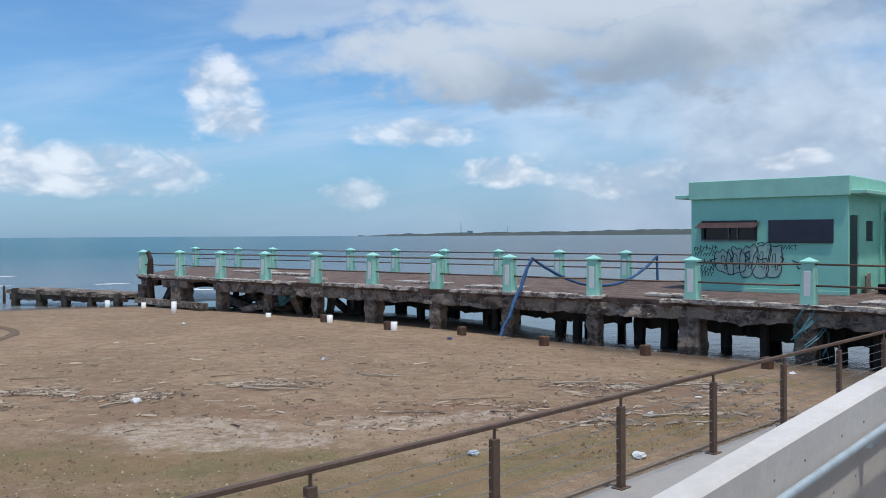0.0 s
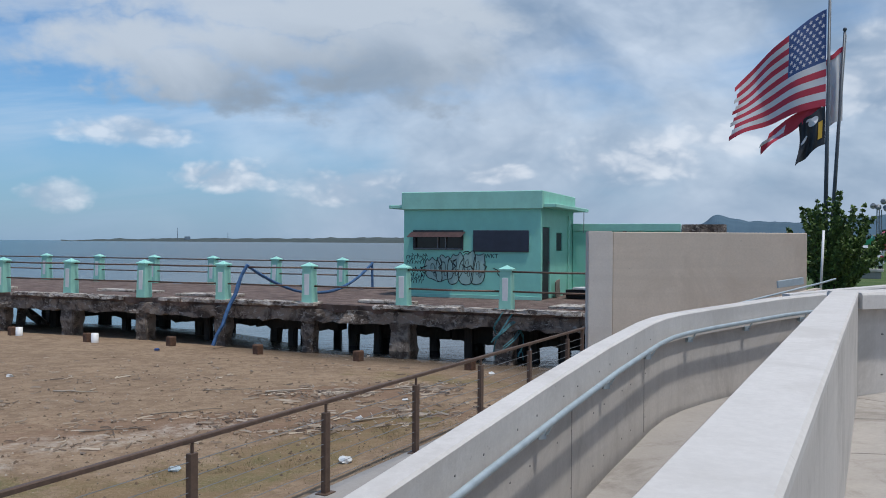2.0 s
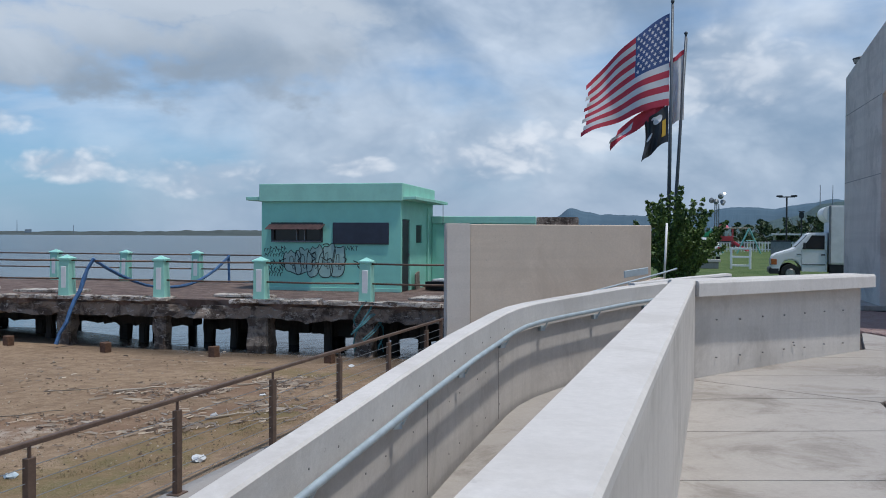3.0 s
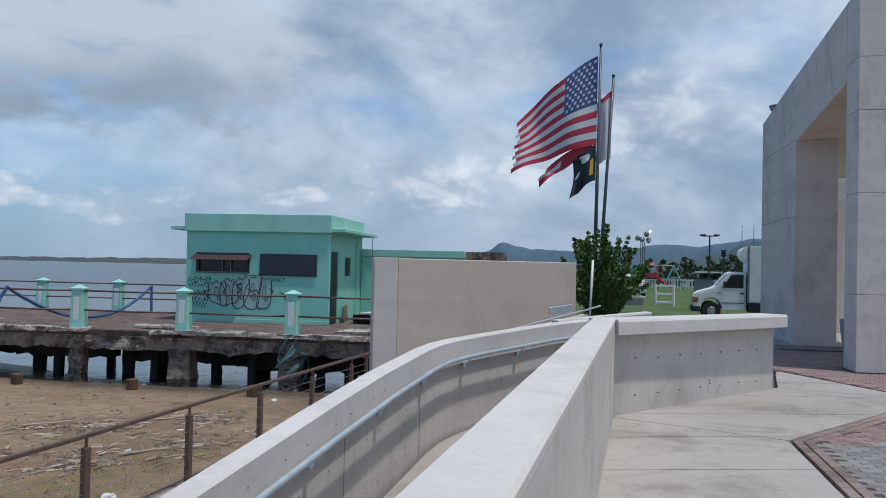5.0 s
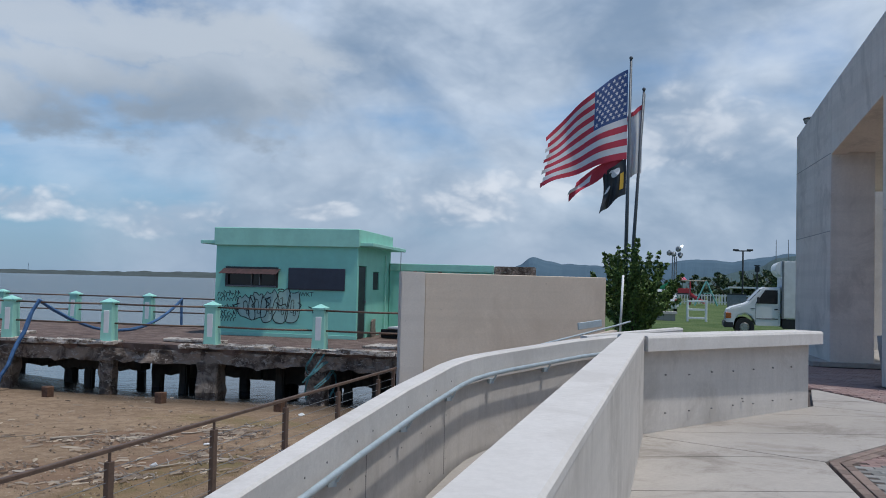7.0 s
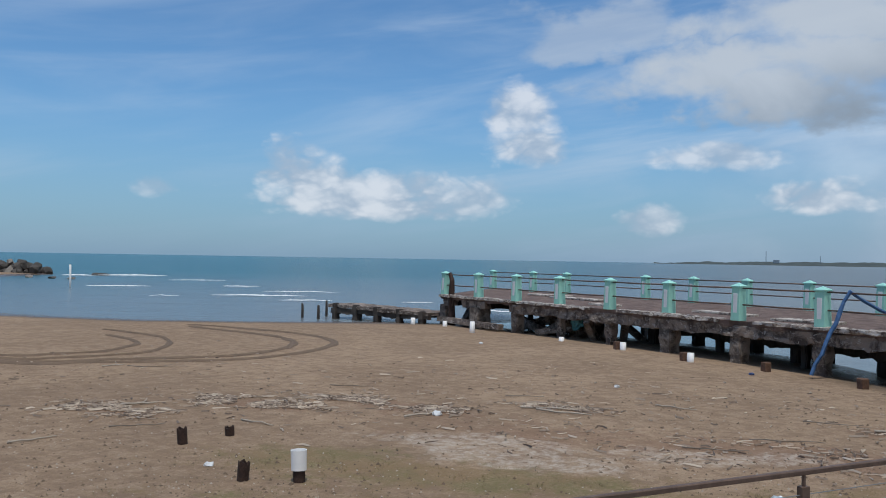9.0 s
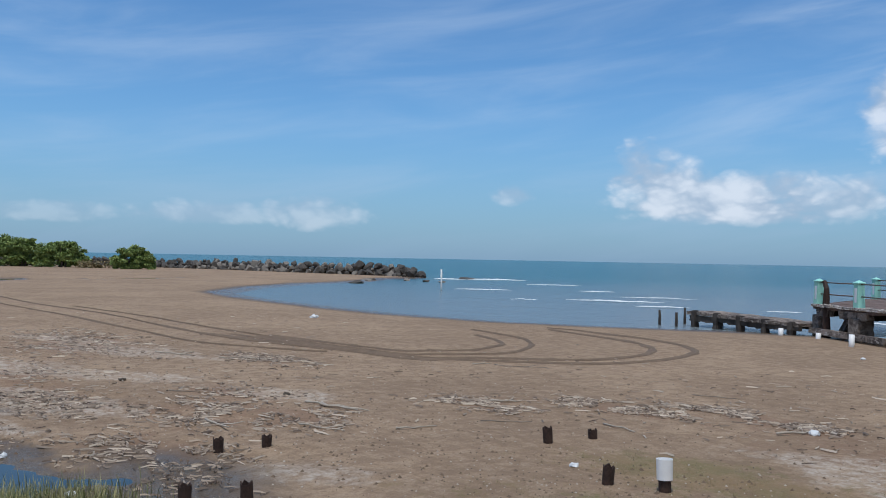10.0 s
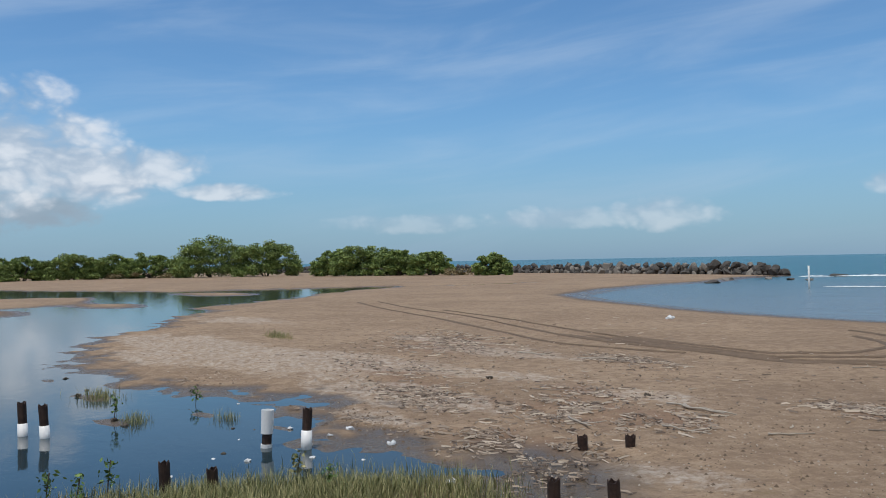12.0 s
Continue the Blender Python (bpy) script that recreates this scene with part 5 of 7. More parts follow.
# boards, tyre and tub beside the hut door
solid("plank", roughen(cut(box(-0.24, -0.02, 0, 0.24, 0.02, 0.5, 0.01), 1), 0.03, 4), M_WOOD, "short weathered boards leaning on the hut wall", "boards", HOUSE @ pose(-0.12, 1.45, 0.0, 0, -9, 90))
tub = thing("boat_tub", "dark tub with white lid lying on the deck", "tub", HOUSE @ pose(-1.15, 1.15, 0, 0, 0, 12))
part("hull", roughen(cut(box(-0.75, -0.34, 0.02, 0.75, 0.34, 0.26, 0.09), 1), 0.03, 3), M_TYRE, tub, "black rubber hull")
part("lid", box(-0.8, -0.3, 0.27, 0.45, 0.3, 0.33, 0.02), M_WHITE_M, tub, "white board on top")
# lower green wall beyond the hut
yard = thing("yard_wall", "mint green yard wall beyond the hut", "wall", HOUSE @ pose(0, HD, 0))
part("wall", box(-3.3, -0.16, 0, -0.02, 0, 1.95, 0.01), M_MINT, yard)
part("band", box(-3.3, -0.22, 1.952, -0.02, 0.04, 2.18, 0.012), M_MINT_L, yard)
part("wall", box(-4.6, -0.12, 0, -3.32, 0.04, 2.16, 0.02), M_OLD, yard, "unpainted grey-green block")
for x in (-0.9, -1.7):
    part("pier", box(x, -0.24, 0, x + 0.12, -0.162, 1.95, 0.01), M_OLD, yard)

# ---------------------------------------------------------------- low ruined jetty beyond the pier
JET = pose(-12.6, 35.6, 0, 0, 0, math.degrees(math.atan2(2.4, -6.6)))
jetty = thing("ruined_jetty", "low broken timber and concrete jetty at the water", "jetty", JET)
jd = deck_piece(0, 6.2, -0.9, 0.9, 9, -0.62, 0.15)
for v in jd.verts:
    v.co.z += 0.020 * (v.co.x - 3.5)
part("deck", jd, M_OLD, jetty, "brown crumbling deck")
for i in range(5):
    for v in (-0.75, 0.75):
        part("support_column", pile_mesh(0.27, -1.9, -0.66 + 0.02 * (i * 1.6 - 3.5) + (0.08 if v > 0 else 0), i * 2 + v), M_SHADED_PILE_STAKE, jetty, m=pose(0.4 + i * 1.35, v, 0))
part("girder", girder(0, 6.1, -0.72, -0.76, -1.0, 0.2, 3), M_SHADED_PILE_STAKE, jetty)
part("girder", girder(0, 6.1, 0.72, -0.76, -1.0, 0.2, 5), M_SHADED_PILE_STAKE, jetty)

# ---------------------------------------------------------------- apron, cable rail
D45 = Vector((0.7071, 0.7071, 0))
N45 = Vector((-0.7071, 0.7071, 0))


def lane(s, o, z=0.0):
    """A point s metres along the ramp's line and o metres to its seaward side."""
    p = D45 * s + N45 * o
    return (p.x, p.y, z)


solid("apron", prism([lane(-0.3, 2.0)[:2], lane(16.1, 2.0)[:2], lane(16.6, 5.2)[:2], lane(-0.3, 5.2)[:2]], -1.35, -1.015, 0.012), M_APRON, "grey concrete apron under the rail", "pavement", kind="structure")
fence = thing("cable_rail", "brown steel post and cable railing on the apron", "railing")
S0, SP = 7.70, 2.0      # first post of the visible run, spacing
posts = [S0 + SP * k for k in range(-3, 5)]
for s in posts:
    p = part("post", box(-0.045, -0.03, 0, 0.045, 0.03, 0.86, 0.004), M_RAIL, fence, m=pose(*lane(s, 5.07, -1.015), 0, 0, 45))
    part("pin", tube([(0, 0, 0.86), (0, 0, 0.955)], 0.016, 6), M_RAIL, p)
    part("base_plate", box(-0.09, -0.07, 0, 0.09, 0.07, 0.012, 0.002), M_RAIL, p)
part("handrail", box(posts[0] - 0.2, 5.045, -0.062, 16.75, 5.095, -0.018, 0.008, m=Matrix(((D45.x, N45.x, 0, 0), (D45.y, N45.y, 0, 0), (0, 0, 1, 0), (0, 0, 0, 1)))), M_RAIL, fence)
for z in (0.14, 0.27, 0.40, 0.53, 0.66, 0.79):
    part("cable", tube([lane(posts[0], 5.07, -1.015 + z), lane(16.7, 5.07, -1.015 + z)], 0.004, 4), M_GREYMET, fence)
p = part("post", box(-0.03, -0.03, 0, 0.03, 0.03, 0.99, 0.004), M_RAIL, fence, m=pose(*lane(16.6, 5.07, -1.015), 0, 0, 45))

# ---------------------------------------------------------------- ramp between two parapets, plaza
def ramp_top(x):
    return float(np.interp(x, [-2.2, 1.12, 2.43, 3.3, 4.0, 5.15, 5.95, 6.5, 7.2, 8.1, 10.2], [0.03, 0.42, 0.575, 0.67, 0.735, 0.81, 0.84, 0.86, 0.89, 0.93, 0.965]))


OUT = [(-2.2, 0.62), (0, 2.82), (1.1, 3.92), (2.0, 4.82), (3.0, 5.82), (4.0, 6.82), (5.15, 7.97), (5.55, 8.34), (5.95, 8.62), (6.5, 8.90), (7.2, 9.18), (8.1, 9.54), (10.2, 10.38)]   # inner face of the outer wall
path = [(x, y, ramp_top(x)) for x, y in OUT]
outer = thing("ramp_wall", "pale concrete ramp wall with rounded coping", "wall", kind="structure")
part("body", sweep([(0.05, -2.1), (0.20, -2.1), (0.20, -0.29), (0.05, -0.29)], path), M_CONC, outer)
part("coping", sweep([(0.0, -0.289), (0.212, -0.289), (0.212, -0.05), (0.195, -0.018), (0.165, 0.0), (0.02, 0.0), (0.0, -0.015)], path), M_COPING, outer, "worn pale coping")
floor = bmesh.new()
rows = []
for x, y, z in path:
    k = 1.62 if x < 5.6 else 1.75
    nx, ny = (0.7071, -0.7071) if x < 5.6 else (0.38, -0.925)
    rows.append([floor.verts.new(q) for q in ((x, y, z - 1.13), (x + nx * k, y + ny * k, z - 1.13), (x + nx * k, y + ny * k, z - 1.6), (x, y, z - 1.6))])
for a, b in zip(rows, rows[1:]):
    for i in range(4):
        floor.faces.new((a[i], a[(i + 1) % 4], b[(i + 1) % 4], b[i]))
bmesh.ops.recalc_face_normals(floor, faces=floor.faces[:])
solid("ramp_floor", floor, M_SLAB, "stained concrete ramp between the walls", "ramp", kind="structure")
# pipe handrail on the inner face of the ramp wall
hr = thing("ramp_handrail", "pale blue-grey steel pipe handrail on the ramp wall", "handrail")
rp = []
for i, (x, y, z) in enumerate(path):
    nx, ny = (0.7071, -0.7071) if x < 5.3 else ((0.6, -0.8) if x < 6 else (0.38, -0.925))
    rp.append((x + nx * 0.085, y + ny * 0.085, z - 0.215))
part("pipe", tube(rp, 0.026, 10), M_GALV, hr, smooth=True)
for x in (0.6, 1.7, 2.75, 3.9, 5.0, 6.1, 7.3, 8.6):
    y = x + 2.82 if x < 5.15 else float(np.interp(x, [q[0] for q in OUT], [q[1] for q in OUT]))
    z = ramp_top(x) - 0.215
    nx, ny = (0.7071, -0.7071) if x < 5.3 else (0.42, -0.9)
    b = tube([(x, y, z - 0.10), (x + nx * 0.05, y + ny * 0.05, z - 0.09), (x + nx * 0.085, y + ny * 0.085, z - 0.02)], 0.010, 6)
    box(x - 0.03, y - 0.03, z - 0.13, x + 0.03, y + 0.03, z - 0.07, 0, b)
    part("bracket", b, M_GALV, hr)
# form-tie holes and joints on the wall face
ties = bmesh.new()
for s in range(14):
    for dz in (0.16, 0.52, 0.98):
        x = 0.75 + s * 0.33 + 0.05 * math.sin(s * 3)
        if x < 5.15:
            q = Vector((x, x + 2.82, ramp_top(x) - dz)) + Vector((0.7071, -0.7071, 0)) * (0.001 if dz < 0.285 else -0.049)
            bmesh.ops.create_cone(ties, cap_ends=True, segments=8, radius1=0.008, radius2=0.008, depth=0.006, matrix=Matrix.Translation(q) @ Euler((radians(90), 0, radians(45))).to_matrix().to_4x4())
part("tie_holes", ties, M_TIE, outer, "small dark form-tie holes", kind="stuff")
for x in (1.25, 3.35, 5.05):
    z = ramp_top(x)
    part("joint", box(-0.006, 0.046, z - 1.13, 0.006, 0.054, z - 0.29, m=pose(x, x + 2.82, 0, 0, 0, 45)), M_APRON, outer)

# inner parapet beside the plaza, with its return wall
TOP = 1.13
inner = thing("plaza_parapet", "thick pale concrete parapet with broad smooth coping", "wall", kind="structure")
main = [(-4.035, -4.005, 0), (-0.035, -0.005, 0), (3.965, 3.995, 0), (7.585, 7.615, 0)]
part("body", sweep([(0.031, -2.0), (0.305, -2.0), (0.305, TOP - 0.05), (0.031, TOP - 0.05)], main), M_CONC, inner)
part("coping", sweep([(0.028, TOP - 0.049), (0.314, TOP - 0.049), (0.314, TOP - 0.015), (0.30, TOP), (0.042, TOP), (0.028, TOP - 0.015)], main + [(7.9, 7.93, 0)]), M_COPING, inner, "broad white-grey coping")
part("body", sweep([(0.08, -0.4), (0.36, -0.4), (0.36, TOP - 0.19), (0.08, TOP - 0.19)], [(7.50, 7.682, 0), (11.42, 8.22, 0)]), M_CONC, inner)
part("coping", sweep([(-0.02, TOP - 0.19), (0.46, TOP - 0.19), (0.46, TOP - 0.035), (0.44, TOP - 0.006), (0.0, TOP - 0.006), (-0.02, TOP - 0.035)], [(7.60, 7.63, 0), (11.48, 8.13, 0)]), M_COPING, inner)
ties = bmesh.new()
for x, z in [(7.95 + 0.42 * k, 1.03 + 0.01 * math.sin(k * 5)) for k in range(9)] + [(8.1 + 0.47 * k, zz + 0.015 * math.sin(k * 3 + zz)) for k in range(7) for zz in (0.16, 0.62)] + [(9.72, 0.24), (9.74, 0.20)]:
    y = 7.72 + (x - 7.78) * 0.137 + (0.06 if z < 0.9 else -0.045)
    bmesh.ops.create_cone(ties, cap_ends=True, segments=8, radius1=0.009, radius2=0.009, depth=0.02, matrix=Matrix.Translation((x, y, z)) @ Euler((radians(90), 0, radians(8))).to_matrix().to_4x4())
part("tie_holes", ties, M_TIE, inner, kind="stuff")
part("joint", box(-0.006, -0.004, 0.02, 0.006, 0.004, TOP - 0.2, m=pose(10.05, 8.118, 0, 0, 0, 7.8)), M_APRON, inner)
low = thing("landing_wall", "low pale concrete wall on the ramp landing", "wall", kind="structure")
lw = [(8.9, 10.30, 0.93), (9.7, 10.15, 1.00), (10.55, 9.95, 1.07)]
part("body", sweep([(0, -2.2), (0.22, -2.2), (0.22, -0.03), (0, -0.03)], lw), M_CONC, low)
part("coping", sweep([(-0.003, -0.029), (0.223, -0.029), (0.21, 0), (0.01, 0)], lw), M_COPING, low)
second = thing("far_ramp_rail", "sloping grey pipe rail on a low ramp wall", "handrail")
part("wall", sweep([(0, -1.2), (0.15, -1.2), (0.15, -0.06), (0, -0.06)], [(9.5, 12.3, 0.62), (11.4, 12.45, 0.94)]), M_CREAM, second)
part("pipe", tube([(9.5, 12.32, 0.64), (11.4, 12.47, 0.97), (11.8, 12.55, 1.04)], 0.018, 8), M_GALV, second)
part("plate", box(-0.35, -0.02, 0, 0.25, 0.02, 0.13, 0.005), M_GALV, second, "flat grey metal plate", pose(11.2, 12.95, 0.90, 0, -6, 3))

# cream end wall standing at the water
cream = thing("cream_wall", "plain cream rendered wall with a thicker end pier", "wall", kind="structure")
ang = math.degrees(math.atan2(-1.45, 4.0))
part("body", box(0.50, 0.03, -2.0, 4.32, 0.30, 1.885, 0.012), M_CREAM, cream, m=pose(8.28, 15.35, 0, 0, 0, ang))
part("end_pier", box(0.0, 0.0, -2.0, 0.498, 0.34, 1.90, 0.02), M_CREAM_L, cream, "paler end pier", pose(8.28, 15.35, 0, 0, 0, ang))

# plaza slabs
def clip(poly, a, b):
    """The part of a polygon left of the line a to b."""
    out = []
    side = lambda p: (b[0] - a[0]) * (p[1] - a[1]) - (b[1] - a[1]) * (p[0] - a[0])
    for p, q in zip(poly, poly[1:] + poly[:1]):
        sp, sq = side(p), side(q)
        if sp >= 0:
            out.append(p)
        if sp * sq < 0:
            t = sp / (sp - sq)
            out.append((p[0] + (q[0] - p[0]) * t, p[1] + (q[1] - p[1]) * t))
    return out


def shrink(poly, d):
    c = (sum(p[0] for p in poly) / len(poly), sum(p[1] for p in poly) / len(poly))
    return [(p[0] + (c[0] - p[0]) * d / max(math.dist(p, c), 1e-3), p[1] + (c[1] - p[1]) * d / max(math.dist(p, c), 1e-3)) for p in poly]


def area(poly):
    return abs(sum(p[0] * q[1] - q[0] * p[1] for p, q in zip(poly, poly[1:] + poly[:1]))) / 2


plaza = thing("plaza_floor", "plaza of pale concrete slabs and red pavers", "pavement", kind="structure")
part("bed", prism([(-6, -5.82), (7.65, 7.83), (11.7, 8.40), (13.4, 10.2), (22, 20), (40, 10), (30, -10), (0, -16)], -0.6, -0.09), M_JOINT, plaza)
part("bed", prism([(1.0, -2.05), (8.13, 5.55), (12.56, 6.55), (13.9, 9.9), (22, 20), (39.9, 10), (29.9, -9.9), (0.1, -15.8)], -0.088, -0.014), M_JOINT, plaza)
SLABS = [[(-4, -3.82), (7.58, 7.76), (8.11, 5.60), (6.75, 4.18), (1.0, -2.0), (-2, -6)], [(7.58, 7.76), (11.62, 8.38), (12.53, 6.58), (8.11, 5.60)], [(11.62, 8.38), (13.6, 9.9), (12.53, 6.58)]]
for poly in SLABS:
    for i in range(-5, 12):
        strip = poly
        lo, hi = i * 1.55, (i + 1) * 1.55
        t = radians(-32)
        ux, uy = math.cos(t), math.sin(t)
        for d, sgn in ((lo, 1), (hi, -1)):
            a = (-uy * d, ux * d)
            b = (a[0] + ux * sgn, a[1] + uy * sgn)
            strip = clip(strip, a, b) if len(strip) > 2 else []
        if len(strip) > 2 and area(strip) > 0.03:
            slab = prism(shrink(strip, 0.012), -0.08, 0.0, 0.004)
            for v in slab.verts:        # the floor falls a little towards the parapet
                v.co.z -= 0.06 * min(max(1 - (v.co.x - v.co.y + 0.2) / 3.1, 0), 1)
            part("slab", slab, M_SLAB, plaza)

# ---------------------------------------------------------------- monument
MON = pose(14.85, 9.15, 0, 0, 0, math.degrees(math.atan2(-0.66, 0.75)))     # x along the front, y away from the viewer
mon = thing("monument", "tall board-marked concrete portal monument", "monument", MON)
levels = [0, 1.40, 3.24, 4.75, 5.72, 6.94]
for a, b in zip(levels, levels[1:]):
    part("wall_panel", box(0, 0, a + (0.004 if a else 0), 6.5, 0.75, b - 0.004, 0.006), M_TOWER, mon)
part("core", box(0.03, 0.03, 0, 6.47, 0.72, 6.9), M_APRON, mon)


def sloped(x0, y0, x1, y1, zl0, zh0, zl1, zh1):
    """A block between y0 and y1 with its lower and upper heights given at both ends."""
    b = box(x0, y0, 0, x1, y1, 1)
    for v in b.verts:
        far = v.co.y > (y0 + y1) / 2
        v.co.z = (zh1 if far else zh0) if v.co.z > 0.5 else (zl1 if far else zl0)
    bmesh.ops.bevel(b, geom=b.edges[:], offset=0.012, segments=1, affect="EDGES", clamp_overlap=True)
    return b


part("fascia", sloped(0.0, 0.76, 0.35, 4.70, 5.40, 6.93, 4.88, 6.46), M_TOWER, mon)
part("soffit", sloped(0.352, 0.76, 2.6, 4.70, 5.44, 5.75, 4.92, 5.25), M_TOWER, mon)
part("pillar", sloped(0.0, 4.71, 0.95, 8.60, 0, 6.46, 0, 5.95), M_TOWER, mon)
part("roof_slab", sloped(0.952, 4.72, 2.6, 8.60, 4.95, 5.25, 4.45, 4.80), M_TOWER, mon)
for z in (3.1, 4.9):
    part("groove", box(-0.004, 4.75, z, 0.0, 8.58, z + 0.02), M_APRON, mon)
part("column", box(2.0, 9.6, 0, 3.5, 10.6, 6.2, 0.02), M_COPING, mon, "pale sunlit column inside")
part("step", box(-0.4, 4.6, 0, 6.5, 11, 0.12, 0.01), M_SLAB, mon)


def floodlight(x, y, z, yaw):
    f = thing("floodlight", "small black floodlight on the monument's edge", "floodlight", MON @ pose(x, y, z, 0, 0, yaw) @ Matrix.Diagonal((0.72, 0.72, 0.72, 1)), group="floodlights on the monument")
    part("bracket", tube([(0, 0, 0), (0, 0, 0.10)], 0.03, 6), M_BLACK, f)
    part("housing", box(-0.17, -0.06, -0.11, 0.17, 0.05, 0.11, 0.015), M_BLACK, f, m=pose(0, 0, 0.24, 28, 0, 0))
    part("lens", box(-0.13, -0.07, -0.075, 0.13, -0.058, 0.075), M_CHROME, f, "grey glass", pose(0, 0, 0.24, 28, 0, 0))


floodlight(0.06, 0.2, 6.93, -40)
floodlight(0.1, 7.7, 6.07, -60)
floodlight(1.35, 0.3, 6.93, -160)
planter = bmesh.new()
prof = [(0.20, 0), (0.25, 0.3), (0.31, 0.75), (0.33, 1.0), (0.27, 1.0), (0.25, 0.85), (0.0, 0.85)]
rings = [[planter.verts.new((r * math.cos(k * math.pi / 12), r * math.sin(k * math.pi / 12), z)) for k in range(24)] for r, z in prof[:-1]]
for a, b in zip(rings, rings[1:]):
    for k in range(24):
        planter.faces.new((a[k], a[(k + 1) % 24], b[(k + 1) % 24], b[k]))
planter.faces.new(rings[0][::-1])
planter.faces.new(rings[-1])
solid("planter", planter, M_APRON, "tall tapered grey concrete planter", "planter", MON @ pose(0.34, 1.15, 0.0) @ Matrix.Diagonal((0.92, 0.92, 0.90, 1)), smooth=True)

# ---------------------------------------------------------------- park behind: bush, poles, flags
LAWN = 0.02


def bearing(px_az, dist, z=LAWN):
    """A point at an azimuth in degrees and a distance from the lookout."""
    return dist * math.cos(radians(px_az)), dist * math.sin(radians(px_az)), z


def shrub_big(x, y, z, height, width, seed, material, name, label, leaf=0.13, count=150, clumps=46):
    g = rnd(seed)
    t = thing(name, label, "bush" if name == "bush" else "tree", pose(x, y, z))
    stem = bmesh.new()
    for k in range(7):
        a = g.uniform(0, 6.28)
        r = g.uniform(0.2, 0.42) * width
        tube([(0.12 * math.cos(a), 0.12 * math.sin(a), 0), (r * 0.45 * math.cos(a), r * 0.45 * math.sin(a), height * 0.4), (r * math.cos(a), r * math.sin(a), height * g.uniform(0.7, 0.95))], 0.06 * height / 3, 5, stem, 0.02)
    part("trunk", stem, M_BARK, t)
    cl = []
    for _ in range(clumps):
        a, q = g.uniform(0, 6.28), g.random() ** 0.6
        zz = g.uniform(0.10, 1.0)
        rr = width * 0.5 * q * (0.38 + 0.70 * math.sin(min(zz * 1.9, 2.2)))
        r = g.uniform(0.05, 0.13) * height
        cl.append(((rr * math.cos(a), rr * math.sin(a), zz * height * (1 - 0.18 * q)), (r, r, r * 0.8)))
    part("crown", leaf_mesh(cl, count, leaf, 0.5, g), material, t)
    return t


def flag_bush(x, y, z, height, width, seed):
    """A bush narrow at the foot, whose sprays spread and thin out towards the top."""
    g = rnd(seed)
    t = thing("bush", "dense green leafy bush below the flagpoles", "bush", pose(x, y, z))
    stem, cl = bmesh.new(), []
    for k in range(95):
        a, q = g.uniform(0, 6.28), g.random() ** 0.55
        reach = width * 0.5 * q
        top = height * g.uniform(0.45, 1.0) * (1.02 - 0.26 * q)
        p0 = Vector((0.28 * q * math.cos(a), 0.28 * q * math.sin(a), 0))
        p1 = Vector((reach * 0.50 * math.cos(a), reach * 0.50 * math.sin(a), top * 0.55))
        p2 = Vector((reach * math.cos(a + 0.2), reach * math.sin(a + 0.2), top))
        if k < 26:
            tube([p0, p1, p2], 0.03, 4, stem, 0.008)
        for f in (0.15, 0.30, 0.45, 0.56, 0.66, 0.76, 0.85, 0.93, 1.0, 1.06):
            p = (p0.lerp(p1, f * 2) if f < 0.5 else p1.lerp(p2, f * 2 - 1))
            r = 0.19 - 0.11 * f
            cl.append((p, (r, r, r * 0.9)))
    part("trunk", stem, M_BARK, t)
    part("crown", leaf_mesh(cl, 26, 0.062, 0.6, g, 1.1), M_LEAF_BUSH, t)


flag_bush(20.1, 21.55, LAWN, 3.25, 3.1, 11)
solid("slanting_pole", tube([(0, 0, 0), (0.10, 0.0, 2.05)], 0.035, 8), M_PVC, "slim white pole leaning before the bush", "pole", pose(18.30, 20.15, LAWN), smooth=True)
# flagpoles
for x, y, h, lean in ((21.52, 23.56, 9.92, 0.07), (22.57, 24.53, 9.09, 0.34)):
    fp = thing("flagpole", "slim grey metal flagpole in the park", "flagpole", pose(x, y, LAWN), group="flagpoles")
    part("pole", tube([(0, 0, 0), (lean * 0.5, -lean * 0.45, h * 0.5), (lean, -lean * 0.9, h)], 0.085, 10, taper=0.045), M_POLE, fp, smooth=True)
    ball = bmesh.new()
    bmesh.ops.create_uvsphere(ball, u_segments=10, v_segments=6, radius=0.07)
    part("finial", ball, M_POLE, fp, m=pose(lean, -lean * 0.9, h + 0.07))
    part("rope", tube([(0.1, 0.05, 0.6), (0.09 + lean, 0.05 - lean, h - 0.1)], 0.012, 4), M_WHITE_M, fp)

LEFT = Vector((-0.735, 0.678, 0))
AWAY = Vector((0.678, 0.735, 0))


def cloth(u, v, size, drops, wave, seed):
    """A point of a flying flag: u along the fly, v down the hoist."""
    w, h = size
    x = w * u
    drop = drops[0] * u ** 1.25 * (1 - v) + drops[1] * u ** 1.4 * v
    side = wave * u ** 0.6 * (math.sin(u * 8.2 + v * 2.1 + seed) + 0.45 * math.sin(u * 15 - v * 3.5 + seed * 2))
    lift = 0.06 * u * math.sin(u * 9 + v * 5 + seed)
    p = LEFT * (x * 0.965 - 0.1 * u * math.sin(v * 3 + seed)) + AWAY * side
    return Vector((p.x, p.y, -h * v - drop + lift))


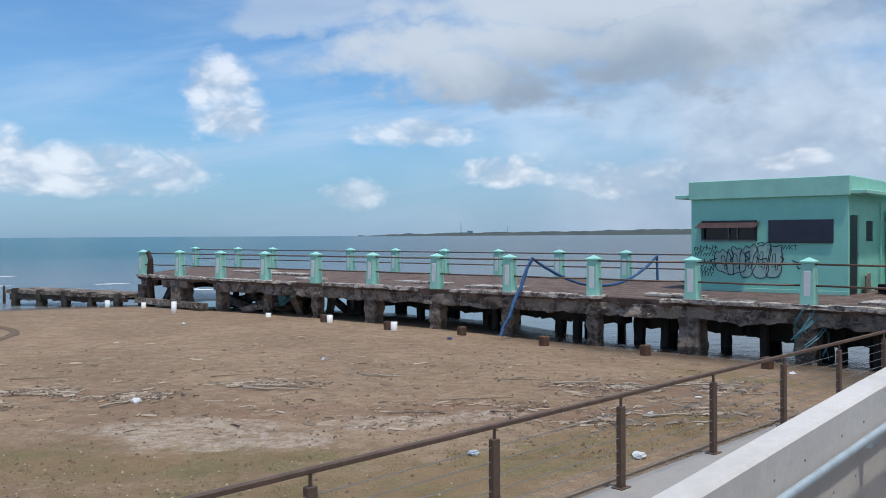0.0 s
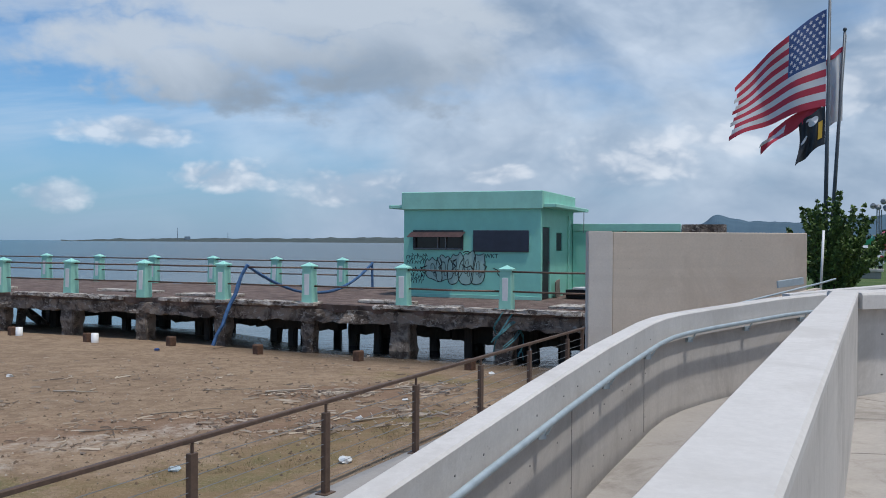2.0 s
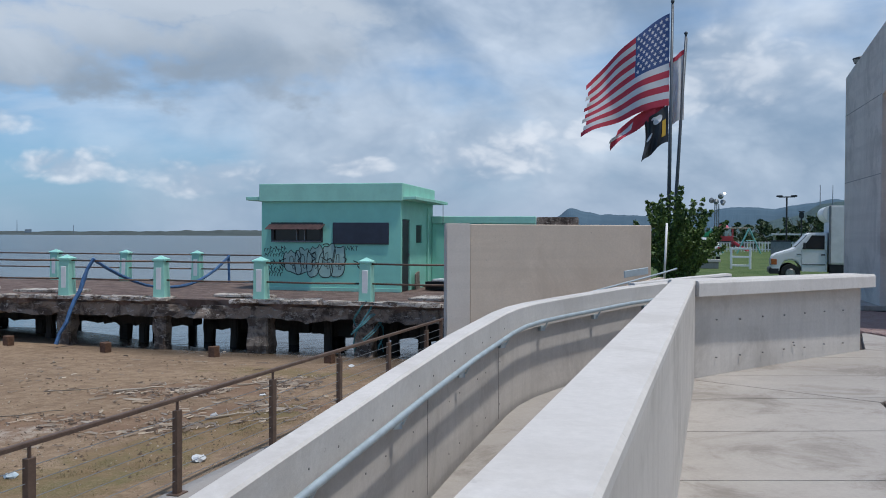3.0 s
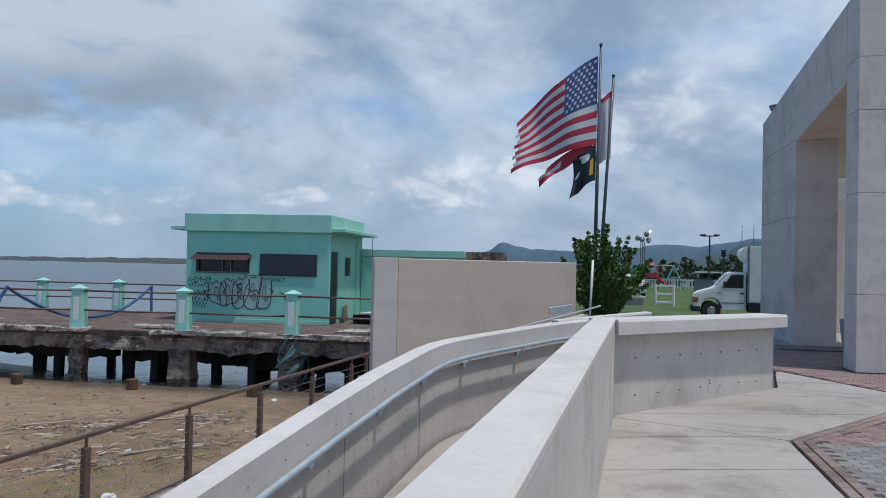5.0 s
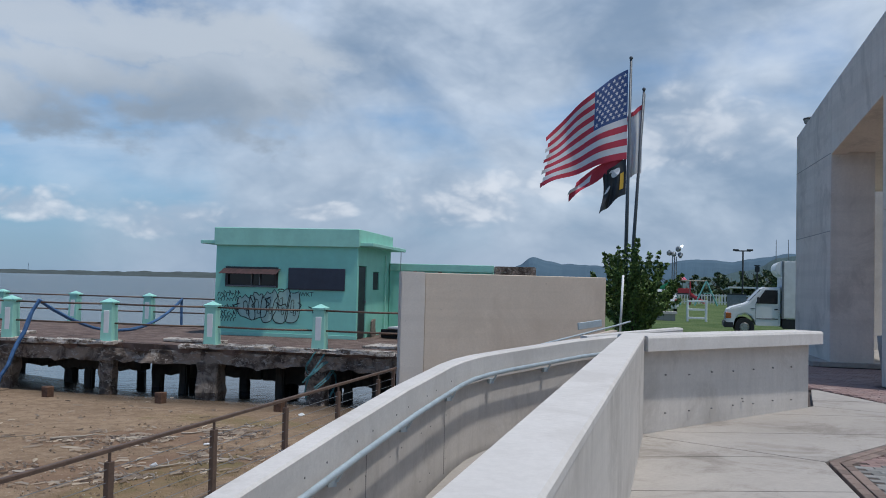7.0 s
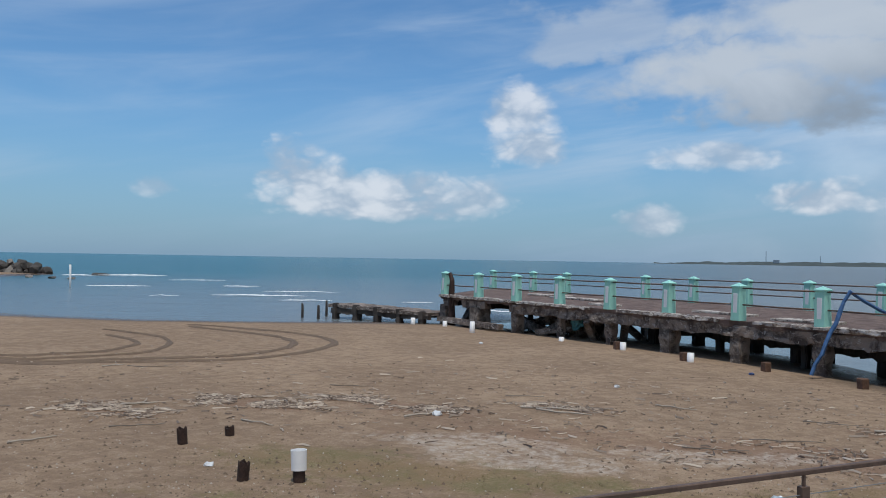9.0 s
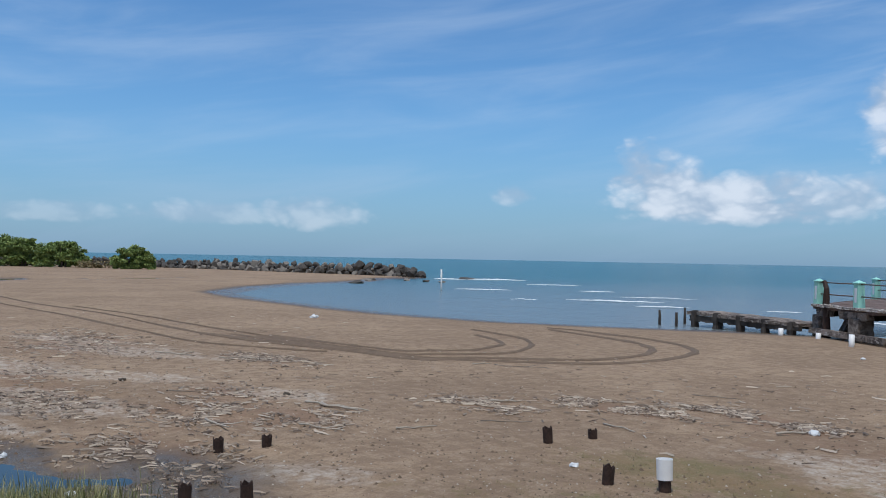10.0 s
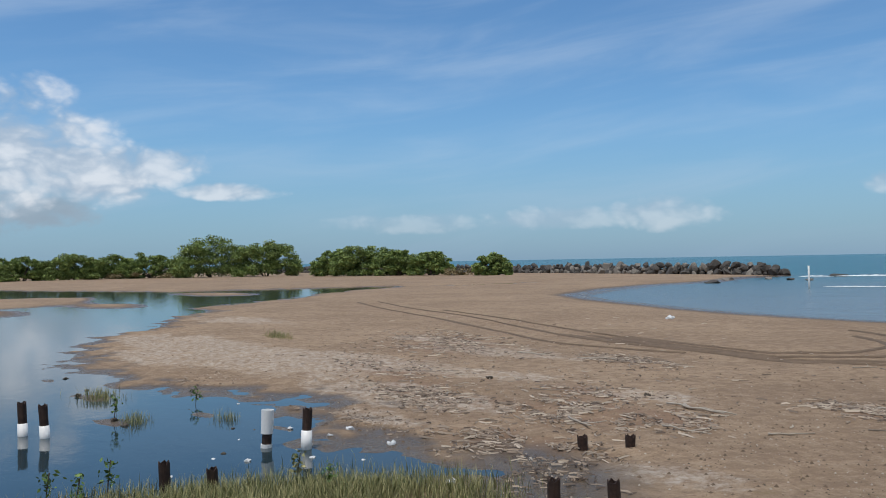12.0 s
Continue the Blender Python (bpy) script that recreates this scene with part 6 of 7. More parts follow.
def cloth_patch(u0, u1, v0, v1, nu, nv, size, drops, wave, seed, push=0.0):
    verts = [tuple(cloth(u0 + (u1 - u0) * i / nu, v0 + (v1 - v0) * j / nv, size, drops, wave, seed) + AWAY * push) for i in range(nu + 1) for j in range(nv + 1)]
    faces = [(i * (nv + 1) + j, (i + 1) * (nv + 1) + j, (i + 1) * (nv + 1) + j + 1, i * (nv + 1) + j + 1) for i in range(nu) for j in range(nv)]
    me = mesh_from(verts, faces)
    me.polygons.foreach_set("use_smooth", np.ones(len(faces), bool))
    return me


HOIST, FLY = 3.27, 3.12
FS, FD, FWV = (FLY, HOIST), (2.42, 1.08), 0.20
flag = thing("striped_flag", "large red and white striped flag flying in the wind", "flag", pose(21.50, 23.54, 9.45 + 0.14))
for k in range(13):
    v0, v1 = k / 13, (k + 1) / 13
    part("stripe", cloth_patch(0.40 if k < 7 else 0.0, 1.0 - 0.025 * ((k * 5) % 3), v0, v1, 30, 2, FS, FD, FWV, 1.3), M_F_RED if k % 2 == 0 else M_F_WHITE, flag)
part("canton", cloth_patch(0.0, 0.40, 0.0, 7 / 13, 16, 8, FS, FD, FWV, 1.3), M_F_BLUE, flag, "dark blue canton")
stars_v, stars_f = [], []
for side in (-0.012, 0.012):
    for r in range(9):
        for c in range(6 if r % 2 == 0 else 5):
            u = 0.40 * ((c + (0.5 if r % 2 == 0 else 1.0)) / 6)
            v = 7 / 13 * (r + 1) / 10
            p = cloth(u, v, FS, FD, FWV, 1.3) + AWAY * side
            du = (cloth(u + 0.01, v, FS, FD, FWV, 1.3) - cloth(u, v, FS, FD, FWV, 1.3)).normalized()
            dv = (cloth(u, v + 0.01, FS, FD, FWV, 1.3) - cloth(u, v, FS, FD, FWV, 1.3)).normalized()
            i = len(stars_v)
            stars_v.append(tuple(p))
            for q in range(10):
                a, rad = q * math.pi / 5, (0.082 if q % 2 == 0 else 0.036)
                stars_v.append(tuple(p + du * math.sin(a) * rad - dv * math.cos(a) * rad))
            stars_f += [(i, i + 1 + q, i + 1 + (q + 1) % 10) for q in range(10)]
part("star_pattern", mesh_from(stars_v, stars_f), M_F_WHITE, flag, "rows of white stars", kind="stuff")
red = thing("red_flag", "torn red and white flag flying below the striped one", "flag", pose(21.50, 23.75, 6.42 + 0.14))
RS, RD = (1.95, 0.55), (1.15, 1.30)
part("field", cloth_patch(0.0, 0.60, 0, 1, 12, 6, RS, RD, 0.14, 2.0), M_F_RED, red, "torn red field")
for a, b, u, mt in ((0, 0.30, 0.92, M_F_RED), (0.30, 0.68, 1.0, M_F_WHITE), (0.68, 1.0, 0.97, M_F_RED)):
    part("stripe", cloth_patch(0.60, u, a, b, 10, 3, RS, RD, 0.14, 2.0), mt, red)
pow_flag = thing("black_flag", "black flag with pale round emblem and yellow streak", "flag", pose(21.48, 23.54, 6.20 + 0.14))
BS, BD = (0.92, 1.30), (0.60, 0.78)
part("cloth", cloth_patch(0, 1, 0, 1, 16, 12, BS, BD, 0.12, 0.6), M_BLACK, pow_flag)
for u0, v0, ru, rv in ((0.46, 0.22, 0.20, 0.12), (0.82, 0.46, 0.13, 0.05), (0.62, 0.12, 0.12, 0.035)):
    rim = [(u0 + ru * math.cos(k * 0.524), v0 + rv * math.sin(k * 0.524)) for k in range(12)]
    part("emblem", mesh_from([tuple(cloth(u, v, BS, BD, 0.12, 0.6) - AWAY * 0.035) for u, v in [(u0, v0)] + rim], [(0, 1 + k, 1 + (k + 1) % 12) for k in range(12)]), M_F_WHITE, pow_flag, "pale emblem")
part("streak", cloth_patch(0.10, 0.26, 0.34, 0.80, 3, 6, BS, BD, 0.12, 0.6, -0.035), M_F_YELLOW, pow_flag, "yellow streak")
white_flag = thing("white_flag", "pale flag hanging from the farther pole", "flag", pose(22.86, 24.24, 8.45 + 0.14))
part("cloth", cloth_patch(0, 1, 0, 1, 10, 12, (0.62, 2.6), (0.5, 0.2), 0.10, 0.2), M_F_WHITE, white_flag)
part("corner", cloth_patch(0, 1, 0, 0.07, 10, 2, (0.62, 2.6), (0.5, 0.2), 0.10, 0.2, -0.02), M_F_RED, white_flag, "red upper edge")

# ---------------------------------------------------------------- box truck
def wheel(parent, x, y, r, w):
    b = bmesh.new()
    rings = []
    for yy, rr in ((-w / 2, r * 0.80), (-w / 2, r * 0.96), (-w / 3, r), (w / 3, r), (w / 2, r * 0.96), (w / 2, r * 0.80)):
        rings.append([b.verts.new((rr * math.cos(k * math.pi / 14), yy, rr * math.sin(k * math.pi / 14))) for k in range(28)])
    for p, q in zip(rings, rings[1:]):
        for k in range(28):
            b.faces.new((p[k], p[(k + 1) % 28], q[(k + 1) % 28], q[k]))
    b.faces.new(rings[0])
    b.faces.new(rings[-1][::-1])
    wl = part("wheel", b, M_TYRE, parent, "black tyre", pose(x, y, r))
    rim = bmesh.new()
    bmesh.ops.create_cone(rim, cap_ends=True, segments=20, radius1=r * 0.58, radius2=r * 0.42, depth=0.08, matrix=pose(0, -w / 2, 0, 90, 0, 0))
    part("rim", rim, M_CHROME, wl)


TRUCK = pose(25.55, 22.50, LAWN - 0.02, 0, 0, -46) @ Matrix.Diagonal((0.93, 0.94, 0.93, 1))       # x backwards from the nose, y away from the viewer
truck = thing("box_truck", "white box truck parked on the lawn", "truck", TRUCK)
side = [(0.0, 0.45), (0.0, 0.86), (0.05, 1.04), (0.20, 1.14), (0.72, 1.30), (0.84, 1.36), (1.32, 1.90), (1.46, 1.97), (2.02, 1.98), (2.02, 0.45), (1.12, 0.45), (1.07, 0.66), (0.92, 0.83), (0.70, 0.89), (0.48, 0.83), (0.33, 0.66), (0.28, 0.45)]
b = bmesh.new()
lo = [b.verts.new((x, 0.0, z)) for x, z in side]
hi = [b.verts.new((x, 1.95, z)) for x, z in side]
b.faces.new(lo)
b.faces.new(hi[::-1])
for i in range(len(side)):
    b.faces.new((lo[i], hi[i], hi[(i + 1) % len(side)], lo[(i + 1) % len(side)]))
bmesh.ops.recalc_face_normals(b, faces=b.faces[:])
bmesh.ops.bevel(b, geom=[e for e in b.edges if abs(e.verts[0].co.y - e.verts[1].co.y) < 0.01 and e.verts[0].co.z > 0.6 and e.verts[1].co.z > 0.6], offset=0.06, segments=2, affect="EDGES", clamp_overlap=True)
part("cab", b, M_WHITE, truck)
part("side_window", prism([(1.10, 1.32), (1.22, 1.50), (1.46, 1.86), (1.92, 1.86), (1.92, 1.32)], -0.012, 0.01), M_GLASS, truck, "dark cab window", Matrix(((1, 0, 0, 0), (0, 0, 1, 0), (0, 1, 0, 0), (0, 0, 0, 1))))
part("windscreen", box(0, 0.10, -0.005, 0.62, 1.85, 0.012, 0.004), M_GLASS, truck, "dark windscreen", pose(0.88, 0, 1.42, 0, -48.4, 0))
part("bumper", box(-0.10, -0.02, 0.34, 0.30, 1.97, 0.58, 0.03), M_BLACK, truck, "dark bumper")
part("grille", box(-0.02, 0.42, 0.66, 0.02, 1.53, 0.94, 0.01), M_GREYMET, truck)
for z in (0.72, 0.80, 0.88):
    part("grille_bar", box(-0.032, 0.44, z - 0.012, -0.018, 1.51, z + 0.012, 0.003), M_CHROME, truck)
for y in (0.06, 1.57):
    part("headlight", box(-0.025, y, 0.70, 0.02, y + 0.32, 0.92, 0.02), M_CHROME, truck, "clear headlight")
part("corner_lamp", box(-0.015, -0.012, 0.70, 0.20, 0.05, 0.93, 0.015), M_AMBER, truck, "amber corner lamp")
mir = part("mirror", box(1.14, -0.26, 1.32, 1.24, -0.10, 1.58, 0.02), M_BLACK, truck)
part("arm", tube([(1.2, -0.12, 1.40), (1.2, 0.01, 1.40)], 0.015, 5), M_BLACK, mir)
part("door_handle", box(1.80, -0.02, 1.08, 1.94, 0.0, 1.13, 0.005), M_BLACK, truck)
for x in (1.10, 1.97):
    part("door_seam", box(x, -0.005, 0.52, x + 0.012, 0.0, 1.30), M_GREYMET, truck)
part("side_moulding", box(1.12, -0.010, 0.70, 1.95, 0.0, 0.75, 0.003), M_GREYMET, truck)
part("badge", box(0.92, -0.008, 1.10, 1.08, 0.0, 1.14, 0.002), M_GREYMET, truck, "small grey badge bar")
part("cargo_box", box(2.08, -0.12, 0.74, 6.2, 2.10, 3.02, 0.05), M_WHITE_M, truck)
nose = prism([(2.10, 2.36), (1.93, 2.46), (1.82, 2.66), (1.84, 2.84), (1.92, 2.95), (2.06, 3.01), (2.10, 3.01)], -0.10, 2.08, 0.02)
bmesh.ops.transform(nose, matrix=Matrix(((1, 0, 0, 0), (0, 0, 1, 0), (0, 1, 0, 0), (0, 0, 0, 1))), verts=nose.verts[:])
bmesh.ops.recalc_face_normals(nose, faces=nose.faces[:])
part("box_nose", nose, M_WHITE, truck, "rounded wind deflector")
part("corner_trim", box(2.06, -0.135, 0.74, 2.14, -0.10, 3.03, 0.01), M_GREYMET, truck)
part("chassis", box(2.0, 0.35, 0.42, 6.1, 1.6, 0.74, 0.02), M_BLACK, truck)
part("side_box", box(2.10, -0.02, 0.36, 2.9, 0.35, 0.72, 0.02), M_BLACK, truck)
for x in (0.70, 5.0):
    for y in (0.12, 1.83):
        wheel(truck, x, y, 0.37, 0.24)

# ---------------------------------------------------------------- playground and furniture of the park
def at(az_deg, dist, turn=0.0, z=LAWN):
    x, y, zz = bearing(az_deg, dist, z)
    return pose(x, y, zz, 0, 0, az_deg - 90 + turn)     # local x to the right, y away


swing = thing("swing_frame", "aqua steel swing frame with slanting legs", "swing", at(44.05, 92))
for x in (-1.7, 1.9):
    for y in (-0.9, 0.9):
        part("leg", tube([(x + y * 1.25, y * 0.5, 0), (x, 0, 2.55)], 0.08, 6), M_AQUA, swing)
part("beam", tube([(-1.75, 0, 2.55), (1.95, 0, 2.55)], 0.07, 6), M_WOODL, swing, "tan top beam")
part("crossbar", tube([(1.6, -0.5, 1.3), (2.5, -0.3, 1.3)], 0.05, 6), M_AQUA, swing)
for x in (-0.7, 0.5):
    part("seat", box(x - 0.25, -0.1, 0.5, x + 0.25, 0.1, 0.55, 0.01), M_BLACK, swing)
    part("chain", tube([(x - 0.22, 0, 0.55), (x - 0.22, 0, 2.5)], 0.015, 4), M_GREYMET, swing)
play = thing("play_tower", "red playground tower with pink dome and slide", "play tower", at(44.4, 95))
for x in (-0.9, 0.9):
    for y in (-0.7, 0.7):
        part("post", tube([(x, y, 0), (x, y, 2.5)], 0.09, 6), M_RED, play)
part("platform", box(-1.0, -0.8, 1.1, 1.0, 0.8, 1.22, 0.02), M_BLACK, play)
dome = bmesh.new()
bmesh.ops.create_uvsphere(dome, u_segments=14, v_segments=8, radius=0.6)
for v in dome.verts:
    v.co.z = max(v.co.z, 0) * 0.85 + 2.5
part("dome", dome, M_PINK, play, "pink dome roof", smooth=True)
part("slide", sweep([(-0.35, 0), (0.35, 0), (0.35, 0.25), (0.28, 0.05), (-0.28, 0.05), (-0.35, 0.25)], [(0.9, -0.6, 1.05), (1.4, -0.8, 0.7), (1.9, -1.0, 0.4), (2.4, -1.2, 0.2)]), M_RED, play, "red slide")
part("panel", box(-1.0, -0.82, 1.25, 1.0, -0.78, 1.75, 0.01), M_RED, play)
part("ladder", box(-1.6, -0.9, 0, -1.1, -0.84, 1.6, 0.01), M_BLACK, play)
hutp = thing("play_house", "small green plastic play house", "play house", at(45.2, 86))
part("wall", box(-0.8, -0.6, 0.75, 0.8, 0.6, 1.75, 0.03), M_GREEN, hutp)
part("roof", prism([(-0.95, 1.75), (0.95, 1.75), (0.0, 2.25)], -0.7, 0.7, 0.02), M_GREEN, hutp, m=Matrix(((1, 0, 0, 0), (0, 0, 1, 0), (0, 1, 0, 0), (0, 0, 0, 1))))
for x in (-0.7, 0.7):
    part("leg", box(x - 0.06, -0.5, 0, x + 0.06, 0.5, 0.75, 0.01), M_WHITE_M, hutp)
bench = thing("garden_seat", "white lattice garden seat on the lawn", "seat", at(43.25, 47))
for x in (-0.46, 0.46):
    part("post", tube([(x, 0, 0), (x, 0, 1.12)], 0.06, 6), M_WHITE, bench)
for z in (0.18, 0.62, 1.05):
    part("rail", box(-0.46, -0.04, z - 0.05, 0.46, 0.04, z + 0.05, 0.01), M_WHITE, bench)
block = thing("concrete_bench", "low grey concrete bench block on the lawn", "bench", at(45.3, 47))
part("seat", box(-0.70, -0.3, 0.34, 0.70, 0.3, 0.48, 0.02), M_CONC, block)
part("base", box(-0.6, -0.22, 0, 0.6, 0.22, 0.34, 0.02), M_APRON, block)
car = thing("white_car", "white car parked beyond the bush", "car", at(45.35, 62))
cb = box(-1.1, -2.0, 0.35, 0.95, 2.0, 1.0, 0.12)
part("body", cb, M_WHITE, car)
cc = box(-1.0, -1.5, 1.0, 0.85, 1.3, 1.62, 0.12)
for v in cc.verts:
    v.co.x *= 1 - 0.16 * (v.co.z - 1.0) / 0.6
    v.co.y *= 1 - 0.14 * (v.co.z - 1.0) / 0.6
part("cabin", cc, M_WHITE, car)
part("rear_window", box(-0.75, -1.56, 1.05, 0.6, -1.46, 1.45, 0.02), M_GLASS, car, m=pose(0, 0.03, 0))
for x in (-0.95, 0.8):
    part("tail_light", box(x - 0.1, -2.03, 0.75, x + 0.1, -1.97, 0.98, 0.01), M_RED, car)
for x in (-0.9, 0.75):
    for y in (-1.3, 1.3):
        wl = bmesh.new()
        bmesh.ops.create_cone(wl, cap_ends=True, segments=18, radius1=0.33, radius2=0.33, depth=0.22, matrix=pose(0, 0, 0, 0, 90, 0))
        part("wheel", wl, M_TYRE, car, m=pose(x, y, 0.33))
bin_ = thing("waste_container", "dark grey waste container on the lawn", "container", at(41.0, 80) @ Matrix.Diagonal((0.62, 0.8, 0.95, 1)))
part("body", box(-1.3, -0.7, 0.08, 1.3, 0.7, 1.35, 0.04), M_GREYMET, bin_)
part("lid", box(-1.35, -0.75, 1.352, 1.35, 0.75, 1.46, 0.03), M_BLACK, bin_)
pf = thing("picket_fence", "white picket fence along the park", "fence", at(41.6, 98))
for k in range(40):
    part("picket", box(-6 + k * 0.3, -0.02, 0.1, -5.86 + k * 0.3, 0.02, 1.2, 0.0), M_WHITE_M, pf)
for z in (0.35, 1.05):
    part("rail", box(-6.1, 0.022, z - 0.06, 6.0, 0.07, z + 0.06), M_WHITE_M, pf)
# light masts
lt = thing("floodlight_mast", "portable lattice mast with a cluster of lamps", "light mast", at(44.75, 62) @ Matrix.Diagonal((1.1, 1.1, 1.18, 1)))
for x, y in ((-0.16, -0.16), (0.16, -0.16), (0, 0.18)):
    part("leg", tube([(x, y, 0), (x * 0.7, y * 0.7, 3.3)], 0.035, 5), M_GREYMET, lt)
part("brace", tube([(-0.16 if k % 2 else 0.16, -0.16, 0.3 * k) for k in range(11)], 0.02, 4), M_GREYMET, lt)
for k, (x, z) in enumerate(((-0.32, 3.55), (0.22, 3.75), (-0.05, 3.4), (0.35, 3.35))):
    lampb = bmesh.new()
    bmesh.ops.create_cone(lampb, cap_ends=True, segments=12, radius1=0.17, radius2=0.09, depth=0.24, matrix=pose(0, 0, 0, 70 + 20 * k, 0, 0))
    lp = part("lamp", lampb, M_GREYMET, lt, m=pose(x, -0.1, z))
    if k == 1:
        part("glow", box(0.14, -0.2, 0.1, 0.30, -0.05, 0.22, 0.03), M_LAMP, lp, "lit white lamp")
sl = thing("street_lamp", "dark double-armed street lamp", "street lamp", at(40.70, 98) @ Matrix.Diagonal((1.15, 1.15, 1.50, 1)))
part("pole", tube([(0, 0, 0), (0, 0, 3.9)], 0.075, 8), M_BLACK, sl)
part("arm", box(-0.7, -0.05, 3.9, 0.7, 0.05, 3.98, 0.01), M_BLACK, sl)
for x in (-0.62, 0.62):
    part("lamp", box(x - 0.28, -0.14, 3.94, x + 0.28, 0.14, 4.06, 0.03), M_BLACK, sl)
sl = thing("street_lamp", "dark post-top lantern in the park", "street lamp", at(39.85, 98) @ Matrix.Diagonal((1.2, 1.2, 1.55, 1)))
part("pole", tube([(0, 0, 0), (0, 0, 2.35)], 0.06, 8), M_BLACK, sl)
part("lantern", box(-0.2, -0.2, 2.35, 0.2, 0.2, 2.78, 0.05), M_BLACK, sl)
part("cap", box(-0.26, -0.26, 2.782, 0.26, 0.26, 2.84, 0.02), M_BLACK, sl)
pav = thing("park_shelter", "low white-roofed shelter behind the truck", "shelter", at(40.4, 108))
part("roof", box(-2.2, -1.5, 1.9, 2.2, 1.5, 2.1, 0.03), M_WHITE_M, pav)
for x in (-1.9, 1.9):
    part("post", box(x - 0.12, -0.12, 0, x + 0.12, 0.12, 1.9, 0.01), M_CONC, pav)
for k, (a, d, h, w) in enumerate([(50.5, 118, 2.4, 11), (48.4, 120, 2.8, 11), (46.6, 124, 2.6, 11), (44.4, 122, 3.4, 11), (42.9, 120, 4.0, 8), (41.4, 116, 3.6, 9), (39.6, 114, 4.2, 9), (38.4, 110, 4.6, 9), (37, 112, 4.8, 11), (52.2, 130, 2.0, 12), (34, 74, 4, 11), (30, 76, 4, 12)]):
    x, y, z = bearing(a, d)
    shrub_big(x, y, z, h, w, 60 + k, M_LEAF_FAR, "park_tree", "dark green tree behind the park fence", 0.22, 90, 40)
for a, d, w in ((55.1, 33, 1.5), (53.4, 36, 1.7)):
    van = thing("parked_van", "white van roof showing above the wall", "van", at(a, d))
    part("body", box(-w / 2, -1, 0.4, w / 2, 1, 1.7, 0.08), M_WHITE, van)
    part("roof", box(-w / 2 + 0.08, -0.95, 1.702, w / 2 - 0.1, 0.95, 2.05, 0.14), M_WHITE, van)

# ---------------------------------------------------------------- stubs in the sand and in the lagoon
def stub(x, y, h, kind, turn, group):
    z = ground_z(x, y)
    if kind == "block":
        t = thing("post_stub", "short square rusty post stub in the sand", "post stub", pose(x, y, z - 0.15, 2 * math.sin(x), 2 * math.cos(y), turn), group=group)
        b = box(-0.095, -0.095, 0, 0.095, 0.095, h + 0.15, 0.012)
        part("shaft", roughen(cut(b, 1), 0.012, 8, x), M_RUST_B, t)
        return
    t = thing("pipe_stub", {"dark": "rusted dark steel pipe stub in the sand", "cup": "white plastic pipe on a rusted stub", "band": "rusted pipe stub with white base in the lagoon"}[kind],
              "pipe stub", pose(x, y, z - 0.2, 3 * math.sin(x * 3), 3 * math.cos(y * 2), turn), group=group)
    dark_h = h + 0.2 if kind != "cup" else h * 0.5 + 0.2
    b = bmesh.new()
    rings = []
    for r, zz in ((0.075, 0), (0.07, dark_h * 0.5), (0.072, dark_h), (0.058, dark_h), (0.055, dark_h - 0.12)):
        rings.append([b.verts.new((r * math.cos(k * math.pi / 7), r * math.sin(k * math.pi / 7), zz + (0.022 * math.sin(k * 2.1 + x * 5) if zz == dark_h and kind != "cup" else 0))) for k in range(14)])
    for p, q in zip(rings, rings[1:]):
        for k in range(14):
            b.faces.new((p[k], p[(k + 1) % 14], q[(k + 1) % 14], q[k]))
    b.faces.new(rings[0][::-1])
    b.faces.new(rings[-1])
    part("pipe", roughen(b, 0.012, 10, x), M_RUST, t)
    if kind == "cup":
        c = bmesh.new()
        rings = [[c.verts.new((r * math.cos(k * math.pi / 16), r * math.sin(k * math.pi / 16), zz)) for k in range(32)] for r, zz in ((0.092, dark_h - 0.05), (0.097, h + 0.2), (0.084, h + 0.2), (0.080, h + 0.05))]
        for p, q in zip(rings, rings[1:]):
            for k in range(32):
                c.faces.new((p[k], p[(k + 1) % 32], q[(k + 1) % 32], q[k]))
        c.faces.new(rings[-1])
        bmesh.ops.recalc_face_normals(c, faces=c.faces[:])
        part("sleeve", c, M_PVC, t, "white plastic sleeve")
        if group.endswith("lagoon"):
            part("foot_ring", tube([(0, 0, 0.1), (0, 0, 0.30)], 0.088, 14), M_PVC, t, "stained white ring at the waterline")
    if kind == "band":
        part("sleeve", tube([(0, 0, 0.12), (0, 0, h * 0.48 + 0.2)], 0.082, 14), M_PVC, t, "white lower sleeve", smooth=True)


for x, y in ((-3.74, 27.0), (-1.60, 24.78), (0.50, 23.68), (2.52, 21.59), (4.65, 19.82), (6.68, 17.75)):
    stub(x, y, 0.24, "block", 38, "stubs before the pier")
for x, y, h in ((-3.55, 26.85, 0.24), (-1.42, 24.62, 0.25), (-9.62, 30.72, 0.42), (-13.35, 34.2, 0.28), (-11.7, 33.6, 0.22), (-5.9, 29.0, 0.14)):
    solid("pipe_stub", tube([(0, 0, -0.2), (0.005, 0, h)], 0.095, 12), M_PVC, "short white plastic pipe standing in the sand", "pipe stub", pose(x, y, ground_z(x, y)), group="white pipes before the pier", smooth=True)
for x, y, h, kind in ((-7.56, 10.38, 0.22, "dark"), (-7.26, 11.12, 0.13, "dark"), (-5.68, 8.95, 0.22, "dark"), (-5.02, 9.16, 0.38, "cup"), (-10.54, 6.71, 0.19, "dark"), (-10.23, 7.28, 0.15, "dark"),
                      (-8.36, 4.87, 0.30, "dark"), (-8.05, 5.47, 0.27, "dark"), (-11.50, 1.16, 0.40, "dark"), (-11.29, 1.72, 0.30, "dark")):
    stub(x, y, h, kind, x * 50, "pipe stubs on the beach")
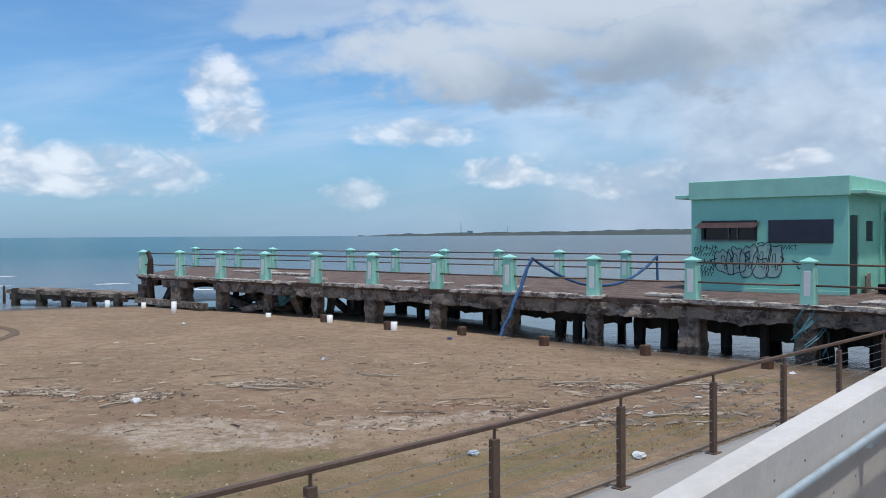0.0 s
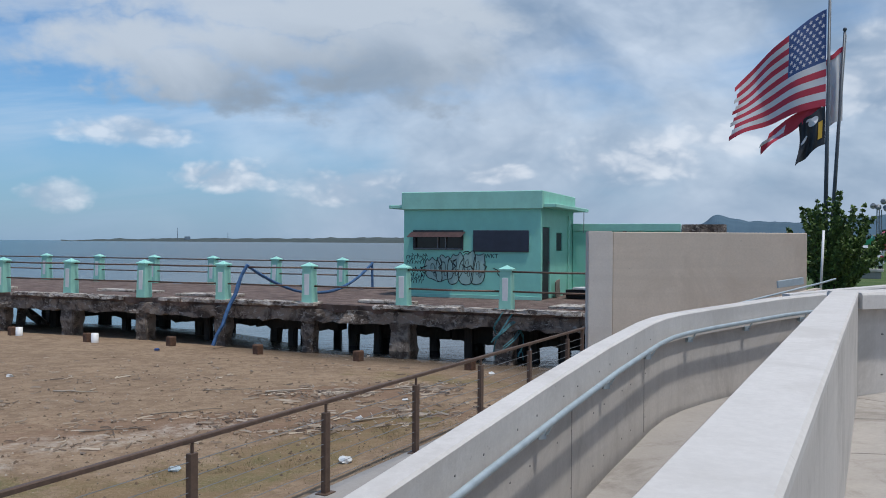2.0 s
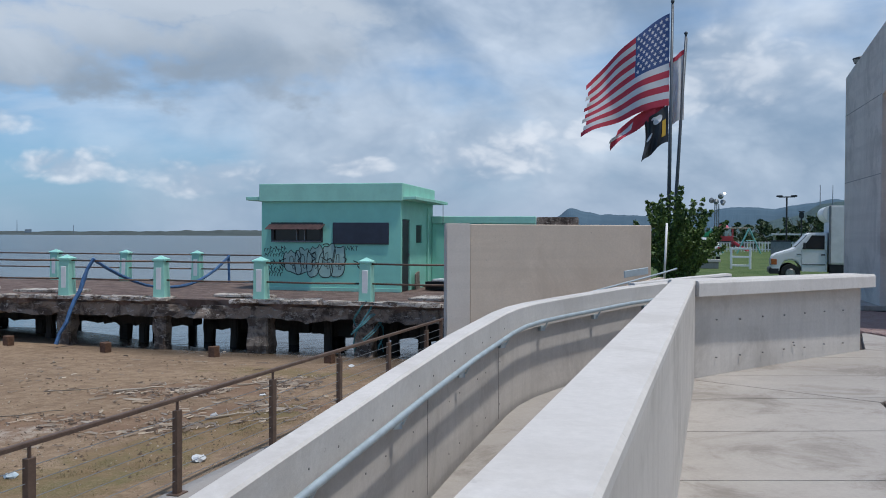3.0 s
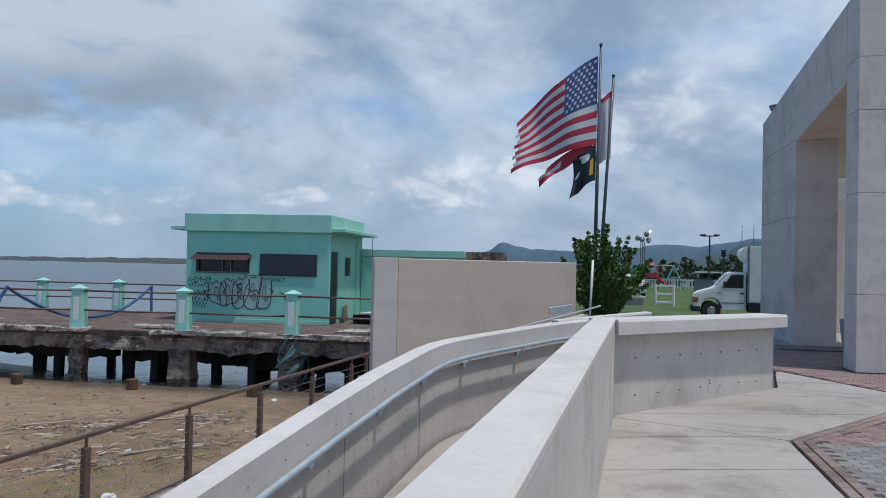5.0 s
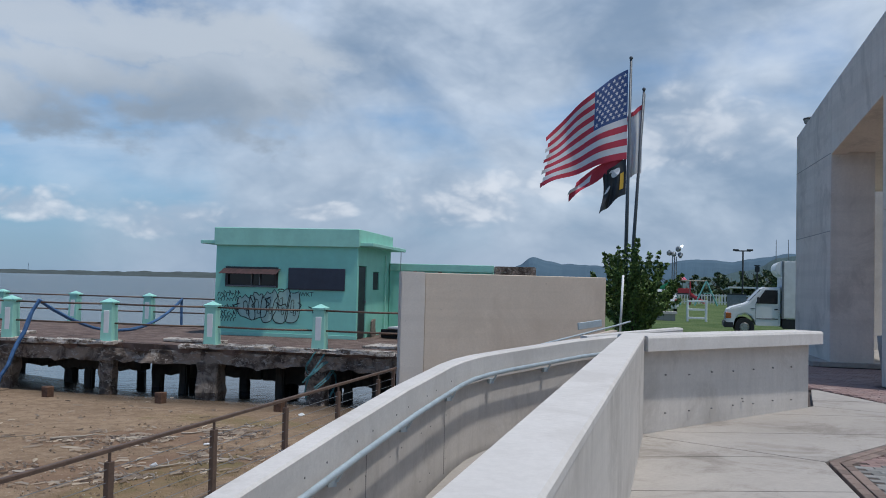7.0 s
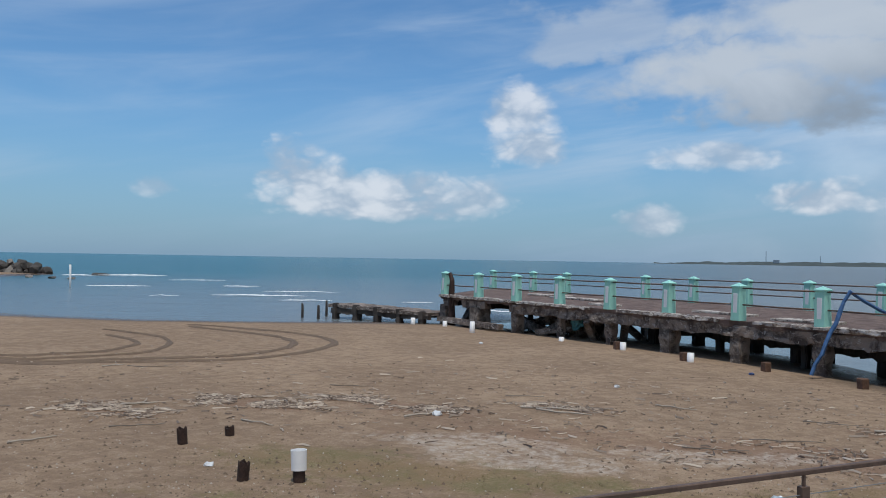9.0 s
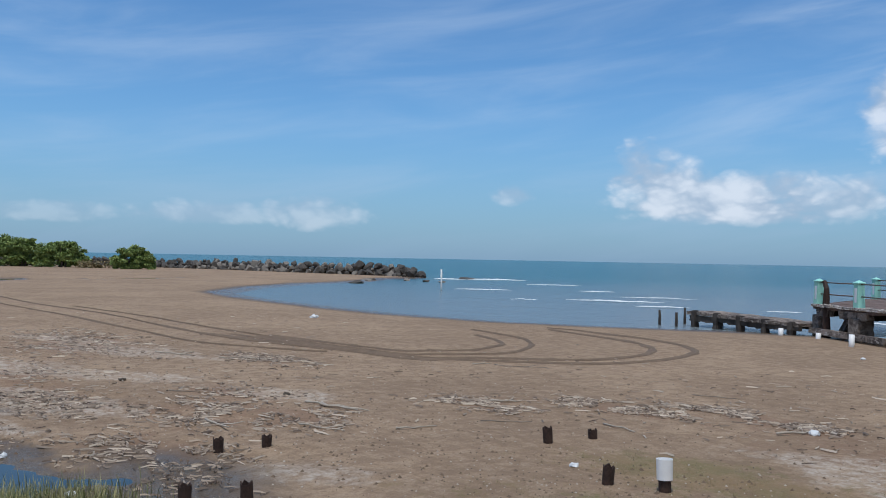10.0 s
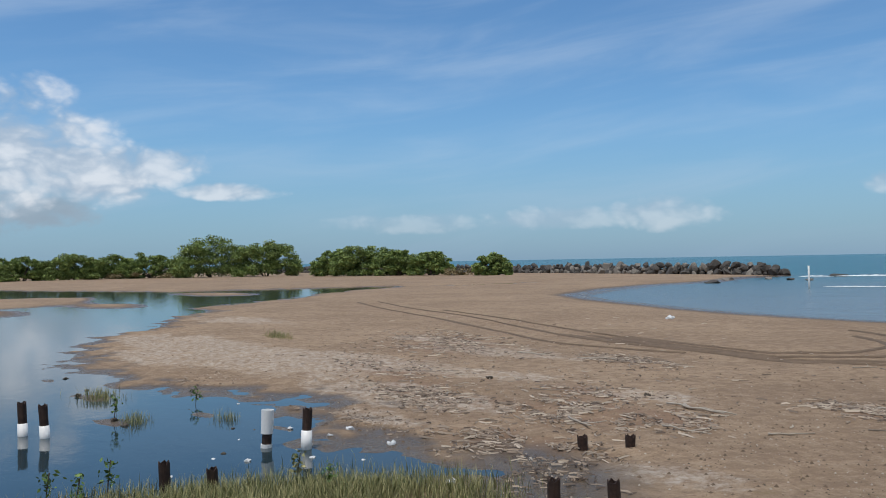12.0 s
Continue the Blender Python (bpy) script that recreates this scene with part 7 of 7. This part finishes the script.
for x, y, h, kind in ((-16.31, -0.56, 0.66, "band"), (-15.95, -0.21, 0.64, "band"), (-13.41, 2.85, 0.62, "cup"), (-12.99, 3.36, 0.62, "band")):
    stub(x, y, h, kind, x * 50, "pipe stubs in the lagoon")

# ---------------------------------------------------------------- tyre ruts
def ruts(name, pts, width, seed):
    pts = [Vector((x, y)) for x, y in pts]
    fine = []
    for i in range(len(pts) - 1):
        p0, p1, p2, p3 = pts[max(i - 1, 0)], pts[i], pts[i + 1], pts[min(i + 2, len(pts) - 1)]
        for k in range(14):
            t = k / 14
            fine.append(0.5 * ((2 * p1) + (p2 - p0) * t + (2 * p0 - 5 * p1 + 4 * p2 - p3) * t * t + (3 * p1 - p0 - 3 * p2 + p3) * t ** 3))
    xs, ys, rows = [], [], []
    for i, p in enumerate(fine):
        d = (fine[min(i + 1, len(fine) - 1)] - fine[max(i - 1, 0)]).normalized()
        n = Vector((-d.y, d.x))
        w = width * (0.8 + 0.7 * noise.noise(Vector((i * 0.13, seed, 0))))
        for o in (-0.5, -0.25, 0, 0.25, 0.5):
            q = p + n * w * o
            xs.append(q.x)
            ys.append(q.y)
    h = land_height(np.array(xs), np.array(ys))
    prof = (0.004, 0.035, 0.012, 0.035, 0.004)
    verts = [(x, y, z + prof[i % 5] + 0.012 * abs(noise.noise(Vector((x * 3, y * 3, 0))))) for i, (x, y, z) in enumerate(zip(xs, ys, h))]
    faces = [(i * 5 + j, i * 5 + j + 5, i * 5 + j + 6, i * 5 + j + 1) for i in range(len(fine) - 1) for j in range(4)]
    solid(name, mesh_from(verts, faces), M_TRACK, "curving tyre rut pressed in the wet sand", "tyre track", group="tyre tracks", kind="stuff")


RUTS = [[(-26, 16.0), (-17.0, 16.2), (-15.3, 17.1), (-13.7, 18.2), (-12.6, 19.2), (-12.0, 20.3), (-11.7, 22.0), (-12.0, 24.0), (-12.7, 25.2), (-14.0, 26.3), (-16.1, 27.2), (-20.5, 28.3)],
        [(-25, 16.6), (-17.2, 16.5), (-15.1, 17.9), (-13.3, 19.6), (-12.8, 20.8), (-12.7, 22.2), (-13.2, 23.7), (-14.0, 24.7), (-15.4, 25.7), (-19.7, 27.3)],
        [(-24, 16.9), (-17.7, 16.8), (-16.6, 17.5), (-15.8, 18.6), (-15.5, 19.7), (-16.2, 21.5), (-17.3, 22.9), (-18.5, 23.8), (-21.5, 24.8)],
        [(-24, 17.4), (-18.3, 17.3), (-17.2, 18.2), (-16.6, 19.1), (-16.8, 20.3), (-17.3, 21.5), (-18.5, 22.5), (-19.9, 23.2)],
        [(-54, 18.2), (-46.0, 16.9), (-37.6, 16.1), (-27.8, 14.8), (-23.1, 14.3), (-18.7, 15.6)],
        [(-54, 19.6), (-45.2, 18.3), (-36.7, 17.7), (-28.2, 16.3), (-24.4, 15.8), (-21.2, 15.9), (-18.4, 16.4)],
        [(-42.1, 18.9), (-34.6, 18.4), (-28.7, 17.6), (-24.7, 17.2), (-21.1, 16.9)]]
for k, pts in enumerate(RUTS):
    ruts("tyre_track", pts, (0.34, 0.34, 0.24, 0.28, 0.2, 0.2, 0.18)[k], k + 1)

# ---------------------------------------------------------------- driftwood, litter, grass
def stick_mesh(length, r, seed, bend=0.18, fork=False):
    g = rnd(seed)
    pts = [(length * (t / 5 - 0.5), bend * length * g.uniform(-0.5, 0.5), r + 0.03 * length * g.random()) for t in range(6)]
    b = tube(pts, r, 5, taper=r * 0.5)
    if fork:
        p = pts[3]
        tube([p, (p[0] + length * 0.15, p[1] + length * 0.2, p[2] + 0.02), (p[0] + length * 0.2, p[1] + length * 0.36, p[2] + 0.05)], r * 0.6, 4, b, r * 0.25)
    return b


def litter(name, material, label, rows, density, length, thick, seed):
    g = rnd(seed)
    V, F, P = [], [], []
    for x, y, rx, ry, n in rows:
        for _ in range(int(n * density)):
            P.append((x + g.gauss(0, rx * 0.6), y + g.gauss(0, ry * 0.6) + 0.0, g.uniform(0, math.pi), length * g.uniform(0.35, 1.5), thick * g.uniform(0.5, 1.5)))
    P = [p for p in P if noise.noise(Vector((p[0] * 1.1, p[1] * 1.7, 3.0))) > -0.12]      # uneven drifts
    hs = land_height(np.array([p[0] for p in P]), np.array([p[1] for p in P]))
    for (x, y, a, L, r), z in zip(P, hs):
        if z < WATER + 0.03 or (x - y > -5.25 and x > -3):
            continue
        c, s = math.cos(a), math.sin(a)
        i = len(V)
        k = g.uniform(-0.2, 0.2) * L
        for t, o, rr in ((-0.5, 0, r), (0.1, k, r), (0.5, 0, r * 0.6)):
            px, py = x + c * L * t - s * o, y + s * L * t + c * o
            up = z + 0.004 + g.uniform(0, 0.02)
            V.extend(((px - s * rr, py + c * rr, up), (px, py, up + rr * 1.6), (px + s * rr, py - c * rr, up)))
        for q in (0, 3):
            F.extend(((i + q, i + q + 1, i + q + 4, i + q + 3), (i + q + 1, i + q + 2, i + q + 5, i + q + 4)))
    solid(name, mesh_from(V, F), material, label, "driftwood", kind="stuff")


litter("driftwood_litter", M_STRAW, "pale small driftwood sticks strewn over the sand", BANDS, 1.1, 0.22, 0.011, 1)
litter("twig_litter", M_STICK, "brown twigs and seaweed strewn over the sand", BANDS, 2.0, 0.10, 0.010, 2)
litter("reed_litter", M_STICK, "brown and straw reeds strewn over the sand", BANDS, 1.5, 0.17, 0.009, 3)
EDGE = [(-9.4 - 0.9 * k, 5.3 + (0.4 if k < 3 else -0.45 * (k - 3) * 0.6), 0.8, 0.5, 45) for k in range(14)] + [(-8.6, 4.4, 0.8, 0.8, 70), (-9.6, 5.4, 0.9, 0.5, 70)]
litter("shore_litter", M_STICK, "dark and pale drift bits along the lagoon edge", EDGE, 1.0, 0.11, 0.009, 4)
WIDE = [(-6, 13, 9, 5, 420), (-18, 10, 8, 5, 520), (-1, 17, 7, 4, 260), (-10, 8, 4, 3, 420), (1.5, 12, 3, 2, 320), (-28, 9, 9, 5, 260), (-14.5, 4.9, 2.2, 0.5, 160), (-20, 3.4, 3.0, 0.7, 130), (-4.5, 8.5, 3, 2, 260)]


def pebbles(name, material, label, rows, size, seed):
    g = rnd(seed)
    P = [(x + g.gauss(0, rx * 0.6), y + g.gauss(0, ry * 0.6), size * g.uniform(0.4, 1.6)) for x, y, rx, ry, n in rows for _ in range(n)]
    hs = land_height(np.array([p[0] for p in P]), np.array([p[1] for p in P]))
    V, F = [], []
    for (x, y, r), z in zip(P, hs):
        if z < WATER + 0.02 or (x - y > -5.25 and x > -3):
            continue
        i = len(V)
        a = g.uniform(0, 6)
        V.extend((x + r * math.cos(a + k * 1.571) * g.uniform(0.6, 1.3), y + r * math.sin(a + k * 1.571) * g.uniform(0.6, 1.3), z - 0.005) for k in range(4))
        V.append((x, y, z + r * g.uniform(0.35, 0.9)))
        F.extend((i + k, i + (k + 1) % 4, i + 4) for k in range(4))
    solid(name, mesh_from(V, F), material, label, "debris", kind="stuff")


pebbles("sand_clods", M_TRACK, "dark clods and crusts on the sand", WIDE, 0.026, 5)
pebbles("shell_litter", M_WOODL, "pale shell and litter bits on the sand", WIDE, 0.017, 6)
pebbles("dark_debris", M_BARK, "dark bits of bark and weed on the sand", WIDE, 0.014, 7)
LOGS = [(-13.3, 17.2, 1.6, 25, True), (-14.3, 16.9, 0.7, 70, True), (-11.7, 10.0, 1.3, 10, False), (-9.0, 11.2, 1.0, 40, False), (-7.4, 12.1, 0.9, -20, False), (-5.2, 13.8, 0.9, 60, True), (-4.9, 14.4, 0.8, -30, True),
        (-3.3, 15.4, 1.3, 10, True), (-3.0, 15.0, 1.2, -8, False), (0.6, 14.1, 1.3, 12, False), (3.5, 15.0, 1.2, -15, False), (2.4, 15.5, 1.0, 8, False), (2.6, 12.3, 0.8, 50, True), (-10.6, 8.6, 1.0, 15, True),
        (-11.9, 9.9, 1.5, 5, False), (-15.0, 9.0, 1.2, 30, False), (-18.9, 12.9, 1.6, 40, False), (-20.9, 12.0, 1.4, 20, True), (-7.8, 16.4, 1.0, 15, False), (-1.2, 16.4, 0.9, -12, False), (-10.2, 12.7, 0.7, 45, True),
        (-4.1, 16.6, 0.9, 20, False), (-9.6, 9.7, 0.8, 65, False), (3.2, 12.7, 0.7, 20, True), (1.4, 15.9, 1.1, 0, False), (4.6, 15.4, 1.3, 10, False), (-12.0, 7.6, 1.1, -10, True), (-0.4, 13.0, 1.1, 8, False)]
for k, (x, y, L, a, f) in enumerate(LOGS):
    solid("driftwood_branch", stick_mesh(L * 0.85, 0.011 + 0.006 * (k % 3), k, 0.09, f), M_WOODL if k % 3 else M_WOOD, "bleached forked driftwood branch on the sand" if f else "bleached driftwood branch lying on the sand", "driftwood",
          pose(x, y, ground_z(x, y), 0, 0, a), group="driftwood branches", smooth=True)
for k, (x, y, s, mt, lab) in enumerate([(-29.6, 23.8, 0.32, M_WHITE_M, "white plastic bag lying on the sand"), (-6.47, 9.42, 0.11, M_WHITE_M, "crumpled white cup lying on the sand"), (-17.4, 8.8, 0.14, M_BARK, "dark lump of wood on the sand"),
                                         (-13.6, 10.2, 0.12, M_BARK, "dark lump of wood on the sand"), (-5.0, 14.0, 0.16, M_WHITE_M, "white plastic scrap on the driftwood"), (0.15, 22.6, 0.13, M_F_BLUE, "dark blue shoe-like scrap on the sand"),
                                         (-2.6, 18.7, 0.13, M_WHITE_M, "white plastic scrap on the sand"), (3.1, 12.9, 0.10, M_WHITE_M, "white litter scrap by the grass"), (4.2, 14.2, 0.10, M_WHITE_M, "white litter scrap by the grass"),
                                         (0.35, 10.6, 0.12, M_GALV, "crushed pale can in the grass"), (6.9, 17.0, 0.12, M_WHITE_M, "white litter scrap by the shore"), (2.35, 10.35, 0.16, M_WHITE_M, "white litter scrap by the apron"),
                                         (-12.6, 4.6, 0.12, M_WHITE_M, "pale litter at the lagoon's edge"), (-14.0, 4.4, 0.12, M_WHITE_M, "pale litter at the lagoon's edge"), (-10.0, 4.4, 0.14, M_WHITE_M, "pale litter in the marsh grass"), (-8.0, 26.5, 0.14, M_WHITE_M, "white plastic scrap on the sand")]
                                        + [(x, y, sz * 0.55, M_WHITE_M, "pale litter scrap floating in the shallow lagoon") for x, y, sz in ((-14.65, 3.56, 0.15), (-13.7, 3.97, 0.14), (-12.64, 2.42, 0.18), (-13.0, 2.0, 0.12), (-12.4, 3.3, 0.16), (-14.2, 2.6, 0.1), (-15.6, 3.4, 0.12), (-12.2, 1.3, 0.14), (-11.9, 3.9, 0.12), (-17.8, 3.3, 0.12))]
                                        + [(x, y, sz * 0.6, M_BARK, "dark lump of drift wood in the shallow lagoon") for x, y, sz in ((-15.2, 2.7, 0.12), (-13.3, 2.2, 0.13), (-14.9, 3.0, 0.08), (-16.9, 0.9, 0.22), (-16.4, 1.05, 0.2), (-21.5, 0.6, 0.16), (-20.6, 0.4, 0.2), (-24.0, 0.2, 0.2), (-17.6, 2.3, 0.1))]):
    bb = bmesh.new()
    s *= 0.55
    bmesh.ops.create_icosphere(bb, subdivisions=2, radius=s)
    for v in bb.verts:
        v.co.z = v.co.z * 0.45 + s * 0.3
    solid("litter_scrap", roughen(bb, s * 0.55, 6 / max(s, 0.1) * 0.4, k), mt, lab, "litter", pose(x, y, max(ground_z(x, y), WATER - 0.015), 0, 0, k * 50), group="litter on the beach")


def blades(name, material, label, rows, height, width, seed, tufted=0.0):
    g = rnd(seed)
    P = [(x + g.gauss(0, rx * 0.55), y + g.gauss(0, ry * 0.55)) for x, y, rx, ry, n in rows for _ in range(n)]
    hs = land_height(np.array([p[0] for p in P]), np.array([p[1] for p in P]))
    V, F = [], []
    for (x, y), z in zip(P, hs):
        if (x - y > -5.3 and x > -3.2) or (tufted and noise.noise(Vector((x * 2.6, y * 2.6, 1.0))) + 0.6 * noise.noise(Vector((x * 7.0, y * 7.0, 4.0))) < tufted):
            continue
        h, a, lean = height * g.uniform(0.4, 1.2), g.uniform(0, 6.28), g.uniform(0.1, 1.5 if tufted else 0.6)
        c, s = math.cos(a), math.sin(a)
        i = len(V)
        for t, w in ((0, 1), (0.55, 0.75)):
            bx, by = x + lean * h * t * t * c, y + lean * h * t * t * s
            V.extend(((bx - s * width * w, by + c * width * w, z + h * t - 0.02), (bx + s * width * w, by - c * width * w, z + h * t - 0.02)))
        V.append((x + lean * h * c, y + lean * h * s, z + h * max(1 - 0.25 * lean, 0.62)))
        F.extend(((i, i + 1, i + 3, i + 2), (i + 2, i + 3, i + 4)))
    solid(name, mesh_from(V, F), material, label, "grass", kind="stuff")


blades("marsh_grass", M_GRASS, "green and straw marsh grass by the lagoon", [(-10.7, 1.6, 0.9, 1.5, 6200), (-10.3, 3.2, 0.9, 1.0, 4200), (-9.3, 4.2, 0.8, 0.6, 1000), (-9.9, 2.2, 0.8, 1.6, 3200), (-10.4, 0.0, 0.8, 1.0, 2200), (-20, 0.8, 0.7, 0.4, 350), (-16.7, 1.25, 0.4, 0.25, 220), (-31, 7.3, 1.1, 0.3, 400), (-16.2, 2.8, 0.4, 0.2, 120)], 0.23, 0.0045, 1)
blades("dry_grass", M_GRASS_D, "thin dry grass tufts in the sand", [(1.2, 10.4, 2.6, 0.8, 9000), (3.1, 12.0, 1.8, 0.8, 8000), (-1.4, 8.6, 2.2, 1.0, 8000), (-4.5, 7.8, 2.8, 1.4, 11000), (-2.8, 10.3, 2.2, 0.8, 4000), (-5.6, 10.0, 1.8, 0.9, 4000), (5.2, 16.2, 1.6, 0.7, 700), (4.6, 14.0, 1.6, 0.8, 1500)], 0.034, 0.004, 2, 0.10)
for k, (x, y, h) in enumerate([(-11.0, 0.45, 0.55), (-10.4, 0.1, 0.5), (-11.2, 2.75, 0.42), (-16.9, 0.9, 0.4), (-18.1, 2.5, 0.4), (-10.7, 3.0, 0.3), (-10.9, -0.2, 0.5)]):
    g = rnd(200 + k)
    sp = thing("seedling", "small leafy green seedling by the lagoon", "plant", pose(x, y, max(ground_z(x, y), WATER - 0.1)), group="seedlings by the lagoon")
    part("stem", tube([(0, 0, 0), (0.03, 0.02, h * 0.6), (0.02, 0.05, h)], 0.008, 4), M_BARK, sp)
    part("leaves", leaf_mesh([((0.02, 0.02, h * q), (0.13, 0.13, 0.09)) for q in (0.55, 0.75, 0.95)], 14, 0.035, 0.7, g), M_GRASS if k == 2 else M_LEAF_BUSH, sp)

# ---------------------------------------------------------------- pavers of the plaza
def paver_mesh(mat):
    me = finish(box(-0.098, -0.047, -0.05, 0.098, 0.047, 0, 0.005))
    me.materials.append(mat)
    return me


P_RED, P_GREY, P_BROWN = paver_mesh(M_PAVE_RED), paver_mesh(M_PAVE_GREY), paver_mesh(M_PAVE_BROWN)
C0, C1, C2 = (8.11, 5.60), (12.53, 6.58), (5.4, 2.77)


def left_of(a, b, p):
    return (b[0] - a[0]) * (p[1] - a[1]) - (b[1] - a[1]) * (p[0] - a[0])


cells = []
for a, b, n in ((C0, C2, 51), (C0, C1, 23)):      # two border courses along the slab
    dx, dy = (b[0] - a[0]) / math.dist(a, b), (b[1] - a[1]) / math.dist(a, b)
    sgn = 1 if b is C2 else -1
    for row in (0.07, 0.18):
        for k in range(n):
            s = 0.12 + k * 0.2
            cells.append((a[0] + dx * s - dy * row * sgn, a[1] + dy * s + dx * row * sgn, math.degrees(math.atan2(dy, dx)), P_BROWN))
t = radians(-41)
ex, ey = (math.cos(t), math.sin(t)), (-math.sin(t), math.cos(t))
for i in range(-60, 90):
    for j in range(-150, 110):
        x = 10.5 + ex[0] * (i * 0.2 + (j % 2) * 0.1) + ey[0] * j * 0.1
        y = 5.0 + ex[1] * (i * 0.2 + (j % 2) * 0.1) + ey[1] * j * 0.1
        p = (x, y)
        if x > 19.5 or x < 0 or y < -9:
            continue
        rel = pose(14.85, 9.15, 0, 0, 0, math.degrees(math.atan2(-0.66, 0.75))).inverted() @ Vector((x, y, 0))
        if rel.x > -0.12 and (-0.1 < rel.y < 0.86 or rel.y > 4.5):
            continue
        below = left_of(C0, C1, p) < -0.235 * 4.53 and left_of((1.0, -2.0), C0, p) < -0.235 * 10.4
        beyond = left_of((12.60, 6.50), (13.75, 9.9), p) < -0.08 and y > 6.4
        if below or beyond:
            cells.append((x, y, math.degrees(t), P_GREY if y < 5.35 - (x - 8.13) * 0.39 else P_RED))
near = sorted(range(len(cells)), key=lambda k: math.dist(cells[k][:2], (8.4, 5.0)))
tops = {id(P_RED): ([], [], M_PAVE_RED), id(P_GREY): ([], [], M_PAVE_GREY), id(P_BROWN): ([], [], M_PAVE_BROWN)}
g = rnd(9)
for rank, k in enumerate(near):
    x, y, a, me = cells[k]
    m = pose(x, y, 0.004 if me is P_BROWN else g.uniform(-0.005, -0.001), g.uniform(-0.7, 0.7), g.uniform(-0.7, 0.7), a + g.uniform(-0.8, 0.8))
    if rank < 300:      # the nearest to the corner are pieces of their own
        part("paver", me, None, plaza, m=m)
    else:
        V, F, _ = tops[id(me)]
        i = len(V)
        if rank < 2200:
            V.extend(tuple(m @ v.co) for v in me.vertices)
            F.extend(tuple(i + q for q in p.vertices) for p in me.polygons)
        else:
            V.extend(tuple(m @ Vector((sx * (0.098 - in_), sy * (0.047 - in_), z))) for z, in_ in ((-0.05, 0), (0, 0.004)) for sx, sy in ((-1, -1), (1, -1), (1, 1), (-1, 1)))
            F.extend([(i + 4, i + 5, i + 6, i + 7)] + [(i + q, i + (q + 1) % 4, i + 4 + (q + 1) % 4, i + 4 + q) for q in range(4)])
for V, F, mt in tops.values():
    if V:
        part("pavers", mesh_from(V, F, mt), mt, plaza, kind="stuff")
